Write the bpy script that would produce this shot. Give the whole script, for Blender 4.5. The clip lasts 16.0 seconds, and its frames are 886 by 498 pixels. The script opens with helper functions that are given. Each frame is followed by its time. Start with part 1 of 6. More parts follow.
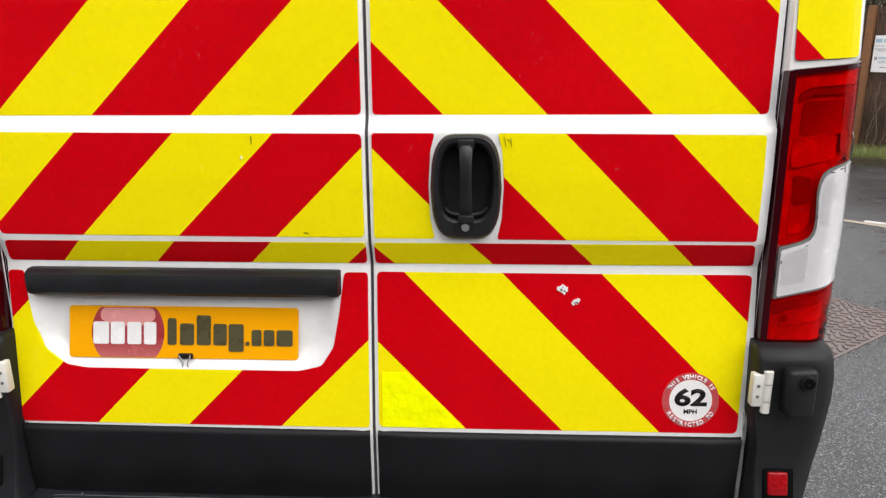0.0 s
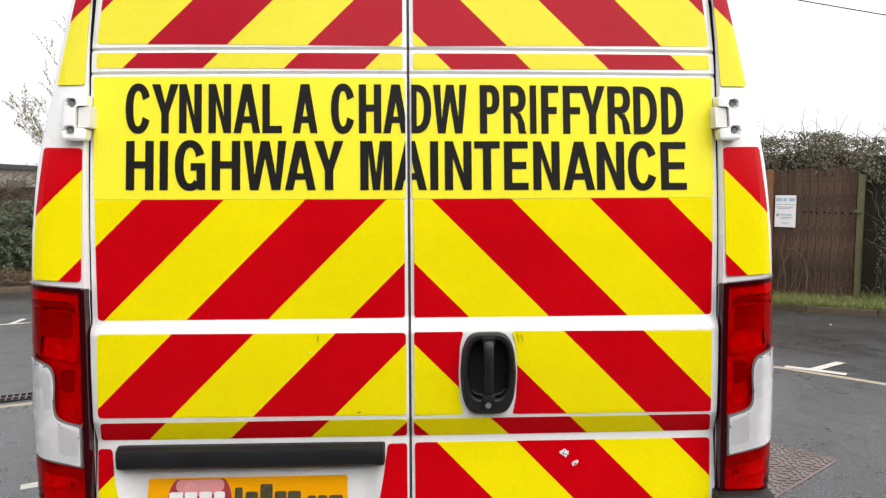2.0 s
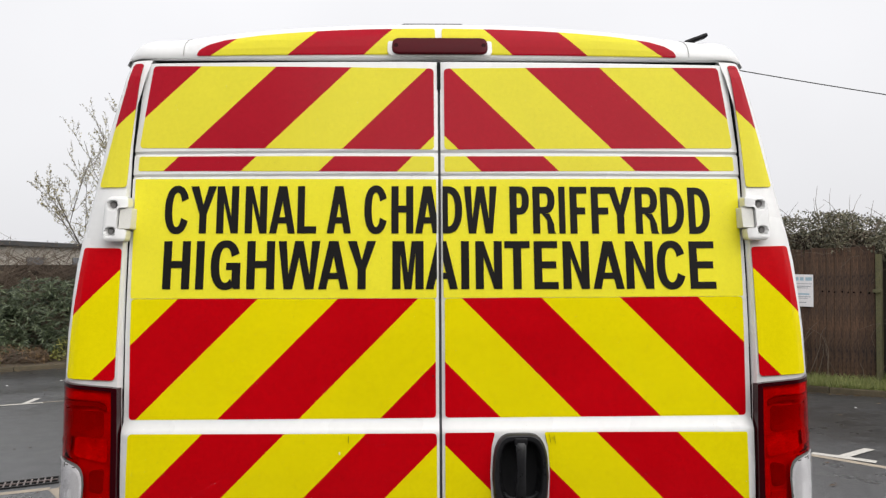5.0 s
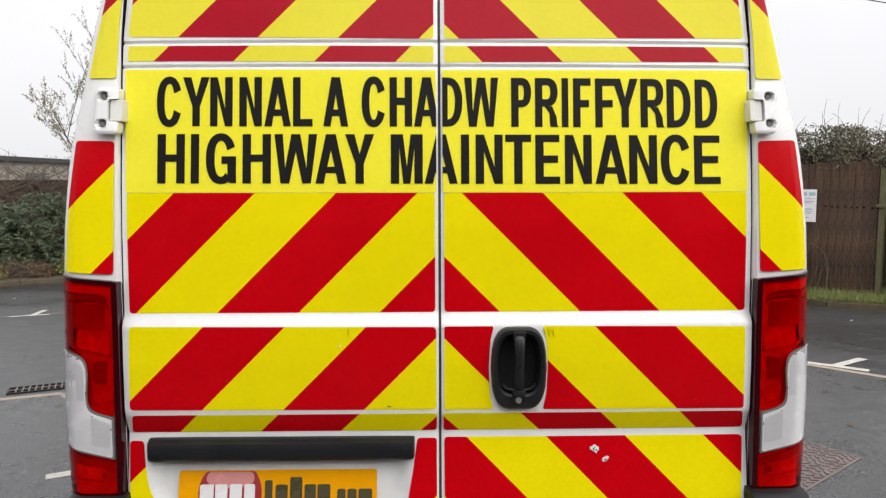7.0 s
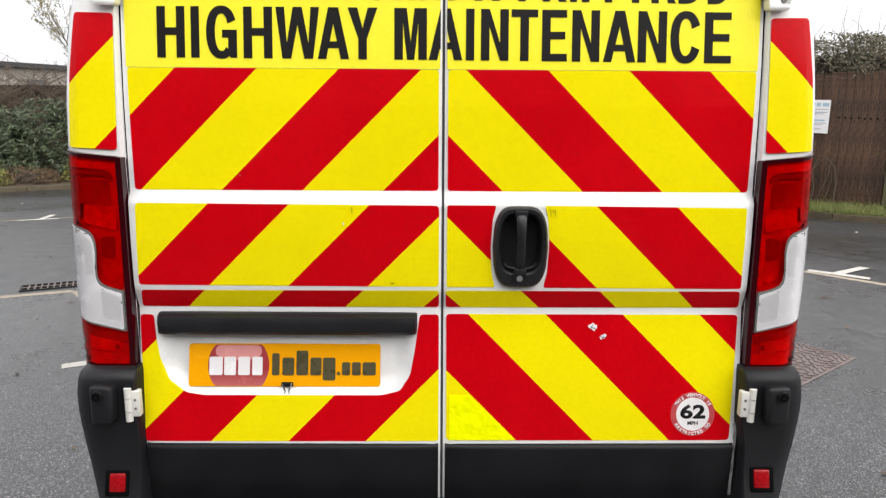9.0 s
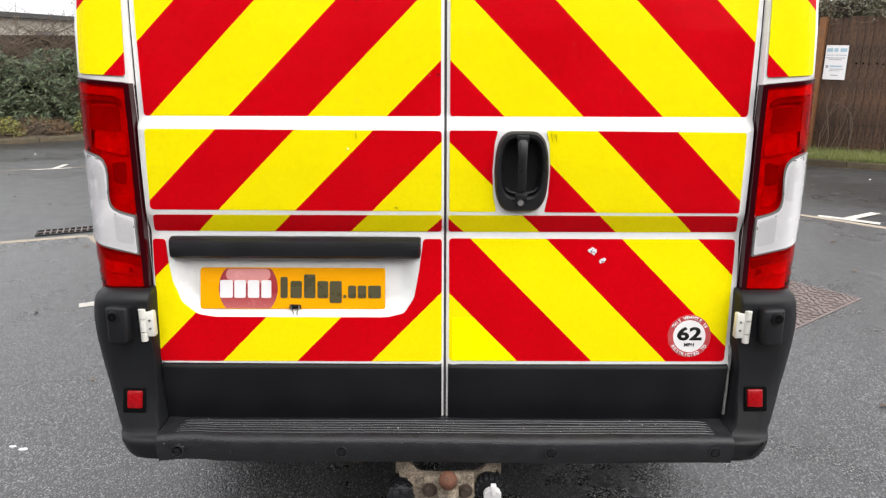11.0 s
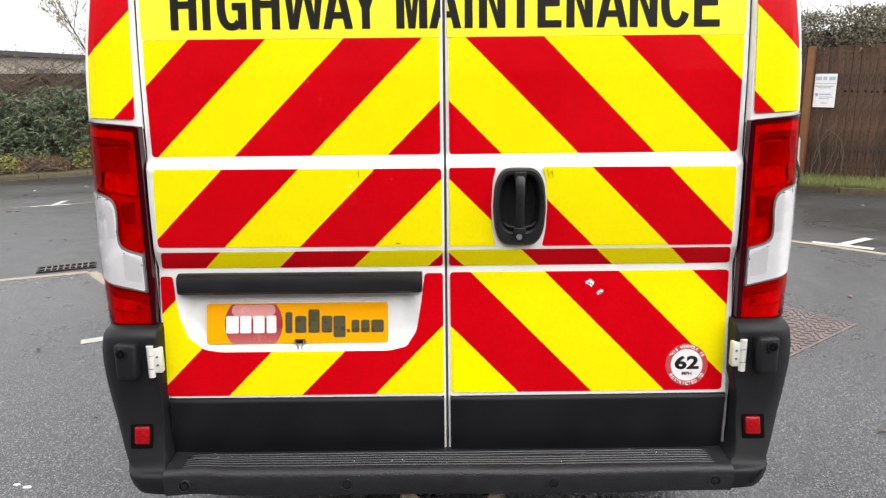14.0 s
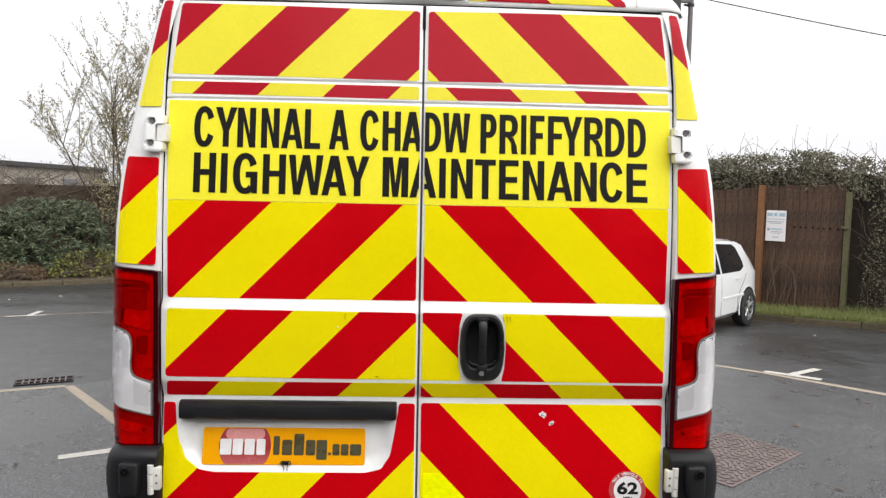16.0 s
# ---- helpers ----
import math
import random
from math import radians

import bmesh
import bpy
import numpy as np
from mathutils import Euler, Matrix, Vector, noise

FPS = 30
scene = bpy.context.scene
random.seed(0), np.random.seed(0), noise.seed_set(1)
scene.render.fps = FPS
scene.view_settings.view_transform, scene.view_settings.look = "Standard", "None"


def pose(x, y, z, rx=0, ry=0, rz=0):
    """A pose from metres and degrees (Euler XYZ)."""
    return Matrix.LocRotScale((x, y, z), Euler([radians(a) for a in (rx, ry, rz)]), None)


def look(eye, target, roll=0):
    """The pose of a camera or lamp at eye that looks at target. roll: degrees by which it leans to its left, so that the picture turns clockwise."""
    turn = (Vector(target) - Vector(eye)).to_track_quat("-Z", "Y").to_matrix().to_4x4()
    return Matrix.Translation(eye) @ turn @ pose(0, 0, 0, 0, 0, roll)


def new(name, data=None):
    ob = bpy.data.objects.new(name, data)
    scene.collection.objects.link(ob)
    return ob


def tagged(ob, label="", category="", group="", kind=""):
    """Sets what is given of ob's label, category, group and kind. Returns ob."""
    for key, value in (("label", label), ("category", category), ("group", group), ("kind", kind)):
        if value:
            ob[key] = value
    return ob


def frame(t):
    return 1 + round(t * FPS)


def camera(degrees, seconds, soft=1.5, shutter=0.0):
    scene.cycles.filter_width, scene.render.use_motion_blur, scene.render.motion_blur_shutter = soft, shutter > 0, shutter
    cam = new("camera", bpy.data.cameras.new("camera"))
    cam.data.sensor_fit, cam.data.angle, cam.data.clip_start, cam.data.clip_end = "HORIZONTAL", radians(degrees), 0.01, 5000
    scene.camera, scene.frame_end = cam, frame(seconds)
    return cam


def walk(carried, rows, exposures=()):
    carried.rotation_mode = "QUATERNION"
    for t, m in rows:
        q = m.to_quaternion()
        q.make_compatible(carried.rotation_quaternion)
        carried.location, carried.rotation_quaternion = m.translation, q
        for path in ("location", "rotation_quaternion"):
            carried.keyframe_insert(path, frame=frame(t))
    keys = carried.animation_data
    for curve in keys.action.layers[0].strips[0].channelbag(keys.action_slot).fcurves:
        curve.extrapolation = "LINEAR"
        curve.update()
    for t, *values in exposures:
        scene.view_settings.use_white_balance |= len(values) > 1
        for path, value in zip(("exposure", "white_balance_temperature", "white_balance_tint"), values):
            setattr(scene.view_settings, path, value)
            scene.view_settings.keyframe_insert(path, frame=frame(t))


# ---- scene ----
cam = camera(62.6, 16.0, soft=1.3)
PATH = [
    (0, (0.233, -1.442, 1.526), (0.13, 0.478, 0.974), -0.4),
    (0.5, (0.091, -1.67, 1.563), (0.093, 0.265, 1.057), -0.4),
    (1, (0.015, -1.775, 1.624), (0.069, 0.18, 1.203), -0.3),
    (1.5, (0.013, -1.814, 1.681), (0.089, 0.161, 1.378), -0.3),
    (2, (0.011, -1.834, 1.723), (0.092, 0.157, 1.55), -0.2),
    (2.5, (0.002, -1.855, 1.773), (0.077, 0.143, 1.724), -0.2),
    (3, (-0.015, -1.858, 1.789), (0.052, 0.14, 1.828), -0.1),
    (3.2, (-0.018, -1.858, 1.793), (0.042, 0.14, 1.852), 0.0),
    (5.3, (-0.04, -1.843, 1.782), (0.007, 0.157, 1.8), -0.2),
    (5.5, (-0.04, -1.84, 1.778), (0.005, 0.159, 1.777), -0.2),
    (6, (-0.039, -1.833, 1.757), (0.005, 0.166, 1.696), -0.2),
    (6.5, (-0.034, -1.825, 1.738), (0.008, 0.17, 1.609), -0.1),
    (7, (-0.032, -1.823, 1.724), (0.011, 0.168, 1.533), -0.1),
    (7.5, (-0.032, -1.819, 1.709), (0.008, 0.165, 1.46), 0.0),
    (8, (-0.031, -1.82, 1.69), (0.005, 0.156, 1.382), 0.2),
    (8.5, (-0.029, -1.834, 1.665), (0.004, 0.133, 1.302), 0.3),
    (9, (-0.025, -1.844, 1.634), (0.002, 0.11, 1.212), 0.4),
    (9.5, (-0.022, -1.853, 1.609), (-0.001, 0.089, 1.132), 0.5),
    (9.7, (-0.024, -1.858, 1.598), (-0.003, 0.079, 1.101), 0.5),
    (11.8, (0.01, -1.925, 1.566), (-0.009, -0.002, 1.016), -0.1),
    (12, (0.009, -1.927, 1.572), (-0.008, -0.005, 1.021), -0.2),
    (12.5, (0.015, -1.936, 1.571), (0.001, -0.012, 1.026), -0.4),
    (13, (0.018, -1.948, 1.573), (0.01, -0.021, 1.037), -0.5),
    (13.5, (0.007, -1.954, 1.577), (0.005, -0.02, 1.064), -0.6),
    (14, (-0.011, -1.951, 1.592), (-0.008, -0.006, 1.127), -0.6),
    (14.5, (-0.007, -2.004, 1.629), (0.006, -0.043, 1.235), -0.4),
    (15, (0.038, -2.114, 1.656), (0.066, -0.14, 1.334), 0.1),
    (15.5, (0.031, -2.201, 1.7), (0.084, -0.215, 1.47), 0.7),
    (16, (-0.019, -2.277, 1.729), (0.059, -0.284, 1.575), 1.2),
]
walk(cam, [(t, look(eye, target, roll)) for t, eye, target, roll in PATH],
     [(0, 0.29), (0.7, 0.46), (1.2, 0.44), (2.0, 0.26), (3.0, -0.11), (5.5, -0.10), (7.0, 0.03), (9.0, 0.31), (12.0, 0.58), (13.5, 0.60), (14.5, 0.54), (15.3, 0.46), (16.0, 0.18)])

from mathutils import geometry

# world: flat overcast daylight
world = bpy.data.worlds.new("overcast")
world.use_nodes = True
scene.world = world
wn, wl = world.node_tree.nodes, world.node_tree.links
sky = wn.new("ShaderNodeTexSky")
sky.sky_type, sky.sun_disc = "NISHITA", False
sky.sun_elevation, sky.sun_rotation = radians(35), radians(146)
sky.air_density, sky.dust_density, sky.ozone_density = 1.0, 4.0, 1.0
hue = wn.new("ShaderNodeHueSaturation")
hue.inputs["Saturation"].default_value = 0.12
hue.inputs["Value"].default_value = 0.10
# cloud deck: brightest overhead, duller towards the horizon
way = wn.new("ShaderNodeTexCoord")
axes = wn.new("ShaderNodeSeparateXYZ")
wl.new(way.outputs["Generated"], axes.inputs[0])
deck = wn.new("ShaderNodeMapRange")
deck.inputs["To Min"].default_value, deck.inputs["To Max"].default_value = 0.84, 1.25
wl.new(axes.outputs["Z"], deck.inputs["Value"])
drift = wn.new("ShaderNodeTexNoise")
drift.inputs["Scale"].default_value, drift.inputs["Detail"].default_value = 2.2, 3
wl.new(way.outputs["Generated"], drift.inputs["Vector"])
soft_cloud = wn.new("ShaderNodeMapRange")
soft_cloud.inputs["From Min"].default_value, soft_cloud.inputs["From Max"].default_value = 0.3, 0.7
soft_cloud.inputs["To Min"].default_value, soft_cloud.inputs["To Max"].default_value = 0.95, 1.05
wl.new(drift.outputs[0], soft_cloud.inputs["Value"])
level = wn.new("ShaderNodeMath")
level.operation = "MULTIPLY"
wl.new(deck.outputs[0], level.inputs[0])
wl.new(soft_cloud.outputs[0], level.inputs[1])
grey = wn.new("ShaderNodeMix")
grey.data_type, grey.blend_type = "RGBA", "MULTIPLY"
grey.inputs[0].default_value = 1
grey.inputs[6].default_value = (1.0, 1.0, 1.03, 1)
wl.new(level.outputs[0], grey.inputs[7])
cloud = wn.new("ShaderNodeMix")
cloud.data_type = "RGBA"
cloud.inputs[0].default_value = 0.90
wl.new(sky.outputs[0], hue.inputs["Color"])
wl.new(hue.outputs[0], cloud.inputs[6])
wl.new(grey.outputs[2], cloud.inputs[7])
wl.new(cloud.outputs[2], wn["Background"].inputs["Color"])
wn["Background"].inputs["Strength"].default_value = 1.1
sun = new("sun", bpy.data.lights.new("sun", "SUN"))
sun.data.energy, sun.data.angle, sun.data.color = 2.5, radians(80), (1.0, 0.97, 0.93)
sun.matrix_world = look((4.4, -6.6, 5.6), (0, 0, 0))


# ---- materials ----
def material(name, colour, rough=0.5, metal=0.0, coat=0.0, scale=40.0, vary=0.06, fine=400.0, bump=0.0, spec=0.5, random_tint=0.0):
    """Principled surface with variation at two scales, in object metres."""
    m = bpy.data.materials.new(name)
    m.use_nodes = True
    n, l = m.node_tree.nodes, m.node_tree.links
    b = n["Principled BSDF"]
    b.inputs["Roughness"].default_value, b.inputs["Metallic"].default_value = rough, metal
    b.inputs["Coat Weight"].default_value, b.inputs["Coat Roughness"].default_value = coat, 0.08
    b.inputs["Specular IOR Level"].default_value = spec
    co = n.new("ShaderNodeTexCoord")
    a = n.new("ShaderNodeTexNoise")
    a.inputs["Scale"].default_value, a.inputs["Detail"].default_value = scale, 5
    c = n.new("ShaderNodeTexNoise")
    c.inputs["Scale"].default_value, c.inputs["Detail"].default_value = fine, 2
    l.new(co.outputs["Object"], a.inputs["Vector"])
    l.new(co.outputs["Object"], c.inputs["Vector"])
    mix = n.new("ShaderNodeMath")
    mix.operation = "ADD"
    l.new(a.outputs[0], mix.inputs[0])
    l.new(c.outputs[0], mix.inputs[1])
    ramp = n.new("ShaderNodeMapRange")
    ramp.inputs["From Min"].default_value, ramp.inputs["From Max"].default_value = 0.6, 1.4
    ramp.inputs["To Min"].default_value, ramp.inputs["To Max"].default_value = 1 - vary, 1 + vary
    l.new(mix.outputs[0], ramp.inputs["Value"])
    hs = n.new("ShaderNodeHueSaturation")
    hs.inputs["Color"].default_value = (*colour, 1)
    last = ramp.outputs[0]
    if random_tint:
        info = n.new("ShaderNodeObjectInfo")
        rr = n.new("ShaderNodeMapRange")
        rr.inputs["To Min"].default_value, rr.inputs["To Max"].default_value = 1 - random_tint, 1 + random_tint
        l.new(info.outputs["Random"], rr.inputs["Value"])
        mul = n.new("ShaderNodeMath")
        mul.operation = "MULTIPLY"
        l.new(last, mul.inputs[0])
        l.new(rr.outputs[0], mul.inputs[1])
        last = mul.outputs[0]
    l.new(last, hs.inputs["Value"])
    l.new(hs.outputs[0], b.inputs["Base Color"])
    rr2 = n.new("ShaderNodeMapRange")
    rr2.inputs["From Min"].default_value, rr2.inputs["From Max"].default_value = 0.35, 0.65
    rr2.inputs["To Min"].default_value, rr2.inputs["To Max"].default_value = rough * 0.85, min(1, rough * 1.15)
    l.new(a.outputs[0], rr2.inputs["Value"])
    l.new(rr2.outputs[0], b.inputs["Roughness"])
    if bump:
        bp = n.new("ShaderNodeBump")
        bp.inputs["Strength"].default_value, bp.inputs["Distance"].default_value = bump, 0.002
        l.new(c.outputs[0], bp.inputs["Height"])
        l.new(bp.outputs[0], b.inputs["Normal"])
    return m


def vinyl(name, colour, dirt=0.05, cell=0.90):
    """Retroreflective film: glossy, with a fine honeycomb cell and thin grime."""
    m = material(name, colour, rough=0.20, coat=0.0, scale=6, vary=dirt, fine=90, spec=0.10)
    n, l = m.node_tree.nodes, m.node_tree.links
    b = n["Principled BSDF"]
    co = n.new("ShaderNodeTexCoord")
    v = n.new("ShaderNodeTexVoronoi")
    v.inputs["Scale"].default_value = 260
    v.feature = "DISTANCE_TO_EDGE"
    l.new(co.outputs["Object"], v.inputs["Vector"])
    r = n.new("ShaderNodeMapRange")
    r.inputs["From Max"].default_value = 0.12
    r.inputs["To Min"].default_value, r.inputs["To Max"].default_value = cell, 1.0
    l.new(v.outputs["Distance"], r.inputs["Value"])
    src = b.inputs["Base Color"].links[0].from_socket
    mx = n.new("ShaderNodeMix")
    mx.data_type, mx.blend_type = "RGBA", "MULTIPLY"
    mx.inputs[0].default_value = 1
    l.new(src, mx.inputs[6])
    l.new(r.outputs[0], mx.inputs[7])
    l.new(mx.outputs[2], b.inputs["Base Color"])
    bp = n.new("ShaderNodeBump")
    bp.inputs["Strength"].default_value, bp.inputs["Distance"].default_value = 0.12, 0.0006
    l.new(v.outputs["Distance"], bp.inputs["Height"])
    l.new(bp.outputs[0], b.inputs["Normal"])
    return m


def lens(name, tint, rough=0.03):
    """Moulded lamp plastic: tinted see-through with a clear gloss."""
    m = bpy.data.materials.new(name)
    m.use_nodes = True
    n, l = m.node_tree.nodes, m.node_tree.links
    n.remove(n["Principled BSDF"])
    tr, gl, mx, fr = n.new("ShaderNodeBsdfTransparent"), n.new("ShaderNodeBsdfGlossy"), n.new("ShaderNodeMixShader"), n.new("ShaderNodeFresnel")
    tr.inputs["Color"].default_value = (*tint, 1)
    gl.inputs["Roughness"].default_value = rough
    fr.inputs["IOR"].default_value = 1.22
    l.new(fr.outputs[0], mx.inputs[0])
    l.new(tr.outputs[0], mx.inputs[1])
    l.new(gl.outputs[0], mx.inputs[2])
    l.new(mx.outputs[0], n["Material Output"].inputs["Surface"])
    return m


WHITE = material("white_paint", (0.80, 0.80, 0.79), 0.28, coat=0.4, scale=3, vary=0.03, fine=60)
SHUT = material("shut_line_black", (0.010, 0.010, 0.011), 0.7, spec=0.12)
GAPGREY = material("grey_door_seal", (0.075, 0.070, 0.075), 0.6, spec=0.2)
YELLOW = vinyl("yellow_film", (0.87, 0.735, 0.002), 0.04, 0.95)
PALE = vinyl("pale_yellow_film", (0.93, 0.84, 0.040), 0.04, 0.95)
# films at the top of the van: darker and less saturated than those below
TOPYELLOW = vinyl("top_yellow_film", (0.80, 0.715, 0.045), 0.04, 0.95)
TOPRED = vinyl("top_red_film", (0.42, 0.0050, 0.0180), 0.08, 0.88)
RED = vinyl("red_film", (0.57, 0.0010, 0.0055), 0.10, 0.82)
LIME = vinyl("lime_film", (0.92, 0.95, 0.0))
lime_bump = [q for q in LIME.node_tree.nodes if q.bl_idname == "ShaderNodeBump"][0]
lime_noise = LIME.node_tree.nodes.new("ShaderNodeTexNoise")
lime_noise.inputs["Scale"].default_value, lime_noise.inputs["Detail"].default_value = 38, 3
lime_bump.inputs["Strength"].default_value, lime_bump.inputs["Distance"].default_value = 0.9, 0.006
LIME.node_tree.links.new([q for q in LIME.node_tree.nodes if q.bl_idname == "ShaderNodeTexCoord"][0].outputs["Object"], lime_noise.inputs["Vector"])
LIME.node_tree.links.new(lime_noise.outputs[0], lime_bump.inputs["Height"])
INK = material("black_lettering", (0.012, 0.011, 0.011), 0.38, spec=0.11, scale=30, vary=0.15)
PLASTIC = material("grey_black_plastic", (0.0100, 0.0105, 0.0120), 0.46, spec=0.30, scale=12, vary=0.22, fine=900, bump=0.25)
TRIM = material("satin_black_trim", (0.0085, 0.0085, 0.0098), 0.42, spec=0.20, scale=10, vary=0.25, fine=300, bump=0.05)
GLOSSBLK = material("worn_black_handle", (0.013, 0.013, 0.0145), 0.32, spec=0.42, scale=40, vary=0.3, fine=700, bump=0.1)
MAROON = material("dark_red_lamp_body", (0.030, 0.001, 0.003), 0.15, spec=0.2)
REDLENS = lens("red_lens", (0.88, 0.012, 0.016))
CLEAR = lens("clear_lens", (0.985, 0.985, 0.99), 0.06)
CHROME = material("lamp_reflector", (0.92, 0.91, 0.92), 0.25, scale=30, vary=0.06)
FROST = material("frosted_lamp_block", (0.76, 0.75, 0.76), 0.3, scale=18, vary=0.12)
# red lamp reflector in four tones: bright and dim reflection put into the colour
LITRED = material("lit_red_lamp_facet", (0.90, 0.50, 0.50), 0.25, scale=30, vary=0.35)
DIMRED = material("dim_red_lamp_cavity", (0.62, 0.27, 0.27), 0.25, scale=14, vary=0.4)
SHADERED = material("shaded_red_lamp_bowl", (0.44, 0.15, 0.15), 0.25, scale=14, vary=0.4)
HALFRED = material("half_lit_red_lamp_facet", (0.86, 0.46, 0.46), 0.25, scale=30, vary=0.3)
SEAL = material("grey_lamp_seal", (0.16, 0.155, 0.15), 0.6)
SILL = material("scuffed_sill", (0.34, 0.335, 0.33), 0.5, scale=40, vary=0.6)
BRAKE = material("brake_light_red", (0.075, 0.003, 0.007), 0.42, spec=0.12, scale=60, vary=0.1)
REFLECT = material("red_reflector", (0.30, 0.004, 0.007), 0.2, spec=0.3, scale=160, vary=0.5)
PLATE = material("orange_yellow_plate", (0.88, 0.37, 0.001), 0.25, spec=0.2, scale=4, vary=0.05)
PRINTRED = material("print_red", (0.42, 0.045, 0.05), 0.25, coat=0.3)
ball_n, ball_l = PRINTRED.node_tree.nodes, PRINTRED.node_tree.links
ball_co, ball_xyz, ball_mix = ball_n.new("ShaderNodeTexCoord"), ball_n.new("ShaderNodeSeparateXYZ"), ball_n.new("ShaderNodeValToRGB")
ball_l.new(ball_co.outputs["Object"], ball_xyz.inputs[0])
ball_fit = ball_n.new("ShaderNodeMapRange")
ball_fit.inputs["From Min"].default_value, ball_fit.inputs["From Max"].default_value = 0.849, 0.957
ball_l.new(ball_xyz.outputs["Z"], ball_fit.inputs["Value"])
ball_l.new(ball_fit.outputs[0], ball_mix.inputs[0])
ball_mix.color_ramp.elements[0].color, ball_mix.color_ramp.elements[1].color = (0.50, 0.13, 0.13, 1), (0.40, 0.06, 0.065, 1)
ball_dark = ball_mix.color_ramp.elements.new(0.42)
ball_dark.color = (0.33, 0.028, 0.036, 1)
ball_l.new(ball_mix.outputs[0], ball_n["Principled BSDF"].inputs["Base Color"])
PRINTPINK = material("print_pink", (0.72, 0.30, 0.29), 0.25, coat=0.3)
PRINTWHITE = material("print_white", (0.82, 0.80, 0.80), 0.25, coat=0.3)
PRINTGREY = material("print_dark_grey", (0.075, 0.065, 0.03), 0.3, coat=0.3)
STEEL = material("bright_steel", (0.6, 0.6, 0.6), 0.25, metal=1.0)
HINGE = material("cream_hinge_paint", (0.72, 0.71, 0.66), 0.4, scale=40, vary=0.08)
RUST = material("rusty_steel", (0.13, 0.052, 0.028), 0.75, scale=70, vary=0.5, fine=500, bump=0.6)
TOWCREAM = material("dirty_cream_steel", (0.25, 0.205, 0.155), 0.6, scale=34, vary=0.95, fine=200, bump=0.3)
RUBBER = material("tyre_rubber", (0.02, 0.02, 0.021), 0.8, scale=30, vary=0.2, fine=300, bump=0.2)
ALLOY = material("alloy_wheel", (0.55, 0.55, 0.57), 0.3, metal=0.85, scale=20, vary=0.1)
GLASS = material("dark_window_glass", (0.012, 0.014, 0.016), 0.04, coat=0.8)
CARWHITE = material("white_car_paint", (0.78, 0.79, 0.80), 0.2, coat=0.6, scale=3, vary=0.03)
WOOD = material("dark_brown_fence_board", (0.074, 0.041, 0.024), 0.8, scale=8, vary=1.2, fine=60, bump=0.6, random_tint=0.15)
# long streaks of stain down the boards
wood_n, wood_l = WOOD.node_tree.nodes, WOOD.node_tree.links
wood_map = wood_n.new("ShaderNodeMapping")
wood_map.inputs["Scale"].default_value = (3.2, 3.2, 0.75)
wood_l.new([q for q in wood_n if q.bl_idname == "ShaderNodeTexCoord"][0].outputs["Object"], wood_map.inputs["Vector"])
for q in wood_n:
    if q.bl_idname == "ShaderNodeTexNoise":
        wood_l.new(wood_map.outputs["Vector"], q.inputs["Vector"])
POSTWOOD = material("orange_brown_post", (0.20, 0.088, 0.034), 0.75, scale=14, vary=0.35, fine=90, bump=0.4)
MOSSWOOD = material("mossy_post", (0.110, 0.103, 0.048), 0.85, scale=14, vary=0.4, fine=90, bump=0.4)
KERB = material("weathered_kerb", (0.088, 0.070, 0.042), 0.85, scale=9, vary=0.7, fine=120, bump=0.6, random_tint=0.15)
SOIL = material("leaf_litter_soil", (0.085, 0.065, 0.042), 0.95, scale=6, vary=0.5, fine=60, bump=0.8)
TURF = material("rough_turf", (0.105, 0.120, 0.040), 0.95, scale=5, vary=0.45, fine=70, bump=0.8)
LINE = material("worn_white_line", (0.52, 0.495, 0.45), 0.7, scale=22, vary=0.28, fine=260, bump=0.4)
CREAMLINE = material("worn_cream_line", (0.34, 0.285, 0.22), 0.75, scale=22, vary=0.3, fine=260, bump=0.4)
IRON = material("brown_cast_iron", (0.165, 0.128, 0.118), 0.36, metal=0.1, scale=9, vary=0.4, fine=90, bump=0.5)
GRATE = material("dark_grating", (0.035, 0.033, 0.032), 0.6, metal=0.4, scale=40, vary=0.3)
PIT = material("drain_dark", (0.004, 0.004, 0.004), 0.9, spec=0.05)
BARK = material("grey_brown_bark", (0.075, 0.058, 0.046), 0.9, scale=20, vary=0.4)
TWIG = material("brown_twig", (0.12, 0.088, 0.064), 0.9, scale=20, vary=0.4)
POLE = material("weathered_pole", (0.13, 0.12, 0.115), 0.8, scale=5, vary=0.2)
CABLE = material("black_cable", (0.02, 0.02, 0.02), 0.7)
RENDERWALL = material("grey_cream_render", (0.36, 0.33, 0.28), 0.9, scale=2, vary=0.2, fine=40)
ROOFFELT = material("dark_roof_edge", (0.05, 0.05, 0.05), 0.8, scale=4, vary=0.3)
WALLBROWN = material("dark_brown_wall", (0.055, 0.043, 0.033), 0.9, scale=4, vary=0.4, fine=50)
STEP = material("wet_step_plastic", (0.022, 0.022, 0.024), 0.24, spec=0.65, scale=14, vary=0.3, fine=500, bump=0.15)
BOLT = material("dark_rusty_bolt", (0.055, 0.038, 0.028), 0.7, scale=80, vary=0.4, fine=500, bump=0.4)
DEADSTEM = material("pale_dead_stem", (0.16, 0.122, 0.088), 0.9, scale=20, vary=0.4)
UNDERSIDE = material("black_step_plastic", (0.0165, 0.0170, 0.0195), 0.40, spec=0.42, scale=22, vary=0.5, fine=260, bump=0.7)
UNDER = material("underbody_black", (0.012, 0.011, 0.010), 0.9)


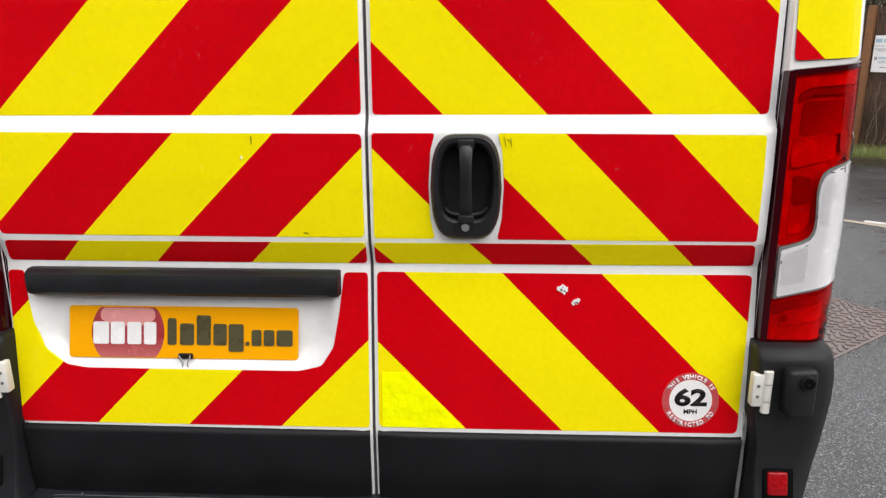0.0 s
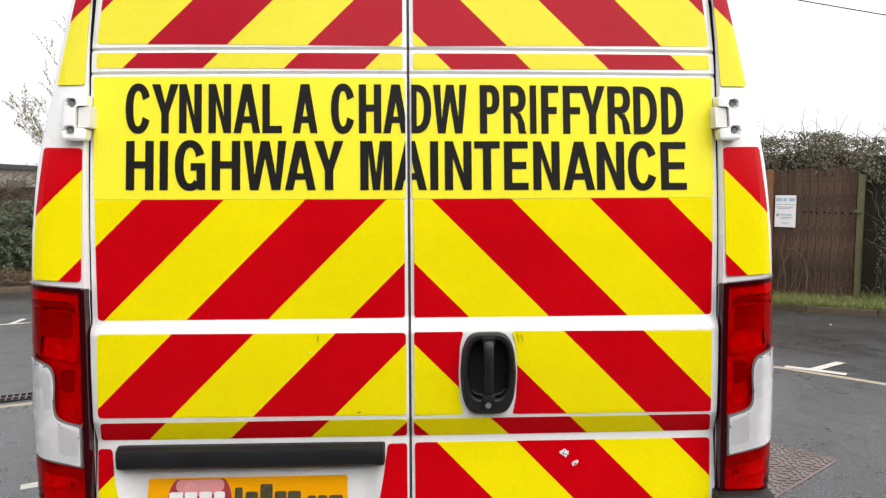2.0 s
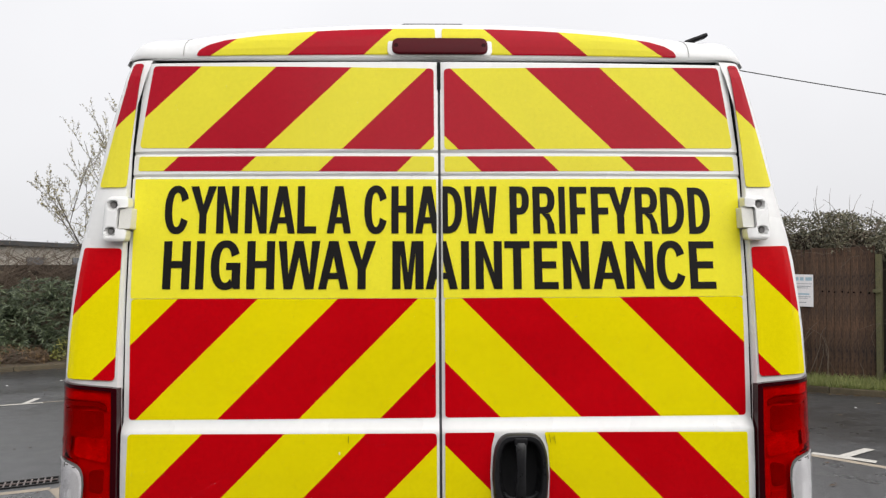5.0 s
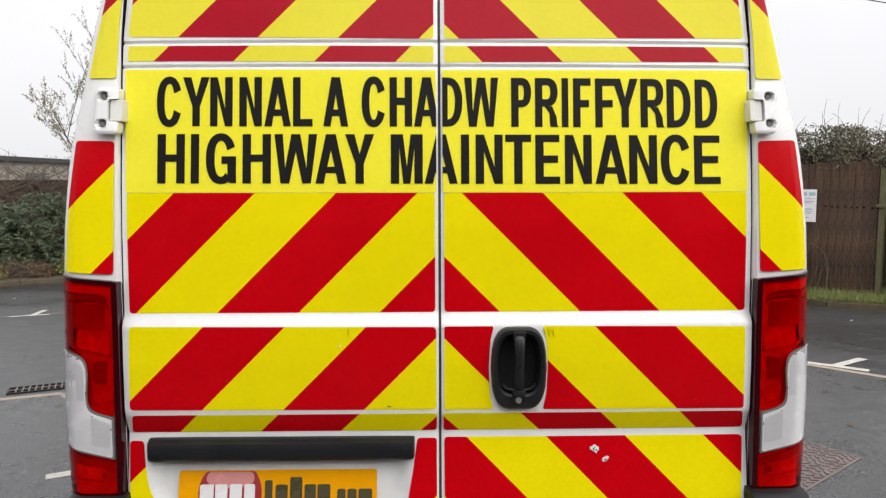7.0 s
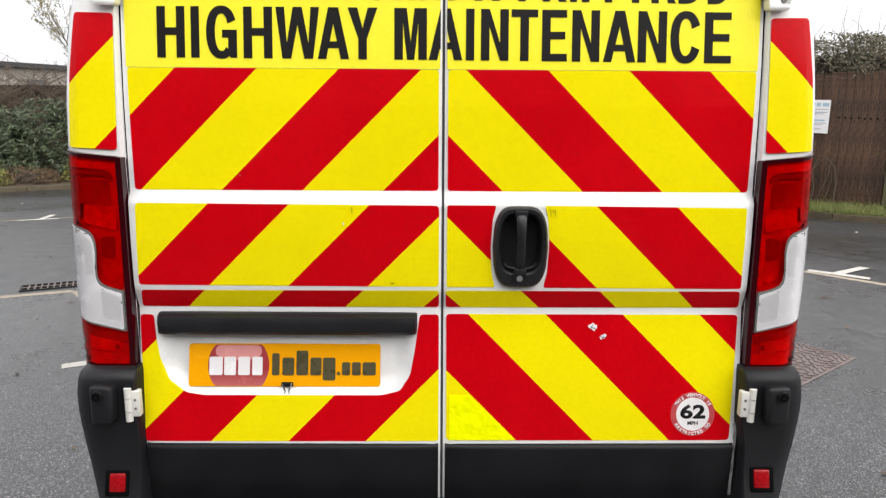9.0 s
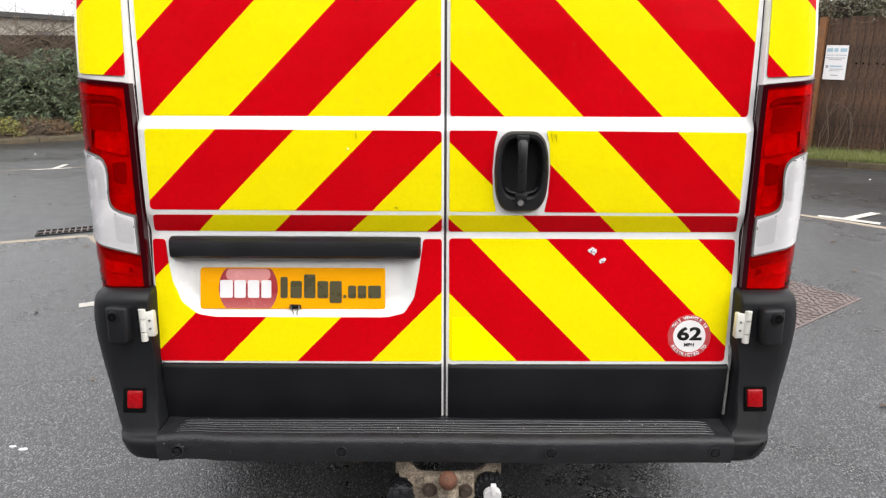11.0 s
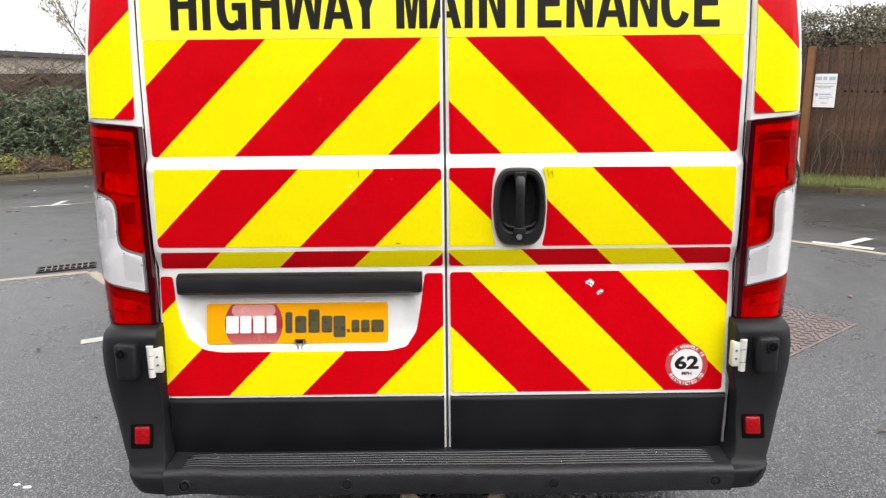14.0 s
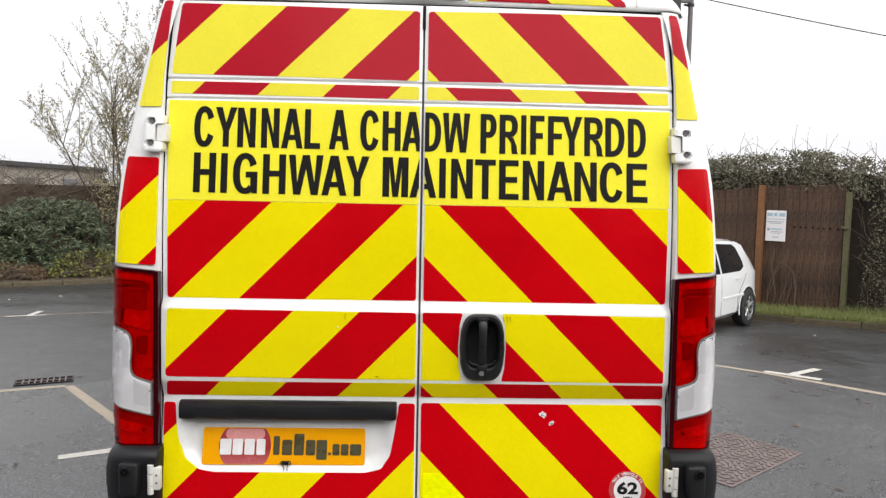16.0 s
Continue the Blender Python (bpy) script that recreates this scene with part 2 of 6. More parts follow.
def leaf_material(name, a, b, rough=0.55):
    """Foliage whose tone differs from leaf to leaf."""
    m = bpy.data.materials.new(name)
    m.use_nodes = True
    n, l = m.node_tree.nodes, m.node_tree.links
    g = n.new("ShaderNodeNewGeometry")
    r = n.new("ShaderNodeValToRGB")
    r.color_ramp.elements[0].color, r.color_ramp.elements[1].color = (*a, 1), (*b, 1)
    l.new(g.outputs["Random Per Island"], r.inputs[0])
    l.new(r.outputs[0], n["Principled BSDF"].inputs["Base Color"])
    n["Principled BSDF"].inputs["Roughness"].default_value = rough
    return m


LEAF_BLUE = leaf_material("grey_green_leaf", (0.015, 0.025, 0.011), (0.125, 0.155, 0.080), 0.45)
LEAF_LOW = leaf_material("yellow_green_leaf", (0.09, 0.10, 0.022), (0.30, 0.29, 0.06))
LEAF_BRAMBLE = leaf_material("dark_bramble_leaf", (0.036, 0.040, 0.022), (0.22, 0.20, 0.125), 0.45)
LEAF_BUD = leaf_material("pale_bud", (0.12, 0.095, 0.045), (0.40, 0.36, 0.19))
LEAF_DEAD = leaf_material("dead_leaf", (0.07, 0.04, 0.02), (0.24, 0.15, 0.07))
GRASS = leaf_material("grass_blade", (0.10, 0.14, 0.03), (0.36, 0.37, 0.13))


def asphalt(name, dark, light, cell, rough, relief, film=0.0):
    """Wet tarmac: chippings of many greys in a dark binder, under a thin film of water."""
    m = bpy.data.materials.new(name)
    m.use_nodes = True
    n, l = m.node_tree.nodes, m.node_tree.links
    b = n["Principled BSDF"]
    b.inputs["Specular IOR Level"].default_value = 0.95
    b.inputs["Coat Weight"].default_value, b.inputs["Coat Roughness"].default_value, b.inputs["Coat IOR"].default_value = film, 0.28, 1.33
    co = n.new("ShaderNodeTexCoord")

    def tex(kind, scale, detail=3, roughness=0.5):
        t = n.new(kind)
        t.inputs["Scale"].default_value = scale
        if kind == "ShaderNodeTexNoise":
            t.inputs["Detail"].default_value, t.inputs["Roughness"].default_value = detail, roughness
        l.new(co.outputs["Object"], t.inputs["Vector"])
        return t

    def span(socket, a, b2, c, d):
        r = n.new("ShaderNodeMapRange")
        for key, v in (("From Min", a), ("From Max", b2), ("To Min", c), ("To Max", d)):
            r.inputs[key].default_value = v
        l.new(socket, r.inputs["Value"])
        return r.outputs[0]

    def op(kind, a, c):
        q = n.new("ShaderNodeMath")
        q.operation = kind
        for i, v in enumerate((a, c)):
            if isinstance(v, float):
                q.inputs[i].default_value = v
            else:
                l.new(v, q.inputs[i])
        return q.outputs[0]

    stone = tex("ShaderNodeTexVoronoi", cell)
    small = tex("ShaderNodeTexVoronoi", cell * 2.3)
    big = tex("ShaderNodeTexNoise", 0.55, 6)
    mid = tex("ShaderNodeTexNoise", 5.0, 4)
    grit = tex("ShaderNodeTexNoise", cell * 1.3, 3, 0.7)
    ramp = n.new("ShaderNodeValToRGB")
    e = ramp.color_ramp.elements
    e[0].position, e[0].color = 0.10, (dark, dark, dark * 1.06, 1)
    e[1].position, e[1].color = 1.0, (light, light * 0.99, light * 0.98, 1)
    k = ramp.color_ramp.elements.new(0.55)
    k.color = (dark + (light - dark) * 0.26, dark + (light - dark) * 0.26, dark + (light - dark) * 0.27, 1)
    l.new(stone.outputs["Color"], ramp.inputs[0])
    # binder between the stones
    gap = span(stone.outputs["Distance"], 0.34, 0.62, 1.0, 0.06)
    tone = op("MULTIPLY", op("MULTIPLY", gap, span(small.outputs["Color"], 0.0, 1.0, 0.45, 1.55)), op("MULTIPLY", span(big.outputs[0], 0.3, 0.7, 0.80, 1.18), span(mid.outputs[0], 0.3, 0.7, 0.88, 1.12)))
    mx = n.new("ShaderNodeMix")
    mx.data_type, mx.blend_type = "RGBA", "MULTIPLY"
    mx.inputs[0].default_value = 1
    l.new(ramp.outputs[0], mx.inputs[6])
    l.new(tone, mx.inputs[7])
    l.new(mx.outputs[2], b.inputs["Base Color"])
    wet = op("ADD", span(big.outputs[0], 0.35, 0.65, rough, rough + 0.16), span(mid.outputs[0], 0.3, 0.7, -0.05, 0.07))
    l.new(wet, b.inputs["Roughness"])
    bp = n.new("ShaderNodeBump")
    bp.inputs["Strength"].default_value, bp.inputs["Distance"].default_value = relief, 0.005
    l.new(op("ADD", op("MULTIPLY", stone.outputs["Distance"], -1.0), op("MULTIPLY", grit.outputs[0], 0.8)), bp.inputs["Height"])
    l.new(bp.outputs[0], b.inputs["Normal"])
    return m


ASPHALT = asphalt("damp_asphalt", 0.020, 0.195, 200, 0.30, 0.20)
CHIPPINGS = asphalt("coarse_wet_chippings", 0.006, 0.37, 140, 0.24, 0.50, 0.25)


# ---- mesh helpers ----
def part(name, bm, mat, parent=None, label="", smooth=False):
    """One mesh object from a bmesh, under parent."""
    me = bpy.data.meshes.new(name)
    bmesh.ops.recalc_face_normals(bm, faces=bm.faces[:])
    bm.to_mesh(me)
    bm.free()
    me.materials.append(mat)
    if smooth:
        for p in me.polygons:
            p.use_smooth = True
        me.set_sharp_from_angle(angle=radians(40))
    ob = new(name, me)
    ob.parent = parent
    if label:
        tagged(ob, label)
    return ob


def thing(name, label, category, at=(0, 0, 0), turn=0, group="", kind=""):
    ob = new(name)
    ob.empty_display_size = 0.1
    ob.matrix_basis = pose(*at, 0, 0, turn)
    return tagged(ob, label, category, group, kind)


def interp(v, table):
    return float(np.interp(v, [p[0] for p in table], [p[1] for p in table]))


def box(bm, lo, hi, bevel=0.0, m=None, seg=2):
    lo, hi = Vector(lo), Vector(hi)
    mid, size = (lo + hi) / 2, hi - lo
    g = bmesh.ops.create_cube(bm, size=1, matrix=Matrix.Translation(mid) @ Matrix.Diagonal((*size, 1)))
    vs = g["verts"]
    if bevel:
        es = list({e for v in vs for e in v.link_edges})
        r = bmesh.ops.bevel(bm, geom=es, offset=bevel, segments=seg, affect="EDGES", profile=0.5)
        vs = list({v for f in r["faces"] for v in f.verts} | {v for v in vs if v.is_valid})
    if m is not None:
        bmesh.ops.transform(bm, matrix=m, verts=vs)
    return vs


def rod(bm, a, b, r0, r1=None, seg=10, caps=True):
    a, b = Vector(a), Vector(b)
    d = b - a
    q = d.to_track_quat("Z", "Y").to_matrix().to_4x4()
    bmesh.ops.create_cone(bm, cap_ends=caps, segments=seg, radius1=r0, radius2=r0 if r1 is None else r1, depth=d.length,
                          matrix=Matrix.Translation((a + b) / 2) @ q)


def grid(bm, rows, close=False):
    """Quads through rows of points."""
    vs = [[bm.verts.new(p) for p in row] for row in rows]
    for a, b in zip(vs, vs[1:]):
        n = len(a)
        for i in range(n if close else n - 1):
            j = (i + 1) % n
            bm.faces.new((a[i], a[j], b[j], b[i]))
    return vs


def rpoly(pts, r=0.012, seg=4):
    """A polygon in a plane with rounded corners."""
    out, n = [], len(pts)
    for i in range(n):
        p, a, b = Vector(pts[i]), Vector(pts[i - 1]), Vector(pts[(i + 1) % n])
        da, db = (a - p), (b - p)
        k = min(r, da.length * 0.45, db.length * 0.45)
        p0, p1 = p + da.normalized() * k, p + db.normalized() * k
        for s in range(seg + 1):
            t = s / seg
            out.append(tuple((1 - t) ** 2 * p0 + 2 * t * (1 - t) * p + t * t * p1))
    return out


def cut(bm, co, no):
    bmesh.ops.bisect_plane(bm, geom=bm.verts[:] + bm.edges[:] + bm.faces[:], plane_co=co, plane_no=no, dist=1e-6)


def sheet(poly, fine=0.05, levels=()):
    """A flat sheet in x and z from a polygon, cut fine enough to be bent."""
    bm = bmesh.new()
    vs = [bm.verts.new((x, 0, z)) for x, z in poly]
    for tri in geometry.tessellate_polygon([[Vector((x, z, 0)) for x, z in poly]]):
        bm.faces.new([vs[i] for i in tri])
    xs, zs = [p[0] for p in poly], [p[1] for p in poly]
    for k in range(1, int((max(zs) - min(zs)) / fine) + 1):
        cut(bm, (0, 0, min(zs) + k * fine), (0, 0, 1))
    for z in levels:
        if min(zs) < z < max(zs):
            cut(bm, (0, 0, z), (0, 0, 1))
    for k in range(1, int((max(xs) - min(xs)) / (2 * fine)) + 1):
        cut(bm, (min(xs) + k * 2 * fine, 0, 0), (1, 0, 0))
    return bm


def keep(bm, test):
    """A copy of the faces whose middle passes the test."""
    out, seen = bmesh.new(), {}
    for f in bm.faces:
        if test(f.calc_center_median()):
            for v in f.verts:
                if v not in seen:
                    seen[v] = out.verts.new(v.co)
            out.faces.new([seen[v] for v in f.verts])
    return out


def skirt(bm, depth):
    """Turns the rim of a sheet back by depth, along y."""
    rim = [e for e in bm.edges if e.is_boundary]
    g = bmesh.ops.extrude_edge_only(bm, edges=rim)
    for v in [v for v in g["geom"] if isinstance(v, bmesh.types.BMVert)]:
        v.co.y += depth
    return bm


def text_mesh(word, bold=0.0):
    """The outline of a word in the built-in font, as a flat bmesh in x and y, and its width and height."""
    cu = bpy.data.curves.new("word", "FONT")
    cu.body, cu.offset, cu.resolution_u, cu.fill_mode = word, bold, 4, "FRONT"
    ob = bpy.data.objects.new("word", cu)
    scene.collection.objects.link(ob)
    bpy.context.view_layer.update()
    me = bpy.data.meshes.new_from_object(ob.evaluated_get(bpy.context.evaluated_depsgraph_get()))
    bm = bmesh.new()
    bm.from_mesh(me)
    bpy.data.objects.remove(ob)
    bpy.data.curves.remove(cu)
    bpy.data.meshes.remove(me)
    return bm


# ---- ground ----
def ground_z(y):
    s = max(0.0, min(y, 13.0) - 4.6)
    return -0.065 * s * s / (s + 0.8)


def axis(lo, hi, near, step):
    a = [near[0] + i * step for i in range(int((near[1] - near[0]) / step) + 1)]
    k, out = step, []
    v = near[1]
    while v < hi:
        k *= 1.5
        v = min(hi, v + k)
        out.append(v)
    k, low, v = step, [], near[0]
    while v > lo:
        k *= 1.5
        v = max(lo, v - k)
        low.append(v)
    return low[::-1] + a + out


bm = bmesh.new()
grid(bm, [[(x, y, ground_z(y)) for x in axis(-400, 400, (-14, 14), 1.0)] for y in axis(-400, 600, (-8, 16), 0.5)])
ground = tagged(part("ground", bm, ASPHALT, smooth=True), "damp dark grey tarmac of a car park", "ground", kind="structure")


bm = bmesh.new()
apron = [(-9.6, 1.45), (-2.97, 4.02), (1.0, 7.30), (7.4, .82), (7.4, -14), (-9.6, -14)]
bm.faces.new([bm.verts.new((x, y, 0)) for x, y in apron])
for k in range(15):
    cut(bm, (0, 0.5 + k * 0.5, 0), (0, 1, 0))
for v in bm.verts:
    v.co.z = 0.003 + ground_z(v.co.y)
tagged(part("pavement", bm, CHIPPINGS), "coarser speckled grey tarmac round the parked van", "tarmac", kind="structure")


def strip(name, a, b, width, mat, label, lift=0.004):
    """A painted line on the tarmac from a to b."""
    a, b = Vector((*a, 0)), Vector((*b, 0))
    d = (b - a)
    s = Vector((-d.y, d.x, 0)).normalized() * width / 2
    n = max(2, int(d.length / 0.25))
    bm, rnd = bmesh.new(), random.Random(name + str(a.x))
    rows = []
    for i in range(n + 1):
        p = a + d * i / n
        w = 1 + rnd.uniform(-0.06, 0.06)
        rows.append([(q.x, q.y, ground_z(q.y) + lift) for q in (p - s * w, p + s * w)])
    grid(bm, rows)
    return tagged(part(name, bm, mat), label, "road marking", kind="structure")


strip("bay_line", (-9.6, 1.45), (-3.0, 4.0), 0.075, CREAMLINE, "thin worn cream bay line on the tarmac")
strip("bay_line", (-2.97, 4.0), (-0.6, 1.15), 0.085, CREAMLINE, "worn cream bay line running up beside the van")
strip("bay_dash", (-2.255, 2.315), (-1.75, 2.56), 0.085, LINE, "short white dash painted on the tarmac", 0.005)
strip("bay_line", (-12.0, 4.4), (-3.2, 10.4), 0.055, CREAMLINE, "thin worn cream bay line across the car park")
strip("bay_tick", (-5.95, 8.46), (-5.52, 8.76), 0.09, LINE, "white crossbar painted on a bay line", 0.006)
strip("bay_tick", (-5.72, 8.66), (-5.86, 9.28), 0.09, LINE, "white tick painted from a bay line", 0.006)
strip("bay_line", (1.0, 7.28), (7.4, .80), 0.085, CREAMLINE, "thin worn cream bay line on the tarmac")
strip("bay_tick", (3.53, 4.83), (3.93, 4.50), 0.09, LINE, "white crossbar painted on a bay line", 0.006)
strip("bay_tick", (3.75, 4.70), (4.16, 4.97), 0.09, LINE, "white tick painted from a bay line", 0.006)


def drain():
    t = thing("drain_grating", "dark cast iron drain grating set in the tarmac", "drain", (-3.43, 3.98, 0.0), 23)
    bm = bmesh.new()
    box(bm, (0.0, 0.0, -0.004), (0.46, 0.19, 0.004))
    part("pit", bm, PIT, t)
    bm = bmesh.new()
    for lo, hi in (((0, 0, 0), (0.46, 0.014, 0.010)), ((0, 0.176, 0), (0.46, 0.19, 0.010)), ((0, 0.014, 0), (0.014, 0.176, 0.010)), ((0.446, 0.014, 0), (0.46, 0.176, 0.010))):
        box(bm, lo, hi)
    part("frame", bm, GRATE, t)
    for i in range(8):
        bm = bmesh.new()
        x = 0.064 + i * 0.0475
        box(bm, (x - 0.006, 0.014, 0.002), (x + 0.006, 0.176, 0.011), 0.002, seg=1)
        part("slat", bm, IRON, t)
    bm = bmesh.new()
    box(bm, (0.014, 0.089, 0.003), (0.446, 0.101, 0.012))
    part("rib", bm, IRON, t)


drain()


def manhole():
    """Two-part chequered cover, 0.6 by 0.9, in a frame."""
    t = thing("manhole_cover", "brown worn cast iron manhole cover with raised pattern", "manhole cover", (2.655, 2.48, 0.0), 218)
    bm = bmesh.new()
    box(bm, (0, -0.57, -0.01), (0.95, 0.0, 0.004))
    part("cover_plate", bm, IRON, t)
    bm = bmesh.new()
    for lo, hi in (((0, -0.57, 0), (0.95, -0.555, 0.008)), ((0, -0.015, 0), (0.95, 0, 0.008)), ((0, -0.555, 0), (0.015, -0.015, 0.008)), ((0.935, -0.555, 0), (0.95, -0.015, 0.008)), ((0.47, -0.555, 0), (0.478, -0.015, 0.005))):
        box(bm, lo, hi)
    part("rim", bm, IRON, t)
    bm = bmesh.new()
    for i in range(17):
        for j in range(11):
            x, y = 0.045 + i * 0.053, -0.53 + j * 0.049
            box(bm, (-0.023, -0.008, 0.004), (0.023, 0.008, 0.010), m=pose(x, y, 0, 0, 0, 45 if (i // 3 + j // 3) % 2 else -45))
    tagged(part("raised_studs", bm, IRON, t), kind="stuff")


manhole()


def kerb_run(name, start, end, label):
    """A row of kerb stones, each one a piece of its own."""
    a, b = Vector((*start, 0)), Vector((*end, 0))
    d = b - a
    ang = math.degrees(math.atan2(d.y, d.x))
    root = thing(name, label, "kerb", kind="structure")
    n = int(d.length / 0.92)
    me = None
    rnd = random.Random(name)
    for i in range(n):
        p = a + d * (i + 0.5) / n
        if me is None:
            bm = bmesh.new()
            box(bm, (-d.length / n / 2 + .003, 0, -0.2), (d.length / n / 2 - .003, 0.125, 0.0), 0.012, seg=2)
            ob = part("kerb_stone", bm, KERB, root)
            me = ob.data
        else:
            ob = new("kerb_stone", me)
            ob.parent = root
        p1, p0 = a + d * (i + 1) / n, a + d * i / n
        slope = math.degrees(math.atan2(ground_z(p1.y) - ground_z(p0.y), d.length / n))
        ob.matrix_basis = pose(p.x, p.y, ground_z(p.y) + 0.095 + rnd.uniform(-0.006, 0.006), 0, -slope, ang + rnd.uniform(-0.4, 0.4))
    return root


def verge(name, start, end, depth, mat, label, rise=0.09):
    """Raised soil or turf behind a kerb."""
    a, b = Vector((*start, 0)), Vector((*end, 0))
    d = b - a
    s = Vector((-d.y, d.x, 0)).normalized()
    n, m = int(d.length / 0.2), 10
    bm = bmesh.new()
    grid(bm, [[((a + d * i / n + s * (0.11 + depth * j / m)).x, (a + d * i / n + s * (0.11 + depth * j / m)).y,
                ground_z((a + d * i / n).y) + rise + (0.05 * noise.noise((i * 0.35, j * 0.6, 3.1)) + 0.02 * j / m) * (j > 0)) for j in range(m + 1)] for i in range(n + 1)])
    return tagged(part(name, bm, mat, smooth=True), label, "verge", kind="structure")


KL = ((-14.5, 10.35), (0.5, 18.9))
KR = ((1.2, 13.9), (12.4, 3.0))
kerb_run("kerb_left", *KL, "row of weathered stone kerbs along a planted verge")
kerb_run("kerb_right", *KR, "row of weathered stone kerbs below a fence")
verge("verge_left", *KL, 6.0, SOIL, "bare soil verge with leaf litter under the shrubs")
verge("verge_right", *KR, 6.0, TURF, "rough turf verge between kerb and fence")

# unseen plain wall added behind the viewer: closes the yard, blocks low sky light
bm = bmesh.new()
box(bm, (-16, -9.3, 0), (16, -9.0, 5.2))
tagged(part("unseen_wall_south", bm, WALLBROWN), "plain dark wall added out of view, closing the yard and blocking low sky light", "wall", kind="structure")


# ---- van: shape tables ----
DOOR_Y = [(.5, -.010), (.70, -.010), (.80, .004), (.90, .018), (.97, .029), (1.02, .037), (1.055, .042), (1.066, .0425), (1.120, .0215), (1.135, .0205), (1.25, .021), (1.350, .026), (1.376, .045), (1.45, .048), (1.6, .055), (1.72, .066), (2.0, .10), (2.1, .117), (2.25, .145), (2.4, .175), (2.6, .23)]
CROWN = [(.7, .004), (1.4, .008), (1.72, .02), (2.1, .03), (2.5, .03)]
EDGE = [(.5, .800), (.70, .806), (.9, .815), (1.36, .816), (1.7, .822), (2.09, .826), (2.25, .818), (2.345, .808)]
PILLAR_Y = [(.4, .03), (.9, .022), (1.48, .042), (1.7, .068), (1.87, .092), (2.1, .137), (2.30, .177), (2.348, .196)]
BODY_X = [(.38, .900), (.84, .935), (.885, .950), (.9, .952), (1.2, .958), (1.46, .958), (1.485, .981), (1.6, .981), (1.75, .972), (1.795, .967), (1.85, .958), (1.90, .949), (1.97, .937), (2.1, .920), (2.2, .902), (2.3, .882), (2.37, .866)]
LAMP_X = [(.85, .977), (1.0, .981), (1.2, .984), (1.48, .981)]


def recess(x, z):
    """How far the plate pocket in the off door sinks in."""
    cx, cz, hx, hz, r = -0.418, 0.940, 0.340, 0.110, 0.09
    qx, qz = abs(x - cx) - hx + r, abs(z - cz) - hz + r
    d = math.hypot(max(qx, 0), max(qz, 0)) + min(max(qx, qz), 0) - r
    t = min(1, max(0, -d / 0.035))
    return 0.026 * t * t * (3 - 2 * t)


def groove(z):
    return sum(0.007 * max(0, 1 - abs(z - g) / 0.0065) for g in (2.079, 2.0155))


def door_y(x, z, detail=True):
    y = interp(z, DOOR_Y) + interp(z, CROWN) * (x / .82) ** 2
    return y + recess(x, z) + groove(z) if detail else y


def body_line(z, k=0.0, out=0.0):
    """Half outline of the van's shell at a height, from the door's edge round the corner and forward: x and y. k moves it back, out outwards."""
    X, y, e = interp(z, BODY_X) + out, interp(z, PILLAR_Y) + k, interp(z, EDGE) + 0.005
    S = max(X, .975) if .88 < z < 1.49 else X
    return [(e, y + 0.06), (e, y + 0.006), (e + 0.004, y), (X - 0.075, y), (X - 0.045, y + 0.003), (X - 0.026, y + 0.010), (X - 0.011, y + 0.024), (X - 0.003, y + 0.045), (X, y + 0.08),
            (S + 0.012, 0.5), (S + 0.028, 1.2), (S + 0.030, 2.4), (S + 0.030, 3.9)]


van = thing("van", "white high-roof panel van with red and yellow chevrons, parked", "van")

# shell: rear corners and sides
bm = bmesh.new()
levels = [.40, .5, .6, .7, .8, .84, .885, .9, 1.0, 1.1, 1.2, 1.35, 1.46, 1.485, 1.5, 1.6, 1.7, 1.78, 1.84, 1.88, 1.91, 1.935, 1.955, 1.975, 2.0, 2.05, 2.1, 2.15, 2.2, 2.25, 2.3, 2.33, 2.348]
for s in (1, -1):
    grid(bm, [[(s * x, y, z) for x, y in body_line(z)] for z in levels])
part("body_shell", bm, WHITE, van, smooth=True)


def roof_drop(x):
    return 0.042 * (min(abs(x), .74) / 0.7) ** 2.2


HEAD = [(.25, 2.353), (.200, 2.353), (.190, 2.358), (.188, 2.368), (.190, 2.389), (.197, 2.418), (.210, 2.443), (.234, 2.463), (.27, 2.477), (.34, 2.487), (.6, 2.498), (1.4, 2.50), (2.6, 2.515), (3.9, 2.47)]


def head_point(x, y, z, lift=0.0):
    """A point of the roof's rear edge; z is that of the centre line."""
    f = min(1, max(0, (z - 2.353) / 0.10))
    side = max(0, abs(x) - 0.80) / 0.072
    return (x, y + 0.012 * (abs(x) / .82) ** 2 + 0.030 * side ** 2 - lift, z - f * roof_drop(x) - f * 0.022 * side ** 4)


bm = bmesh.new()
xs = [-.872, -.868, -.86, -.85, -.835, -.815, -.79, -.76] + [(-.72 + i * .06) for i in range(25)] + [.76, .79, .815, .835, .85, .86, .868, .872]
grid(bm, [[head_point(x, y, z) for x in xs] for y, z in HEAD])
for s in (1, -1):
    grid(bm, [[(s * .872, head_point(.872, y, z)[1], head_point(.872, y, z)[2]), (s * (.880 + .02 * min(1, y)), max(y, .24), 2.345)] for y, z in HEAD[3:]])
part("roof", bm, WHITE, van, smooth=True)
for s in (1, -1):
    bm = bmesh.new()
    n = 8
    grid(bm, [[(q[0], q[1], q[2]) for q in (head_point(s * .712, y, z, k) for k in (0, .003))] for y, z in HEAD[3:9]])
    part("roof_joint", bm, SEAL, van)

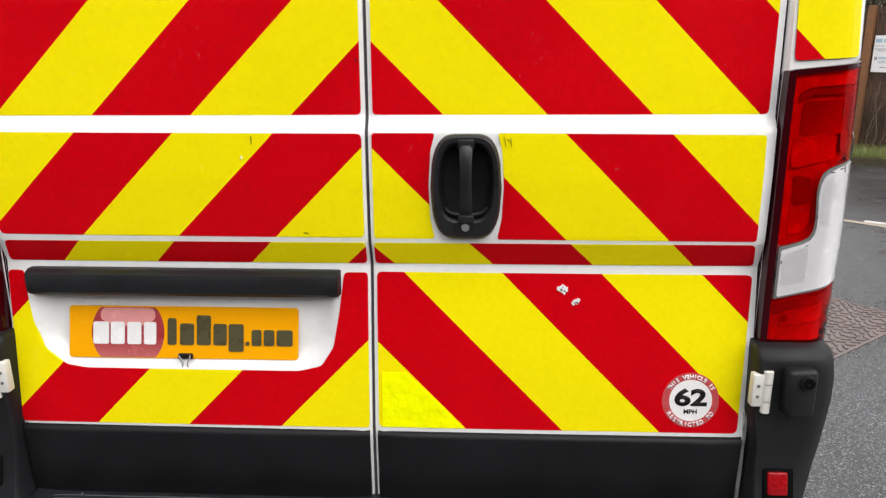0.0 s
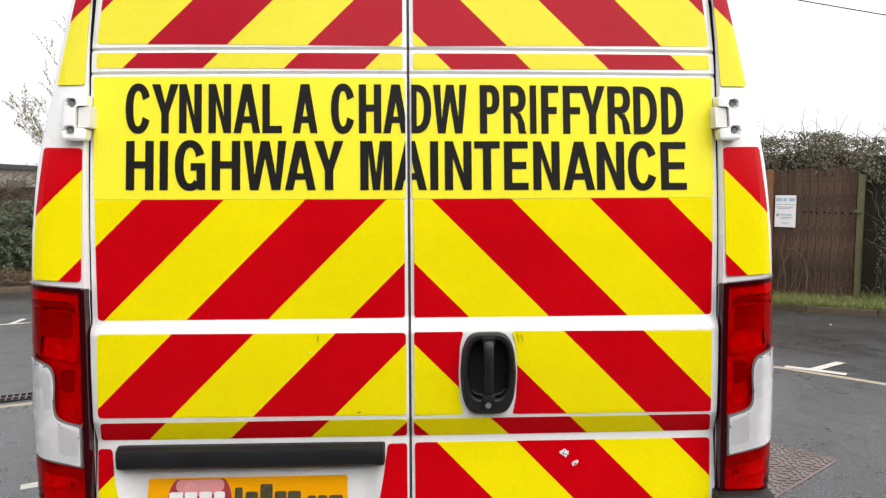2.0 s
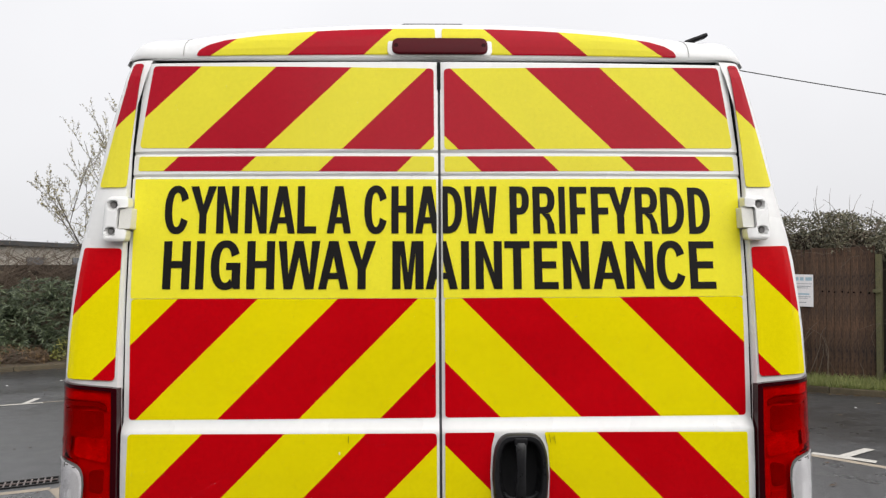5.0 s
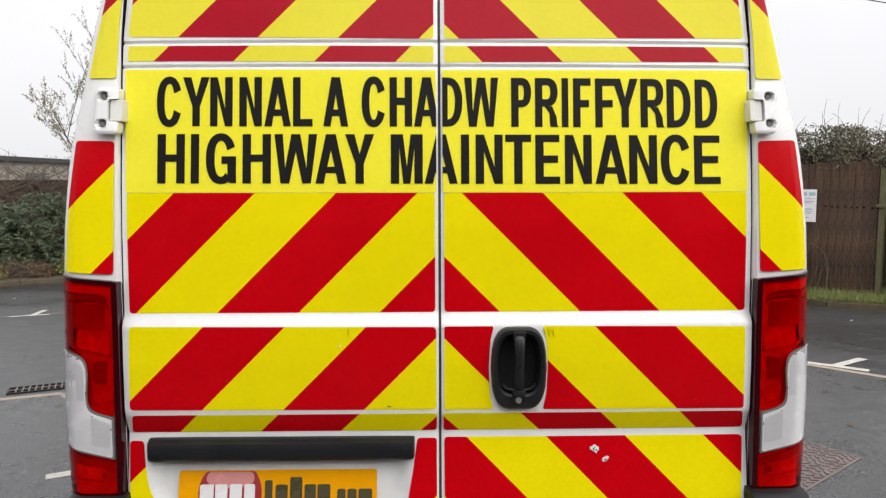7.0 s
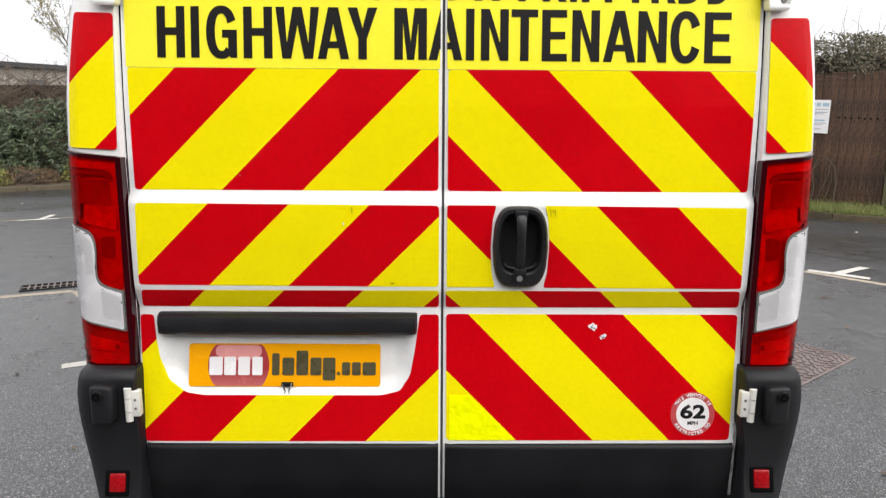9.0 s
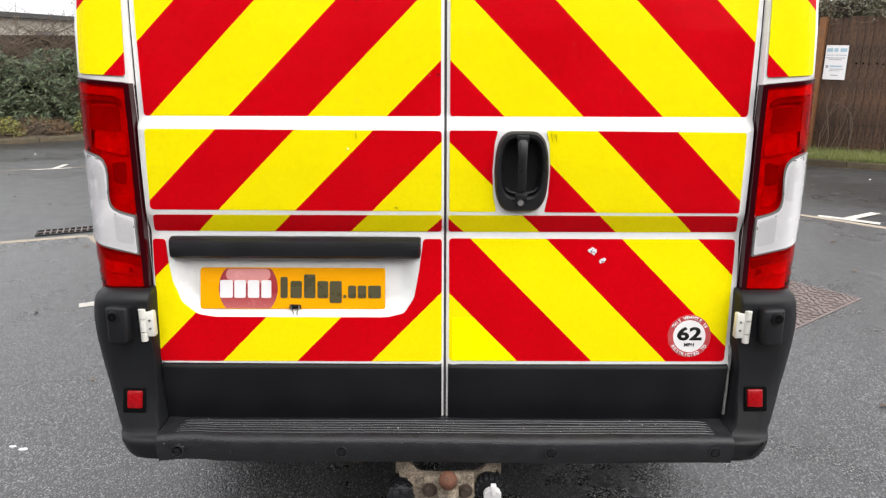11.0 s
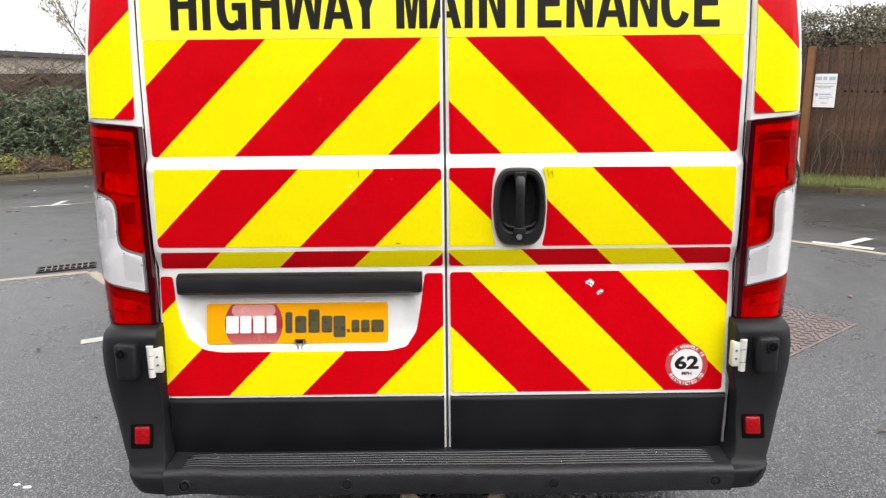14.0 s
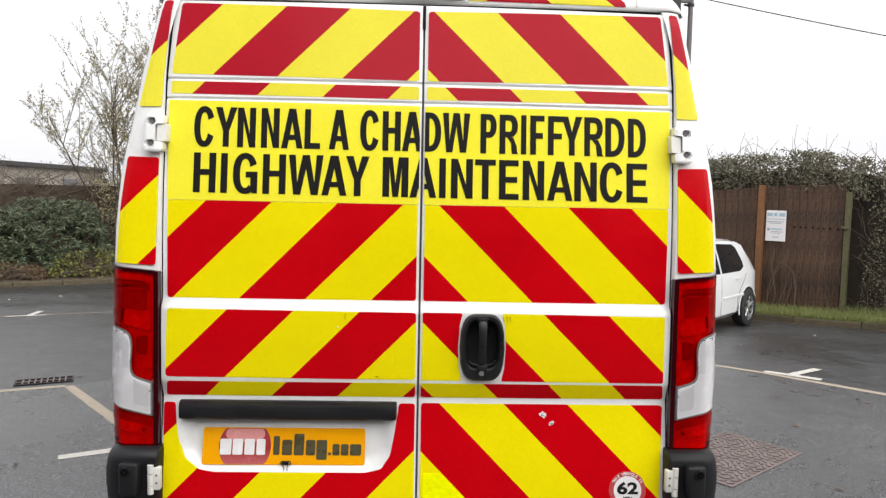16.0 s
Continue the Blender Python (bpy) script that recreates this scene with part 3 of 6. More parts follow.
# dark opening behind the doors, floor and nose
bm = bmesh.new()
box(bm, (-.86, .24, .46), (.86, .28, 2.36))
box(bm, (-.90, .02, .465), (.90, 3.9, .52))
# unseen block added below the floor to keep light off the ground there
box(bm, (-.62, .42, .16), (.62, 3.4, .47))
part("underbody_and_light_block", bm, UNDER, van)
bm = bmesh.new()
nose = [(3.9, .38, 2.37, .99, .87), (4.2, .38, 2.33, 1.0, .84), (4.75, .38, 1.55, 1.0, .80), (5.25, .36, 1.28, .97, .80), (5.45, .34, 1.0, .90, .78), (5.52, .34, .75, .86, .76)]
rows = []
for y, z0, z1, w0, w1 in nose:
    rows.append([(-w0, y, z0), (-w0 - .02, y, (z0 + z1) / 2), (-w1, y, z1), (-w1 * .5, y, z1 + .06), (0, y, z1 + .08), (w1 * .5, y, z1 + .06), (w1, y, z1), (w0 + .02, y, (z0 + z1) / 2), (w0, y, z0)])
grid(bm, rows)
bm.faces.new([v for v in bm.verts if abs(v.co.y - 5.52) < 1e-4])
part("cab_nose", bm, WHITE, van, smooth=True)
bm = bmesh.new()
grid(bm, [[(-.80, 4.26, 2.30), (0, 4.28, 2.38), (.80, 4.26, 2.30)], [(-.80, 4.74, 1.60), (0, 4.80, 1.67), (.80, 4.74, 1.60)]])
part("windscreen", bm, GLASS, van)


def wheel(parent, x, y, r, width, rim_mat, hub_out, label=""):
    """Tyre with rim and spokes; the axle runs along x."""
    bm = bmesh.new()
    prof = [(-.5, .66), (-.5, .90), (-.40, .98), (-.2, 1.0), (.2, 1.0), (.40, .98), (.5, .90), (.5, .66)]
    n = 36
    grid(bm, [[(x + a * width, y + r * k * math.cos(t), r + r * k * math.sin(t)) for a, k in prof] for t in (2 * math.pi * i / n for i in range(n + 1))])
    tyre = part("tyre", bm, RUBBER, parent, label, smooth=True)
    bm = bmesh.new()
    prof = [(.40 * hub_out, .69), (.46 * hub_out, .68), (.44 * hub_out, .62), (.10 * hub_out, .58), (0.0, 0.0)]
    grid(bm, [[(x + a * width, y + r * k * math.cos(t), r + r * k * math.sin(t)) for a, k in prof] for t in (2 * math.pi * i / n for i in range(n + 1))])
    part("rim", bm, rim_mat, tyre, smooth=True)
    for i in range(7):
        t = 2 * math.pi * i / 7 + 0.2
        bm = bmesh.new()
        m = Matrix.Translation((x + hub_out * .36 * width, y, r)) @ Matrix.Rotation(t, 4, "X")
        box(bm, (-.012, -r * .07, 0), (.012, r * .07, r * .64), 0.006, m=m, seg=1)
        part("spoke", bm, rim_mat, tyre)


for wx in (-.90, .90):
    for wy in (1.15, 4.75):
        wheel(van, wx, wy, .335, .21, STEEL, 1 if wx > 0 else -1)

# ---- rear doors ----
STRIPES_LOW = [0.908 + 0.2095 * k for k in range(-1, 9)]
STRIPES_UP = [2.14 + 0.211 * k for k in range(-1, 7)]


def door(side):
    """The painted panel of one rear door. side: 1 or -1."""
    zs = sorted(set([round(.517 + i * .0175, 4) for i in range(104)] + [z for z, _ in DOOR_Y if .517 < z < 2.338] + [g + o for g in (2.079, 2.0155) for o in (-.0065, -.003, 0, .003, .0065)] + [2.338]))
    zs = [z for i, z in enumerate(zs) if i == 0 or z - zs[i - 1] > 0.0015]
    n = 44
    bm = bmesh.new()
    rows = []
    for z in zs:
        e = interp(z, EDGE)
        rows.append([(side * (.0035 + (e - .0035) * i / n), door_y(side * (.0035 + (e - .0035) * i / n), z) + (0.004 if i in (0, n) else 0), z) for i in range(n + 1)])
    grid(bm, rows)
    if side > 0:
        # opening behind the handle
        hole = [f for f in bm.faces if all((abs(v.co.x - .2025) / .0690) ** 4 + (abs(v.co.z - 1.238) / .1030) ** 5 < 1 for v in f.verts)]
        bmesh.ops.delete(bm, geom=hole, context="FACES")
    skirt(bm, 0.045)
    return part("rear_door", bm, WHITE, van, smooth=True)


doors = {1: door(1), -1: door(-1)}
tagged(doors[1], "closed rear door with black handle")
tagged(doors[-1], "closed rear door with recessed plate pocket")


def lay(bm, side, lift, fn=door_y, back=0.003):
    for v in bm.verts:
        v.co.y = fn(v.co.x, v.co.z) - lift
    skirt(bm, back)


def film(side, poly, marks, first_red, corner=0.012, lift=0.0012, r_mat=RED, y_mat=YELLOW):
    """A film panel on a door, cut into its slanting stripes; marks are the sums of distance from the middle and height at which the colour changes."""
    pts = rpoly([(side * x, z) for x, z in poly], corner) if corner else [(side * x, z) for x, z in poly]
    base = sheet(pts, 0.04, [z for z, _ in DOOR_Y] + [g + o for g in (2.079, 2.0155) for o in (-.0065, .0065)])
    for u in marks:
        cut(base, (0, 0, u), (side, 0, 1))
    for k in range(len(marks) + 1):
        lo = marks[k - 1] if k else -9
        hi = marks[k] if k < len(marks) else 9
        piece = keep(base, lambda c: lo <= side * c.x + c.z < hi)
        if not piece.faces:
            piece.free()
            continue
        red = (k % 2 == 1) == first_red
        lay(piece, side, lift)
        part("red_stripe" if red else "yellow_stripe", piece, r_mat if red else y_mat, doors[side])
    base.free()


LOW_RED = False
for s in (1, -1):
    film(s, [(.014, 2.318), (.790, 2.330), (.812, 2.095), (.014, 2.087)], STRIPES_UP, False, r_mat=TOPRED, y_mat=TOPYELLOW)
    film(s, [(.014, 2.068), (.810, 2.071), (.811, 2.031), (.014, 2.026)], STRIPES_UP, False, 0.006, r_mat=TOPRED, y_mat=TOPYELLOW)
    film(s, [(.009, 2.005), (.816, 2.009), (.810, 1.6905), (.009, 1.6895)], [], True, 0.004, y_mat=PALE)
    film(s, [(.012, 1.6885), (.808, 1.6895), (.801, 1.380), (.012, 1.381)], STRIPES_LOW, LOW_RED, 0.010)
    film(s, [(.009, 1.118), (.797, 1.116), (.804, 1.066), (.009, 1.067)], STRIPES_LOW, LOW_RED, 0.010)
film(-1, [(.010, 1.345), (.797, 1.348), (.801, 1.131), (.010, 1.129)], STRIPES_LOW, LOW_RED)
film(1, [(.011, 1.346), (.139, 1.346), (.130, 1.31), (.1255, 1.24), (.129, 1.17), (.138, 1.128), (.011, 1.128)], STRIPES_LOW, LOW_RED, 0.007)
film(1, [(.266, 1.346), (.796, 1.341), (.797, 1.124), (.267, 1.127), (.276, 1.17), (.2795, 1.24), (.275, 1.31)], STRIPES_LOW, LOW_RED, 0.007)
film(1, [(.011, 1.048), (.804, 1.046), (.789, .703), (.012, .704)], STRIPES_LOW, LOW_RED)
film(-1, [(.812, 1.043), (.776, 1.043), (.770, .98), (.760, .925), (.738, .868), (.695, .834), (.645, .826), (.165, .827), (.115, .838), (.086, .882), (.072, .96), (.060, 1.046), (.009, 1.046), (.009, .702), (.803, .700)], STRIPES_LOW, LOW_RED, 0.010)


def glyph(ch, w, h, s, b):
    """A bold narrow capital in a box w by h: stems s wide, bars b thick. Loops of outline, each with its holes."""
    def rect(x0, y0, x1, y1):
        return [[(x0, y0), (x1, y0), (x1, y1), (x0, y1)]]

    def bow(cx, x1, y0, y1, n=14):
        """Right half of a squarish round, from the bottom up."""
        return [(cx + (x1 - cx) * max(0, math.cos(t)) ** .88, (y0 + y1) / 2 + (y1 - y0) / 2 * math.copysign(abs(math.sin(t)) ** .88, t)) for t in (-math.pi / 2 + math.pi * i / n for i in range(n + 1))]

    def arc(t0, t1, n=30):
        out, inn = [], []
        for i in range(n + 1):
            t = radians(t0 + (t1 - t0) * i / n)
            c, q = math.copysign(abs(math.cos(t)) ** .88, math.cos(t)), math.copysign(abs(math.sin(t)) ** .88, math.sin(t))
            out.append((w / 2 + w / 2 * c, h / 2 + h / 2 * q))
            inn.append((w / 2 + (w / 2 - s) * c, h / 2 + (h / 2 - b) * q))
        return [[out[i], out[i + 1], inn[i + 1], inn[i]] for i in range(n)]

    if ch == "I":
        return [rect(0, 0, w, h)]
    if ch == "H":
        return [[[(0, 0), (s, 0), (s, .44 * h), (w - s, .44 * h), (w - s, 0), (w, 0), (w, h), (w - s, h), (w - s, .44 * h + b), (s, .44 * h + b), (s, h), (0, h)]]]
    if ch == "L":
        return [[[(0, 0), (w, 0), (w, b), (s, b), (s, h), (0, h)]]]
    if ch == "E":
        return [[[(0, 0), (w, 0), (w, b), (s, b), (s, .43 * h), (.92 * w, .43 * h), (.92 * w, .43 * h + b), (s, .43 * h + b), (s, h - b), (.98 * w, h - b), (.98 * w, h), (0, h)]]]
    if ch == "F":
        return [[[(0, 0), (s, 0), (s, .41 * h), (.90 * w, .41 * h), (.90 * w, .41 * h + b), (s, .41 * h + b), (s, h - b), (w, h - b), (w, h), (0, h)]]]
    if ch == "T":
        return [[[(w / 2 - s / 2, 0), (w / 2 + s / 2, 0), (w / 2 + s / 2, h - b), (w, h - b), (w, h), (0, h), (0, h - b), (w / 2 - s / 2, h - b)]]]
    if ch == "N":
        return [[[(0, 0), (s, 0), (s, .66 * h), (w - s, 0), (w, 0), (w, h), (w - s, h), (w - s, .34 * h), (s, h), (0, h)]]]
    if ch == "M":
        return [[[(0, 0), (s, 0), (s, .74 * h), (.5 * w - .42 * s, 0), (.5 * w + .42 * s, 0), (w - s, .74 * h), (w - s, 0), (w, 0), (w, h), (w - 1.45 * s, h), (.5 * w, .34 * h), (1.45 * s, h), (0, h)]]]
    if ch == "Y":
        return [[[(w / 2 - s / 2, 0), (w / 2 + s / 2, 0), (w / 2 + s / 2, .40 * h), (w, h), (w - 1.12 * s, h), (w / 2, .60 * h), (1.12 * s, h), (0, h), (w / 2 - s / 2, .40 * h)]]]
    if ch == "W":
        return [[[(0, h), (s, h), (.24 * w + .05 * s, .30 * h), (.5 * w - .52 * s, h), (.5 * w + .52 * s, h), (.76 * w - .05 * s, .30 * h), (w - s, h), (w, h), (.76 * w + .48 * s, 0), (.76 * w - .55 * s, 0), (.5 * w, .66 * h), (.24 * w + .55 * s, 0), (.24 * w - .48 * s, 0)]]]
    if ch == "A":
        t = .58 * s
        k = (w / 2 - t) / h
        return [[[(0, 0), (.98 * s, 0), (.98 * s + .21 * h * k, .21 * h), (w - .98 * s - .21 * h * k, .21 * h), (w - .98 * s, 0), (w, 0), (w / 2 + t, h), (w / 2 - t, h)],
                 [(.98 * s + .34 * h * k, .34 * h), (w / 2, min(.86 * h, (w / 2 - .98 * s) / k)), (w - .98 * s - .34 * h * k, .34 * h)]]]
    if ch == "D":
        return [[[(0, 0)] + bow(.34 * w, w, 0, h) + [(0, h)], ([(s, b)] + bow(.34 * w, w - s, b, h - b) + [(s, h - b)])[::-1]]]
    if ch in "PR":
        m = .40 * h if ch == "P" else .42 * h
        out = [[[(0, 0), (s, 0), (s, m)] + bow(.52 * w, w * (1 if ch == "P" else .97), m, h) + [(0, h)], ([(s, m + b)] + bow(.52 * w, w * (1 if ch == "P" else .97) - s, m + b, h - b) + [(s, h - b)])[::-1]]]
        if ch == "R":
            out.append([[(.40 * w, m), (.40 * w + 1.05 * s, m), (.80 * w, .34 * h), (.92 * w, .20 * h), (.94 * w, .06 * h), (w, 0), (w - 1.08 * s, 0), (w - 1.18 * s, .10 * h), (.62 * w, .28 * h)]])
        return out
    if ch == "C":
        return [[q] for q in arc(25, 335)]
    if ch == "G":
        return [[q] for q in arc(25, 310)] + [[[(.52 * w, .40 * h), (w - s, .40 * h), (w - s, .09 * h), (w - .74 * s, .02 * h), (w, .02 * h), (w, .40 * h + b), (.52 * w, .40 * h + b)]]]
    return [rect(0, 0, w, h)]


def letter_on_doors(ch, x0, x1, z0, z1):
    """A black capital across the doors, fitted to its span; the gap between the doors cuts it."""
    letter = bmesh.new()
    size = (z1 - z0) / .127
    for loops in glyph(ch, x1 - x0, z1 - z0, (.0190 if z0 > 1.8 else .0215) * size, .0185 * size):
        flat = [v for loop in loops for v in loop]
        vs = [letter.verts.new((x0 + x, 0, z0 + z)) for x, z in flat]
        for tri in geometry.tessellate_polygon([[Vector((x, z, 0)) for x, z in loop] for loop in loops]):
            letter.faces.new([vs[i] for i in tri])
    for xx in (-.008, .008):
        cut(letter, (xx, 0, 0), (1, 0, 0))
    for z in (1.72, 1.78, 1.90, 1.95):
        cut(letter, (0, 0, z), (0, 0, 1))
    for s in (1, -1):
        piece = keep(letter, lambda c: s * c.x > 0.008)
        if piece.faces:
            lay(piece, s, 0.0026)
            part("letter", piece, INK, doors[s])
        else:
            piece.free()
    letter.free()


LINE_1 = [("C", -.731, -.666), ("Y", -.663, -.594), ("N", -.592, -.534), ("N", -.516, -.458), ("A", -.451, -.383), ("L", -.377, -.327), ("A", -.299, -.235), ("C", -.200, -.138), ("H", -.128, -.070), ("A", -.065, .000), ("D", .003, .060), ("W", .065, .153),
          ("P", .187, .239), ("R", .249, .310), ("I", .319, .336), ("F", .349, .395), ("F", .407, .458), ("Y", .452, .520), ("R", .527, .590), ("D", .597, .661), ("D", .673, .733)]
LINE_2 = [("H", -.728, -.657), ("I", -.641, -.620), ("G", -.602, -.524), ("H", -.507, -.434), ("W", -.425, -.315), ("A", -.319, -.240), ("Y", -.243, -.168), ("M", -.125, -.043), ("A", -.038, .047), ("I", .056, .077), ("N", .094, .164), ("T", .171, .238),
          ("E", .249, .313), ("N", .326, .396), ("A", .406, .489), ("N", .495, .569), ("C", .579, .658), ("E", .668, .738)]
for ch, x0, x1 in LINE_1:
    r = .002 if ch == "C" else 0
    letter_on_doors(ch, x0, x1, 1.8615 - .003 * (x0 + .7) - r, 1.988 - .003 * (x0 + .7) + r)
for ch, x0, x1 in LINE_2:
    r = .002 if ch in "CG" else 0
    letter_on_doors(ch, x0, x1, 1.7145 - .003 * (x0 + .7) - r, 1.841 - .003 * (x0 + .7) + r)

# black lower trim of the doors
for s in (1, -1):
    bm = bmesh.new()
    prof = [(.000, .694), (-.006, .690), (-.009, .680), (-.009, .60), (-.010, .53), (-.004, .519), (.02, .518)]
    rows = []
    for y, z in prof:
        e = interp(z, EDGE) - .006
        rows.append([(s * (.009 + (e - .009) * i / 12), y - .013 + (0.006 if i in (0, 12) else 0), z) for i in range(13)])
    grid(bm, rows)
    skirt(bm, 0.02)
    part("lower_trim", bm, TRIM, doors[s], "satin black lower door trim", smooth=True)

# rubber seal in the gap between the doors
bm = bmesh.new()
grid(bm, [[(x, door_y(0, z, False) + .012, z) for x in (-.008, .008)] for z in [.517 + .0457 * i for i in range(41)]])
part("door_seal", bm, GAPGREY, van)

for s in (1, -1):
    bm = bmesh.new()
    grid(bm, [[(s * (interp(z, EDGE) + o), max(door_y(.815, z, False), interp(z, PILLAR_Y)) + .016, z) for o in (-.006, .016)] for z in [.52 + .0455 * i for i in range(41)]])
    part("door_seal", bm, SHUT, van)
    bm = bmesh.new()
    grid(bm, [[(s * (interp(z, EDGE) + .0042), interp(z, PILLAR_Y) + d, z) for d in (interp(z, [(1.4, .026), (1.9, .020), (2.12, .008), (2.25, .001)]), .075)] for z in [.52 + .0455 * i for i in range(41)]])
    part("door_seal", bm, SHUT, van)

# black end of the seal where the doors meet under the roof
bm = bmesh.new()
grid(bm, [[(x, door_y(0, z, False) + y, z) for x, y in ((-.0050, .004), (-.0035, -.001), (.0035, -.001), (.0050, .004))] for z in (2.258, 2.27, 2.30, 2.336)])
part("seal_end", bm, SHUT, van, smooth=True)

# shadow gap over the doors
bm = bmesh.new()
grid(bm, [[(x, y + .012 * (abs(x) / .82) ** 2, 2.3512) for x in [-.80 + .1 * i for i in range(17)]] for y in (.204, .25)])
part("door_seal", bm, SHUT, van)

# bar over the plate
bm = bmesh.new()
rows = []
for x in [-.760, -.756, -.74] + [-.70 + i * .06 for i in range(11)] + [-.085, -.071, -.067]:
    f = 0.25 if x in (-.760, -.067) else (0.85 if x in (-.756, -.071) else 1)
    rows.append([(x, .046, 1.052 - .003 * (1 - f)), (x, .046 - .022 * f, 1.052 - .003 * (1 - f)), (x, .046 - .036 * f, 1.045), (x, .046 - .040 * f, 1.030), (x, .046 - .038 * f, 1.004), (x, .046 - .030 * f, .996 + .003 * (1 - f)), (x, .06, .996 + .003 * (1 - f))])
grid(bm, rows)
part("plate_light_bar", bm, PLASTIC, doors[-1], "grey-black plastic bar over the number plate", smooth=True)


# door handle
def handle_outline(k, kz=None):
    kz = k if kz is None else kz
    out = []
    for i in range(48):
        t = 2 * math.pi * i / 48
        c, s = math.cos(t), math.sin(t)
        x = .0722 * k * math.copysign(abs(c) ** 0.44, c)
        z = .1075 * kz * math.copysign(abs(s) ** 0.40, s)
        out.append((x * (1 - .20 * (z / (.1075 * kz)) ** 2), z))
    return out


def handle():
    hx, hz, y0 = .2025, 1.238, .021
    def ring(steps, name, mat, label=""):
        bm = bmesh.new()
        grid(bm, [[(hx + x, y0 + dy, hz + z + up) for x, z in handle_outline(k, kz)] for k, kz, dy, up in steps], close=True)
        part(name, bm, mat, doors[1], label, smooth=True)

    ring(((1, 1, .004, 0), (1, 1, -.010, 0), (.97, .98, -.016, 0), (.92, .95, -.019, 0), (.80, .77, -.018, .010), (.75, .72, -.012, .010)), "handle_bezel", GLOSSBLK, "worn black plastic door handle")
    # recess coloured near black, so the shade inside the handle is painted in
    ring(((.75, .72, -.012, .010), (.70, .67, .004, .010), (.64, .61, .018, .010), (.50, .45, .024, .010), (.02, .02, .025, .010)), "shaded_handle_recess", SHUT)
    for d, lo, hi in ((.0215, .078, .099), (.0235, -.072, -.055)):
        bm = bmesh.new()
        box(bm, (hx - .0165, y0 - d, hz + lo), (hx + .0165, y0 - .010, hz + hi), .003)
        part("handle_mount", bm, GLOSSBLK, doors[1], smooth=True)
    bm = bmesh.new()
    rows = []
    for i in range(17):
        t = i / 16
        z = hz + .096 - .155 * t
        w = .0120 + .0012 * math.cos(t * 6)
        y = y0 - .014 - .020 * math.sin(math.pi * min(1, t * 1.05)) ** 0.6
        rows.append([(hx - w, y + .014, z), (hx - w, y + .003, z), (hx - w * .6, y, z), (hx + w * .6, y, z), (hx + w, y + .003, z), (hx + w, y + .014, z)])
    grid(bm, rows, close=True)
    bm.faces.new([v for v in bm.verts if abs(v.co.z - (hz + .096)) < 1e-6])
    bm.faces.new([v for v in bm.verts if abs(v.co.z - (hz - .059)) < 1e-6])
    part("handle_grip", bm, GLOSSBLK, doors[1], smooth=True)
    for sx in (-1, 1):
        bm = bmesh.new()
        a = [(sx * (.012 + .030 * math.sin(t)), -.052 - .016 * (1 - math.cos(t)) * -1) for t in (i * math.pi / 2 / 8 for i in range(9))]
        for (x0, z0), (x1, z1) in zip(a, a[1:]):
            rod(bm, (hx + x0, y0 - .010, hz + z0 - .004), (hx + x1, y0 - .010, hz + z1 - .004), .0045, seg=8)
        part("handle_lip", bm, PLASTIC, doors[1], smooth=True)
    bm = bmesh.new()
    rod(bm, (hx - .001, y0 - .010, 1.157), (hx - .001, y0 - .0215, 1.157), .0088, .0080, seg=24)
    part("lock_cylinder", bm, SEAL, doors[1], "dull grey lock cylinder", smooth=True)
    bm = bmesh.new()
    grid(bm, [[(hx - .001 + r * math.cos(t), y, 1.157 + r * math.sin(t)) for t in (2 * math.pi * i / 24 for i in range(24))] for r, y in ((.0135, y0 - .012), (.0130, y0 - .0215), (.0105, y0 - .0215), (.0095, y0 - .017))], close=True)
    part("lock_rim", bm, GLOSSBLK, doors[1], smooth=True)


handle()


# speed sticker
def arc_word(word, cx, cz, r, mid, span, size, inward):
    """Letters round a ring. mid and span in degrees; inward: feet towards the rim's outside."""
    n = len(word)
    for i, ch in enumerate(word):
        if ch == " ":
            continue
        a = radians(mid + (span / 2 - span * i / (n - 1)) * (1 if not inward else -1))
        bm = text_mesh(ch, 0.02)
        w = (min(v.co.x for v in bm.verts) + max(v.co.x for v in bm.verts)) / 2
        for v in bm.verts:
            u, q = (v.co.x - w) * size, (v.co.y - .35) * size
            rr = r + (q if not inward else -q)
            aa = a - (u / r if not inward else -u / r)
            v.co = (cx + rr * math.cos(aa), 0, cz + rr * math.sin(aa))
        lay(bm, 1, 0.0042)
        part("small_letter", bm, PRINTWHITE, doors[1])


def disc(cx, cz, r, mat, name, lift, label=""):
    bm = sheet([(cx + r * math.cos(2 * math.pi * i / 48), cz + r * math.sin(2 * math.pi * i / 48)) for i in range(48)], 0.02)
    lay(bm, 1, lift)
    return part(name, bm, mat, doors[1], label)


def flat_word(word, x0, x1, z0, z1, mat, lift, bold, name):
    bm = text_mesh(word, bold)
    xs, ys = [v.co.x for v in bm.verts], [v.co.y for v in bm.verts]
    a, b, c, d = min(xs), max(xs), min(ys), max(ys)
    for v in bm.verts:
        v.co = (x0 + (v.co.x - a) / (b - a) * (x1 - x0), 0, z0 + (v.co.y - c) / (d - c) * (z1 - z0))
    lay(bm, 1, lift)
    part(name, bm, mat, doors[1])


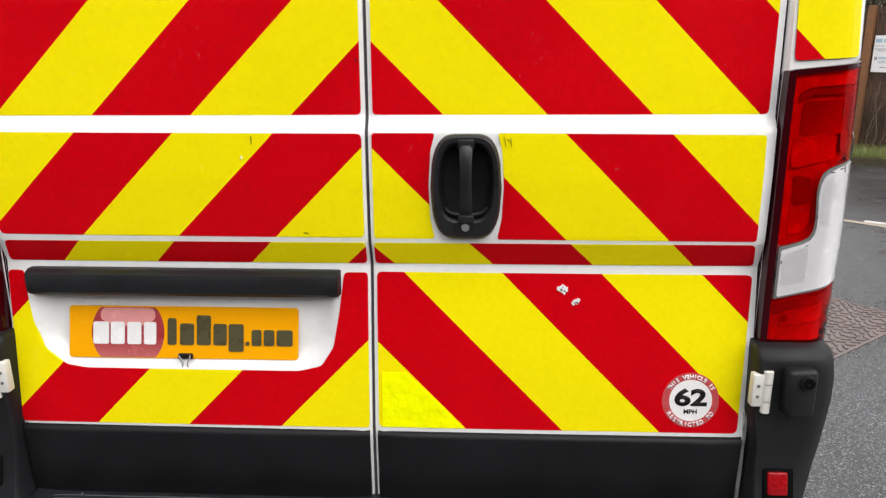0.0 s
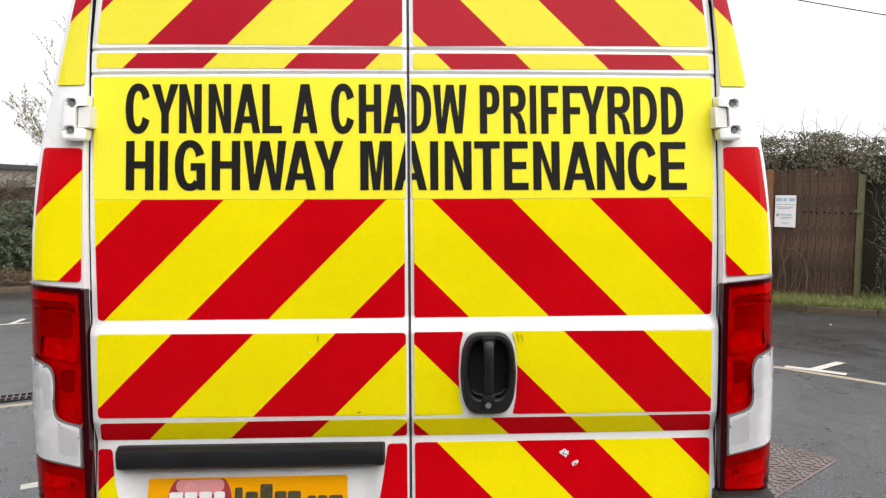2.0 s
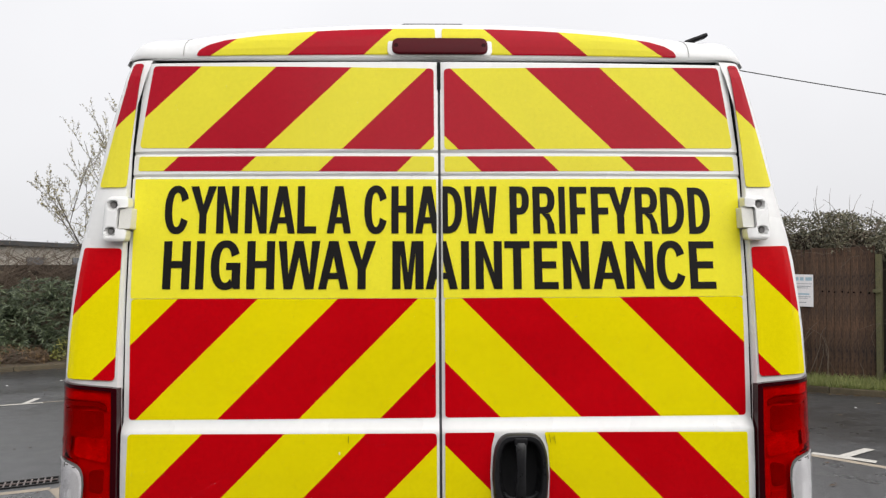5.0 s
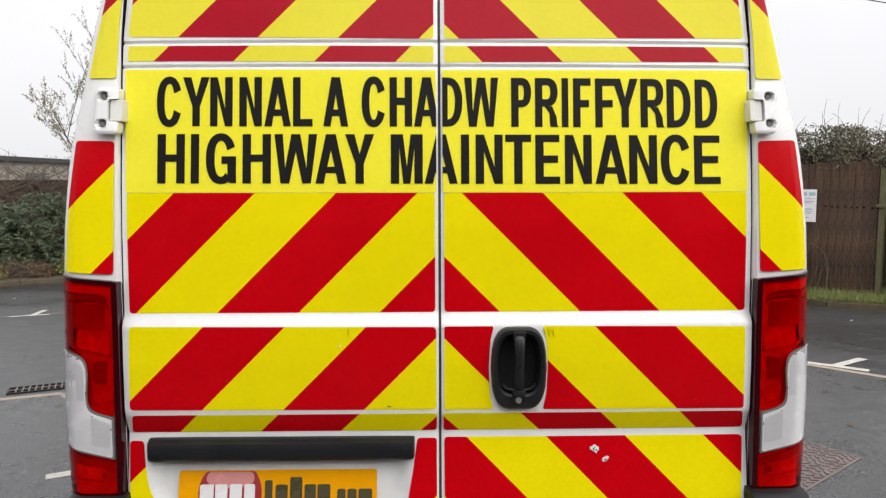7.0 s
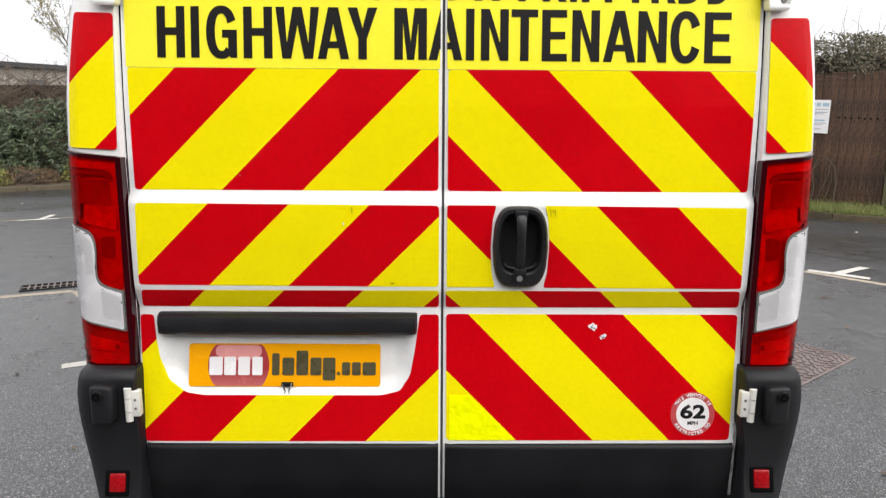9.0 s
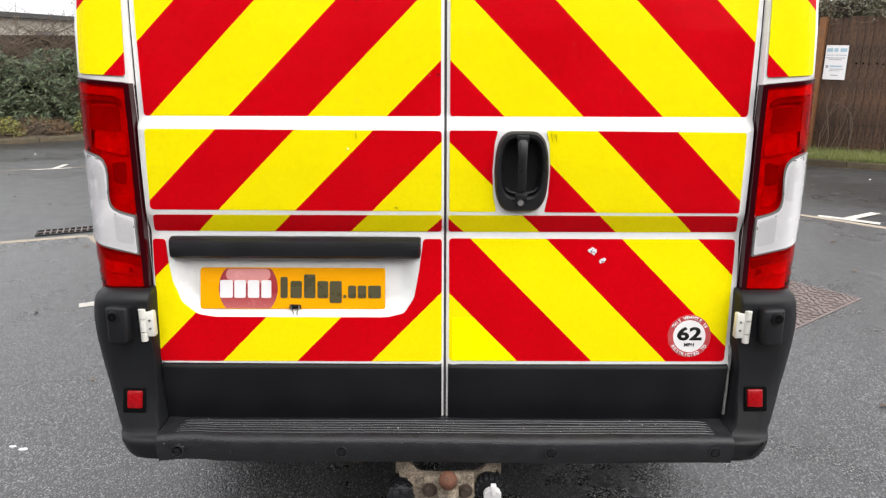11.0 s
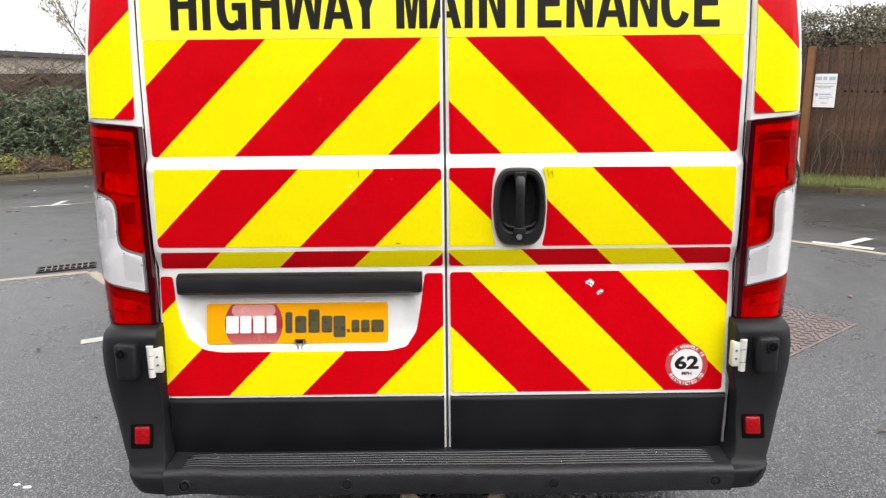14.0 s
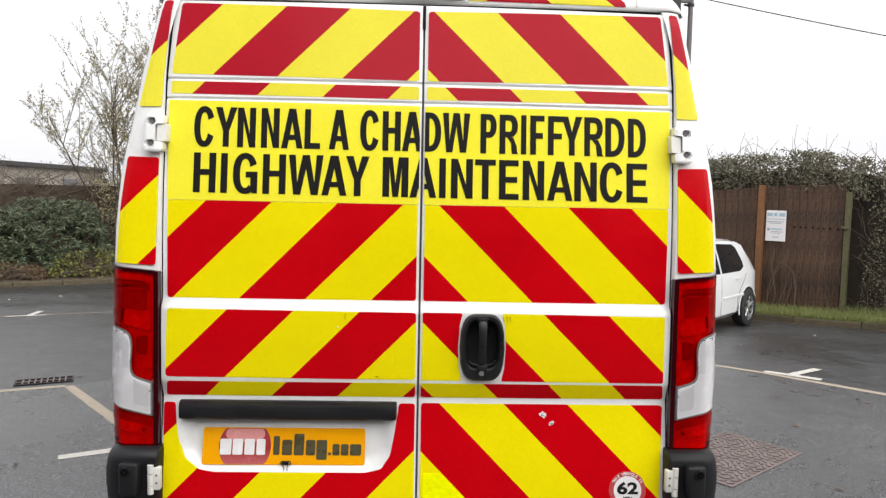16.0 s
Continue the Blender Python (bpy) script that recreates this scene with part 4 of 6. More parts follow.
STICKRED = material("faded_red_print", (0.50, 0.07, 0.075), 0.3, scale=60, vary=0.15)
sx, sz = .687, .776
disc(sx, sz, .0605, STICKRED, "sticker_ring", 0.0022, "round speed restriction sticker with faded red ring")
disc(sx, sz, .0455, PRINTWHITE, "sticker_face", 0.0032)
flat_word("62", sx - .0345, sx + .0345, sz - .012, sz + .027, INK, 0.0042, 0.035, "sticker_number")
flat_word("MPH", sx - .014, sx + .014, sz - .029, sz - .019, INK, 0.0042, 0.02, "sticker_unit")
arc_word("THIS VEHICLE IS", sx, sz, .053, 90, 118, .0125, False)
arc_word("RESTRICTED TO", sx, sz, .053, 270, 112, .0125, True)

# bright patch of newer film, torn bits
bm = sheet(rpoly([(.020, .828), (.072, .828), (.198, .705), (.020, .705)], .004), .03)
lay(bm, 1, 0.0030)
part("reflective_patch", bm, LIME, doors[1], "crinkled brighter lime reflective patch")
rnd = random.Random(5)
for cx, cz, r in ((.406, 1.015, .0085), (.399, 1.017, .0045), (.414, 1.014, .0065), (.411, 1.008, .005), (.437, .988, .0055), (.442, .992, .004), (.431, .984, .004), (.434, .990, .0035)):
    bm = sheet([(cx + r * rnd.uniform(.55, 1.35) * math.cos(t), cz + r * rnd.uniform(.55, 1.25) * math.sin(t)) for t in (2 * math.pi * i / 9 for i in range(9))], .03)
    lay(bm, 1, 0.0032)
    part("film_tear", bm, WHITE, doors[1])
for cx, cz, r in ((.405, 1.013, .0030), (.412, 1.011, .0022), (.408, 1.019, .0016), (.438, .986, .0026), (.433, .986, .0016)):
    bm = sheet([(cx + r * rnd.uniform(.5, 1.5) * math.cos(t), cz + r * rnd.uniform(.5, 1.3) * math.sin(t)) for t in (2 * math.pi * i / 7 for i in range(7))], .03)
    lay(bm, 1, 0.0042)
    part("film_tear", bm, SEAL, doors[1])
for s, a, b, w in ((1, (.268, 1.338), (.272, 1.320), .0003), (1, (.278, 1.340), (.283, 1.318), .0003), (1, (.285, 1.334), (.290, 1.330), .0003), (1, (.291, 1.337), (.294, 1.318), .0003), (-1, (-.236, 1.340), (-.236, 1.324), .0005), (-1, (-.137, 1.139), (-.128, 1.138), .0008), (-1, (-.02, 1.49), (-.018, 1.486), .0015), (-1, (-.259, 1.30), (-.258, 1.294), .0015)):
    d = (Vector(b) - Vector(a))
    q = Vector((-d.y, d.x)).normalized() * w
    bm = sheet([tuple(Vector(a) + q), tuple(Vector(a) - q), tuple(Vector(b) - q), tuple(Vector(b) + q)], .03)
    lay(bm, s, 0.0028)
    part("scratch", bm, WHITE if a == (-.259, 1.30) else INK, doors[s])


# ---- roof edge film and brake light ----
def head_y(x, z):
    y = float(np.interp(z, [p[1] for p in HEAD[2:9]], [p[0] for p in HEAD[2:9]]))
    return y


ROOF_MARKS = [2.572, 2.785, 3.0]
for s in (1, -1):
    outline = rpoly([(s * .0095, 2.444), (s * .30, 2.444), (s * .50, 2.441), (s * .60, 2.432), (s * .645, 2.414), (s * .668, 2.392), (s * .676, 2.364), (s * .0095, 2.364)], .008)
    base = sheet(outline, 0.012)
    for u in ROOF_MARKS:
        cut(base, (0, 0, u), (s, 0, 1))
    for k in range(4):
        lo, hi = (ROOF_MARKS[k - 1] if k else -9), (ROOF_MARKS[k] if k < 3 else 9)
        piece = keep(base, lambda c: lo <= s * c.x + c.z < hi)
        if not piece.faces:
            continue
        for v in piece.verts:
            p = head_point(v.co.x, head_y(v.co.x, v.co.z), v.co.z, 0.0025)
            v.co = (p[0], p[1], p[2] + 0.0012)
        skirt(piece, .002)
        part("red_stripe" if k % 2 else "yellow_stripe", piece, TOPRED if k % 2 else TOPYELLOW, van)
    base.free()
for k, mat, name in ((0, WHITE, "brake_light_surround"), (1, BRAKE, "brake_light")):
    bm = bmesh.new()
    a, b, c, d = (-.143, .151, 2.357, 2.423) if k == 0 else (-.130, .138, 2.3605, 2.4130)
    ring = rpoly([(a, d), (b, d), (b, c), (a, c)], .022, 5)
    cx, cz = (a + b) / 2, (c + d) / 2
    rows = []
    for f, dy in ((1, .05), (1, .000), (.97, -.003), (.90, -.004)) if k == 0 else ((1, .03), (1, -.006), (.975, -.011), (.92, -.013), (.80, -.014)):
        rows.append([(cx + (x - cx) * (1 - (1 - f) * (0.35 if f > .5 else 1)), .187 + dy + (z - 2.385) * .40, cz + (z - cz) * f) for x, z in ring])
    vs = grid(bm, rows, close=True)
    bm.faces.new(vs[-1])
    part(name, bm, mat, van, "dark red high brake light" if k else "", smooth=True)
for sx2 in (-.118, .126):
    bm = bmesh.new()
    rod(bm, (sx2, .182, 2.387), (sx2, .1715, 2.387), .006, seg=14)
    part("screw", bm, MAROON, van)


# ---- rear corner film ----
def corner_map(bm, s, lift):
    """Bends a sheet laid out in x and z round the van's rear corner."""
    for v in bm.verts:
        x, z = abs(v.co.x), v.co.z
        line = body_line(z)[2:9]
        X = interp(z, BODY_X)
        y = float(np.interp(x, [p[0] for p in line], [p[1] for p in line]))
        v.co.y = y - lift
    skirt(bm, .003)


for s in (1, -1):
    for outline, marks, red_first in (([(.818, 2.338), (.848, 2.338), (.872, 2.20), (.895, 2.06), (.908, 1.985), (.834, 1.985), (.832, 2.10), (.825, 2.25)], [3.030], False),
                                      ([(.834, 1.822), (.934, 1.824), (.952, 1.66), (.960, 1.489), (.834, 1.483)], [2.376, 2.600], True)):
        base = sheet(rpoly([(s * x, z) for x, z in outline], .010), .02, levels)
        for xx in (.85, .87, .885, .90, .91, .92, .93, .94, .95, .957):
            cut(base, (s * xx, 0, 0), (1, 0, 0))
        for u in marks:
            cut(base, (0, 0, u), (s * 1.0, 0, 1))
        for k in range(len(marks) + 1):
            lo, hi = (marks[k - 1] if k else -9), (marks[k] if k < len(marks) else 9)
            piece = keep(base, lambda c: lo <= s * c.x + c.z < hi)
            if not piece.faces:
                continue
            corner_map(piece, s, .0045)
            red = (k % 2 == 0) == red_first
            part("red_stripe" if red else "yellow_stripe", piece, (TOPRED if red else TOPYELLOW) if outline[0][1] > 2.2 else (RED if red else YELLOW), van)
        base.free()


# ---- rear lamps ----
def lamp_point(s, f, z, depth):
    """A point of the lamp's face: f from the inner edge (0) to the body's corner (1) and on along the side."""
    X, y = interp(z, LAMP_X), interp(z, PILLAR_Y) - 0.016
    e = interp(z, EDGE) + 0.004
    if f <= 1:
        x = e + (X - e) * f
        y += 0.055 * max(0, (f - .62) / .38) ** 2.2
    else:
        x, y = X + .004 * (f - 1), y + .055 + (f - 1) * .5
    return (s * (x - depth * .4 * max(0, f - .6)), y + depth, z)


def lamp_sheet(s, poly, depth, mat, name, parent, corner=.008, bowl=0.0, back=.004, label="", fine=.02):
    """A lamp piece from a polygon in f and z. Long sides of f are about 0.15 m."""
    k = .15
    bm = sheet(rpoly([(f * k, z) for f, z in poly], corner), fine)
    z0, z1 = min(p[1] for p in poly), max(p[1] for p in poly)
    for v in bm.verts:
        b = bowl * math.sin(math.pi * (v.co.z - z0) / (z1 - z0)) if bowl else 0
        v.co = lamp_point(s, v.co.x / k, v.co.z, depth + b)
    skirt(bm, back)
    return part(name, bm, mat, parent, label, smooth=True)


def rear_lamp(s):
    root = new("rear_lamp")
    root.parent = van
    tagged(root, "tall red and clear rear lamp cluster")

    def piece(poly, depth, mat, name, corner=.006, bowl=0.0, back=.004):
        return lamp_sheet(s, poly, depth, mat, name, root, corner, bowl, back, fine=.008)

    piece([(0, 1.464), (.5, 1.475), (1.02, 1.481), (1.25, 1.47), (1.2, .888), (.9, .884), (0, .886)], .036, MAROON, "housing_back", .01)
    # line between the red and the clear lens, from the side inwards
    S = [(1.2, 1.291), (.83, 1.287), (.70, 1.283), (.60, 1.276), (.535, 1.265), (.50, 1.248), (.49, 1.225), (.505, 1.185), (.51, 1.165), (.495, 1.148), (.45, 1.136), (.36, 1.128), (.24, 1.122), (.115, 1.117)]
    low = [(.115, 1.006), (.55, 1.022), (.90, 1.036), (1.2, 1.043)]
    piece([(0, 1.464), (.09, 1.467), (.09, .886), (0, .886)], 0, MAROON, "inner_rim", .003, back=.03)
    piece([(.09, 1.467), (1.02, 1.481), (1.2, 1.476), (1.2, 1.466), (1.0, 1.471), (.09, 1.457)], 0, MAROON, "top_rim", .002, back=.03)
    piece([(.09, .896), (.9, .896), (1.2, .900), (1.2, .888), (.9, .885), (.09, .886)], 0, MAROON, "bottom_rim", .002, back=.03)
    # what shows behind the red lenses; facets are coloured lit, dim or shaded
    piece([(.09, 1.458), (1.0, 1.472), (1.2, 1.467)] + S, .022, DIMRED, "lamp_cavity")
    piece(low[::-1] + [(.09, 1.005), (.09, .896), (1.2, .900)], .022, DIMRED, "lamp_cavity")
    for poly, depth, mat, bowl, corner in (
            ([(.09, 1.457), (1.0, 1.470), (1.2, 1.465), (1.2, 1.437), (.75, 1.438), (.30, 1.433), (.19, 1.424), (.165, 1.404), (.155, 1.30), (.09, 1.285)], .010, HALFRED, 0, .006),
            ([(.175, 1.420), (.30, 1.430), (.75, 1.4355), (1.2, 1.434), (1.2, 1.421), (.75, 1.423), (.32, 1.418), (.18, 1.406)], .006, SHADERED, 0, .003),
            ([(.24, 1.405), (.80, 1.410), (.82, 1.345), (.24, 1.338)], .012, SHADERED, .003, .012),
            ([(.17, 1.336), (.66, 1.344), (.70, 1.300), (.62, 1.292), (.40, 1.284), (.17, 1.276)], .008, LITRED, .005, .008),
            ([(.74, 1.410), (1.15, 1.408), (1.15, 1.305), (.76, 1.305)], .012, SHADERED, .003, .008),
            ([(.115, 1.270), (.185, 1.270), (.20, 1.135), (.115, 1.128)], .010, HALFRED, 0, .004),
            ([(.22, 1.262), (.45, 1.256), (.455, 1.205), (.24, 1.198)], .012, SHADERED, .003, .010),
            ([(.22, 1.190), (.46, 1.192), (.455, 1.158), (.38, 1.146), (.22, 1.140)], .010, HALFRED, .004, .008),
            ([(.14, .990), (.90, 1.020), (.90, .996), (.16, .968)], .012, SHADERED, .004, .004),
            ([(.26, .974), (.78, .992), (.80, .958), (.26, .946)], .008, LITRED, .004, .006),
            ([(.16, .940), (.84, .952), (.84, .908), (.16, .902)], .012, HALFRED, .003, .006),
            ([(.27, .968), (.33, .970), (.33, .956), (.27, .954)], .004, SHADERED, 0, .004)):
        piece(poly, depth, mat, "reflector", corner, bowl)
    # lenses
    piece([(.09, 1.457), (1.0, 1.470), (1.2, 1.466)] + [(f, z + .002) for f, z in S], 0, REDLENS, "red_lens", .004, back=.012)
    piece([(f, z - .002) for f, z in low[::-1]] + [(.09, 1.004), (.09, .897), (.9, .897), (1.2, .901)], 0, REDLENS, "red_lens", .004, back=.012)
    piece(S + low, .0005, SEAL, "lamp_seal", .004)
    inner = [(1.2, 1.285)] + [(f + .030, z - .005) for f, z in S[1:-2]] + [(.26, 1.116), (.145, 1.110), (.145, 1.012), (.55, 1.028), (.90, 1.042), (1.2, 1.049)]
    piece(inner, -.0005, CHROME, "clear_reflector", .004)
    piece([(1.15, 1.270), (.72, 1.266), (.60, 1.256), (.555, 1.236), (.560, 1.160), (.66, 1.160), (1.15, 1.166)], -.0010, FROST, "frosted_block", .012, back=.0004)
    piece([(.170, 1.100), (.44, 1.118), (.47, 1.112), (.47, 1.044), (.170, 1.034)], -.0010, FROST, "frosted_block", .010, back=.0004)
    # grime in the joint
    for f, z, w, h in ((.62, 1.268, .05, .003), (.74, 1.274, .06, .0025), (.520, 1.176, .014, .008), (.150, 1.082, .012, .007), (.43, 1.119, .03, .002)):
        piece([(f, z), (f + w, z + .001), (f + w, z + h), (f, z + h)], -.0022, BOLT, "grime", .001, back=.001)
    piece(inner, -.0040, CLEAR, "clear_lens", .004, back=.004)


for s in (1, -1):
    rear_lamp(s)


# ---- hinges ----
def upper_hinge(s):
    """Cast two-bolt hinge on the rear corner."""
    z0, z1 = 1.838, 1.960
    cx, cz, lean = .862, (z0 + z1) / 2, .20
    yb = interp(cz, PILLAR_Y)

    def mould(ring, steps, mat, name, parent, label=""):
        bm = bmesh.new()
        mx = sum(p[0] for p in ring) / len(ring)
        mz = sum(p[1] for p in ring) / len(ring)
        vs = grid(bm, [[(s * (mx + (x - mx) * f), yb + dy + (z - cz) * lean, mz + (z - mz) * f) for x, z in ring] for f, dy in steps], close=True)
        bm.faces.new(vs[-1])
        return part(name, bm, mat, parent, label, smooth=True)

    plate = rpoly([(.818, z1 - .002), (.862, z1), (.879, z1 - .018), (.880, z0 + .020), (.864, z0), (.818, z0 + .002), (.816, 1.8715), (.842, 1.8715), (.842, 1.9285), (.816, 1.9285)], .009, 4)
    bolts = [(.857, 1.8645), (.856, 1.9345)]
    bm = sheet(plate, .0022)
    for v in bm.verts:
        x, z = v.co.x, v.co.z
        d = min(math.hypot(x - bx, z - bz) for bx, bz in bolts)
        t = min(1, max(0, (.0140 - d) / .0030))
        edge = min(1, max(0, (x - .866) / .014)) ** 2 * .010 + (max(0, abs(z - cz) / (z1 - cz) - .82) / .18) ** 2 * .006
        roll = min(1, max(0, (.842 - x) / .026)) ** 2 * .006
        v.co = (s * x, yb - .030 + edge + roll + .012 * t * t * (3 - 2 * t) + (z - cz) * lean, z)
    skirt(bm, .034)
    h = part("upper_hinge", bm, WHITE, van, "white cast door hinge with two sunk bolts", smooth=True)
    for bx, z in bolts:
        y = yb - .019 + (z - cz) * lean
        bm = bmesh.new()
        rod(bm, (s * bx, y + .006, z), (s * bx, y - .0035, z), .0078, .0066, seg=20)
        rod(bm, (s * bx, y + .006, z), (s * bx, y + .0006, z), .0122, .0120, seg=20)
        part("bolt", bm, SEAL, h, smooth=True)
    leaf = rpoly([(.807, 1.9275), (.839, 1.9275), (.839, 1.8725), (.807, 1.8725)], .003, 3)
    mould(leaf, ((1.02, .030), (1.0, -.018), (.95, -.0215)), HINGE, "hinge_leaf", h)
    gap = rpoly([(.8370, 1.9280), (.8425, 1.9280), (.8425, 1.8720), (.8370, 1.8720)], .001, 1)
    mould(gap, ((1, .02), (1, -.010)), SHUT, "hinge_gap", h)


def lower_hinge(s):
    z0, z1, y = .776, .868, -.034
    bm = bmesh.new()
    box(bm, (min(s * .796, s * .827), y - .012, z0 + .012), (max(s * .796, s * .827), y + .012, z1 - .008), .004, seg=2)
    h = part("lower_hinge", bm, HINGE, van, "cream painted lower door hinge", smooth=True)
    for a, b in ((z0, z0 + .024), (z0 + .028, z1 - .030), (z1 - .026, z1)):
        bm = bmesh.new()
        rod(bm, (s * .826, y - .009, a), (s * .826, y - .009, b), .0095, seg=16)
        part("knuckle", bm, HINGE, h, smooth=True)
    for z in (z0 + .036, z1 - .032):
        bm = bmesh.new()
        rod(bm, (s * .807, y - .010, z), (s * .807, y - .0135, z), .0035, seg=12)
        part("bolt", bm, SEAL, h)


for s in (1, -1):
    upper_hinge(s)
    lower_hinge(s)


# ---- rear bumper ----
CORNER_X = [(.435, .890), (.455, .900), (.48, .910), (.506, .918), (.512, .922), (.56, .940), (.60, .952), (.64, .962), (.72, .977), (.80, .984), (.84, .984), (.88, .978), (.90, .970), (.912, .955)]
CORNER_IN = [(.445, .795), (.53, .796), (.56, .803), (.70, .803), (.90, .806), (.912, .808)]
CORNER_Y = [(.435, -.088), (.448, -.106), (.47, -.113), (.498, -.113), (.506, -.108), (.512, -.092), (.52, -.085), (.56, -.070), (.60, -.056), (.64, -.046), (.70, -.042), (.885, -.040), (.902, -.034), (.912, -.016)]


def bumper_corner(s):
    zs = [.435, .441, .448, .458, .47, .485, .498, .502, .506, .509, .512, .516, .522, .535, .55, .57, .60, .64, .70, .76, .80, .84, .87, .885, .898, .907, .912]
    bm = bmesh.new()
    rows = []
    for z in zs:
        X, e, y = interp(z, CORNER_X), interp(z, CORNER_IN), interp(z, CORNER_Y)
        if s > 0 and .53 < z < .76:
            e += .012
        rows.append([(s * x, yy, z) for x, yy in ((e, y + .09), (e, y + .008), (e + .006, y), (X - .06, y + .001), (X - .035, y + .006), (X - .015, y + .020), (X - .004, y + .042), (X, y + .075), (X + .03, .25), (X + .045, .48))])
    grid(bm, rows)
    top = [v for v in bm.verts if abs(v.co.z - .912) < 1e-6]
    bm.faces.new(top)
    c = part("bumper_corner", bm, PLASTIC, van, "grey-black plastic bumper corner", smooth=True)
    # raised pod with a small black hole
    bm = bmesh.new()
    box(bm, (-.031, -.034, -.051), (.031, .02, .051), .009, m=pose(s * .884, -.040, .827, -6, 0, s * 5), seg=3)
    for v in bm.verts:
        v.co.x -= s * .10 * max(0, .832 - v.co.z) * (1 if s * v.co.x > .88 else -.6)
    part("sensor_pod", bm, PLASTIC, c, smooth=True)
    bm = bmesh.new()
    grid(bm, [[(s * .892 + r * math.cos(t), y, .858 + r * math.sin(t)) for t in (2 * math.pi * i / 20 for i in range(20))] for r, y in ((.0150, -.066), (.0145, -.0800), (.0115, -.0800), (.0105, -.070))], close=True)
    part("pod_rim", bm, PLASTIC, c, smooth=True)
    bm = bmesh.new()
    rod(bm, (s * .892, -.066, .858), (s * .892, -.0812, .858), .0112, seg=18)
    part("pod_hole", bm, PIT, c)
    bm = bmesh.new()
    rod(bm, (s * .892, -.071, .857), (s * .892, -.0818, .857), .0022, seg=12)
    part("pod_pin", bm, PLASTIC, c)
    # reflector on a near-black box, a pocket's shade in colour; higher on the off side
    up = .010 if s > 0 else 0
    bm = bmesh.new()
    box(bm, (-.032, -.0045, up - .035), (.032, .02, up + .034), .005, m=pose(s * .869, -.0575, .602, -16, 0, 0))
    part("dark_pocket_box", bm, PIT, c, smooth=True)
    bm = bmesh.new()
    box(bm, (-.0215, -.0090, up - .0225), (.0215, .015, up + .028), .005, m=pose(s * .866, -.0575, .602, -16, 0, 0))
    part("red_reflector", bm, REFLECT, c, "small square red reflector", smooth=True)
    return c


corners = {s: bumper_corner(s) for s in (1, -1)}
# bare sill that shows in the gap beside the loose corner
bm = bmesh.new()
grid(bm, [[(.799, .010, z), (.803 + .004 * noise.noise((z * 30, 1, 0)), -.004, z), (.810 + .003 * noise.noise((z * 22, 5, 0)), -.004, z), (.820, .02, z)] for z in [.535 + .012 * i for i in range(19)]])
part("sill_edge", bm, SILL, van, "scuffed pale sill behind the bumper corner", smooth=True)

# step bar: ribbed top and front face
bm = bmesh.new()
prof = [(.03, .530), (-.015, .530)]
prof += [(-.112, .530), (-.123, .528), (-.131, .522), (-.135, .511), (-.134, .490), (-.129, .468), (-.121, .450), (-.105, .442), (-.02, .442)]
rows = []
xs = [-.792, -.788] + [-.775 + i * .05 for i in range(32)] + [.788, .792]
for x in xs:
    dent = .006 * math.exp(-((x + .70) / .05) ** 2) - .004 * math.exp(-((x - .30) / .25) ** 2)
    end = .5 if abs(x) > .79 else 0
    row = []
    for y, z in prof:
        row.append((x, y + (dent if y < -.1 else 0), z - (.004 * end) + dent * .6 * (y < -.06) + .0015 * noise.noise((x * 4, y * 30, 0))))
    rows.append(row)
grid(bm, rows)
for x in (-.792, .792):
    bm.faces.new([v for v in bm.verts if abs(v.co.x - x) < 1e-6])
bar = part("step_bumper", bm, UNDERSIDE, van, "grey-black ribbed plastic step bumper, slightly dented", smooth=True)
for i in range(6):
    bm = bmesh.new()
    y0, rows = -.040 - i * .0128, []
    for j in range(61):
        x = -.745 + 1.49 * j / 60
        dent = .006 * math.exp(-((x + .70) / .05) ** 2) - .004 * math.exp(-((x - .30) / .25) ** 2)
        w = .25 if j in (0, 60) else 1
        wob = .0012 * noise.noise((x * 6, i * 3.7, 1)) + .0006 * noise.noise((x * 30, i * 5.1, 4))
        z0 = .5295 + dent * .6 * (y0 < -.06) + .0015 * noise.noise((x * 4, y0 * 30, 0))
        rows.append([(x, y0 + wob + dy, z0 + dz * w) for dy, dz in ((.0012, -.002), (.0008, .0034), (-.0004, .0046), (-.0018, .0048), (-.0032, .0040), (-.0042, .0024), (-.0046, -.002))])
    grid(bm, rows)
    part("tread_rib", bm, STEP, bar, smooth=True)
for x in (-.733, -.283, .291, .740):
    bm = bmesh.new()
    n = 26
    grid(bm, [[(x + r * math.cos(t), y - .004 * math.exp(-((x - .30) / .25) ** 2), .489 + r * math.sin(t)) for t in (2 * math.pi * i / n for i in range(n))] for r, y in ((.0185, -.130), (.0175, -.1375), (.0150, -.1375), (.0140, -.1320))], close=True)
    part("sensor_ring", bm, STEP, bar, smooth=True)
    bm = bmesh.new()
    rod(bm, (x, -.120, .489), (x, -.1375 - .004 * math.exp(-((x - .30) / .25) ** 2), .489), .0105, .009, seg=20)
    part("parking_sensor", bm, PLASTIC, bar, smooth=True)
bm = bmesh.new()
box(bm, (-.002, -.001, -.026), (.002, .004, .026), m=pose(.862, -.119, .490, 0, 38, 0))
part("bumper_crack", bm, SHUT, corners[1])


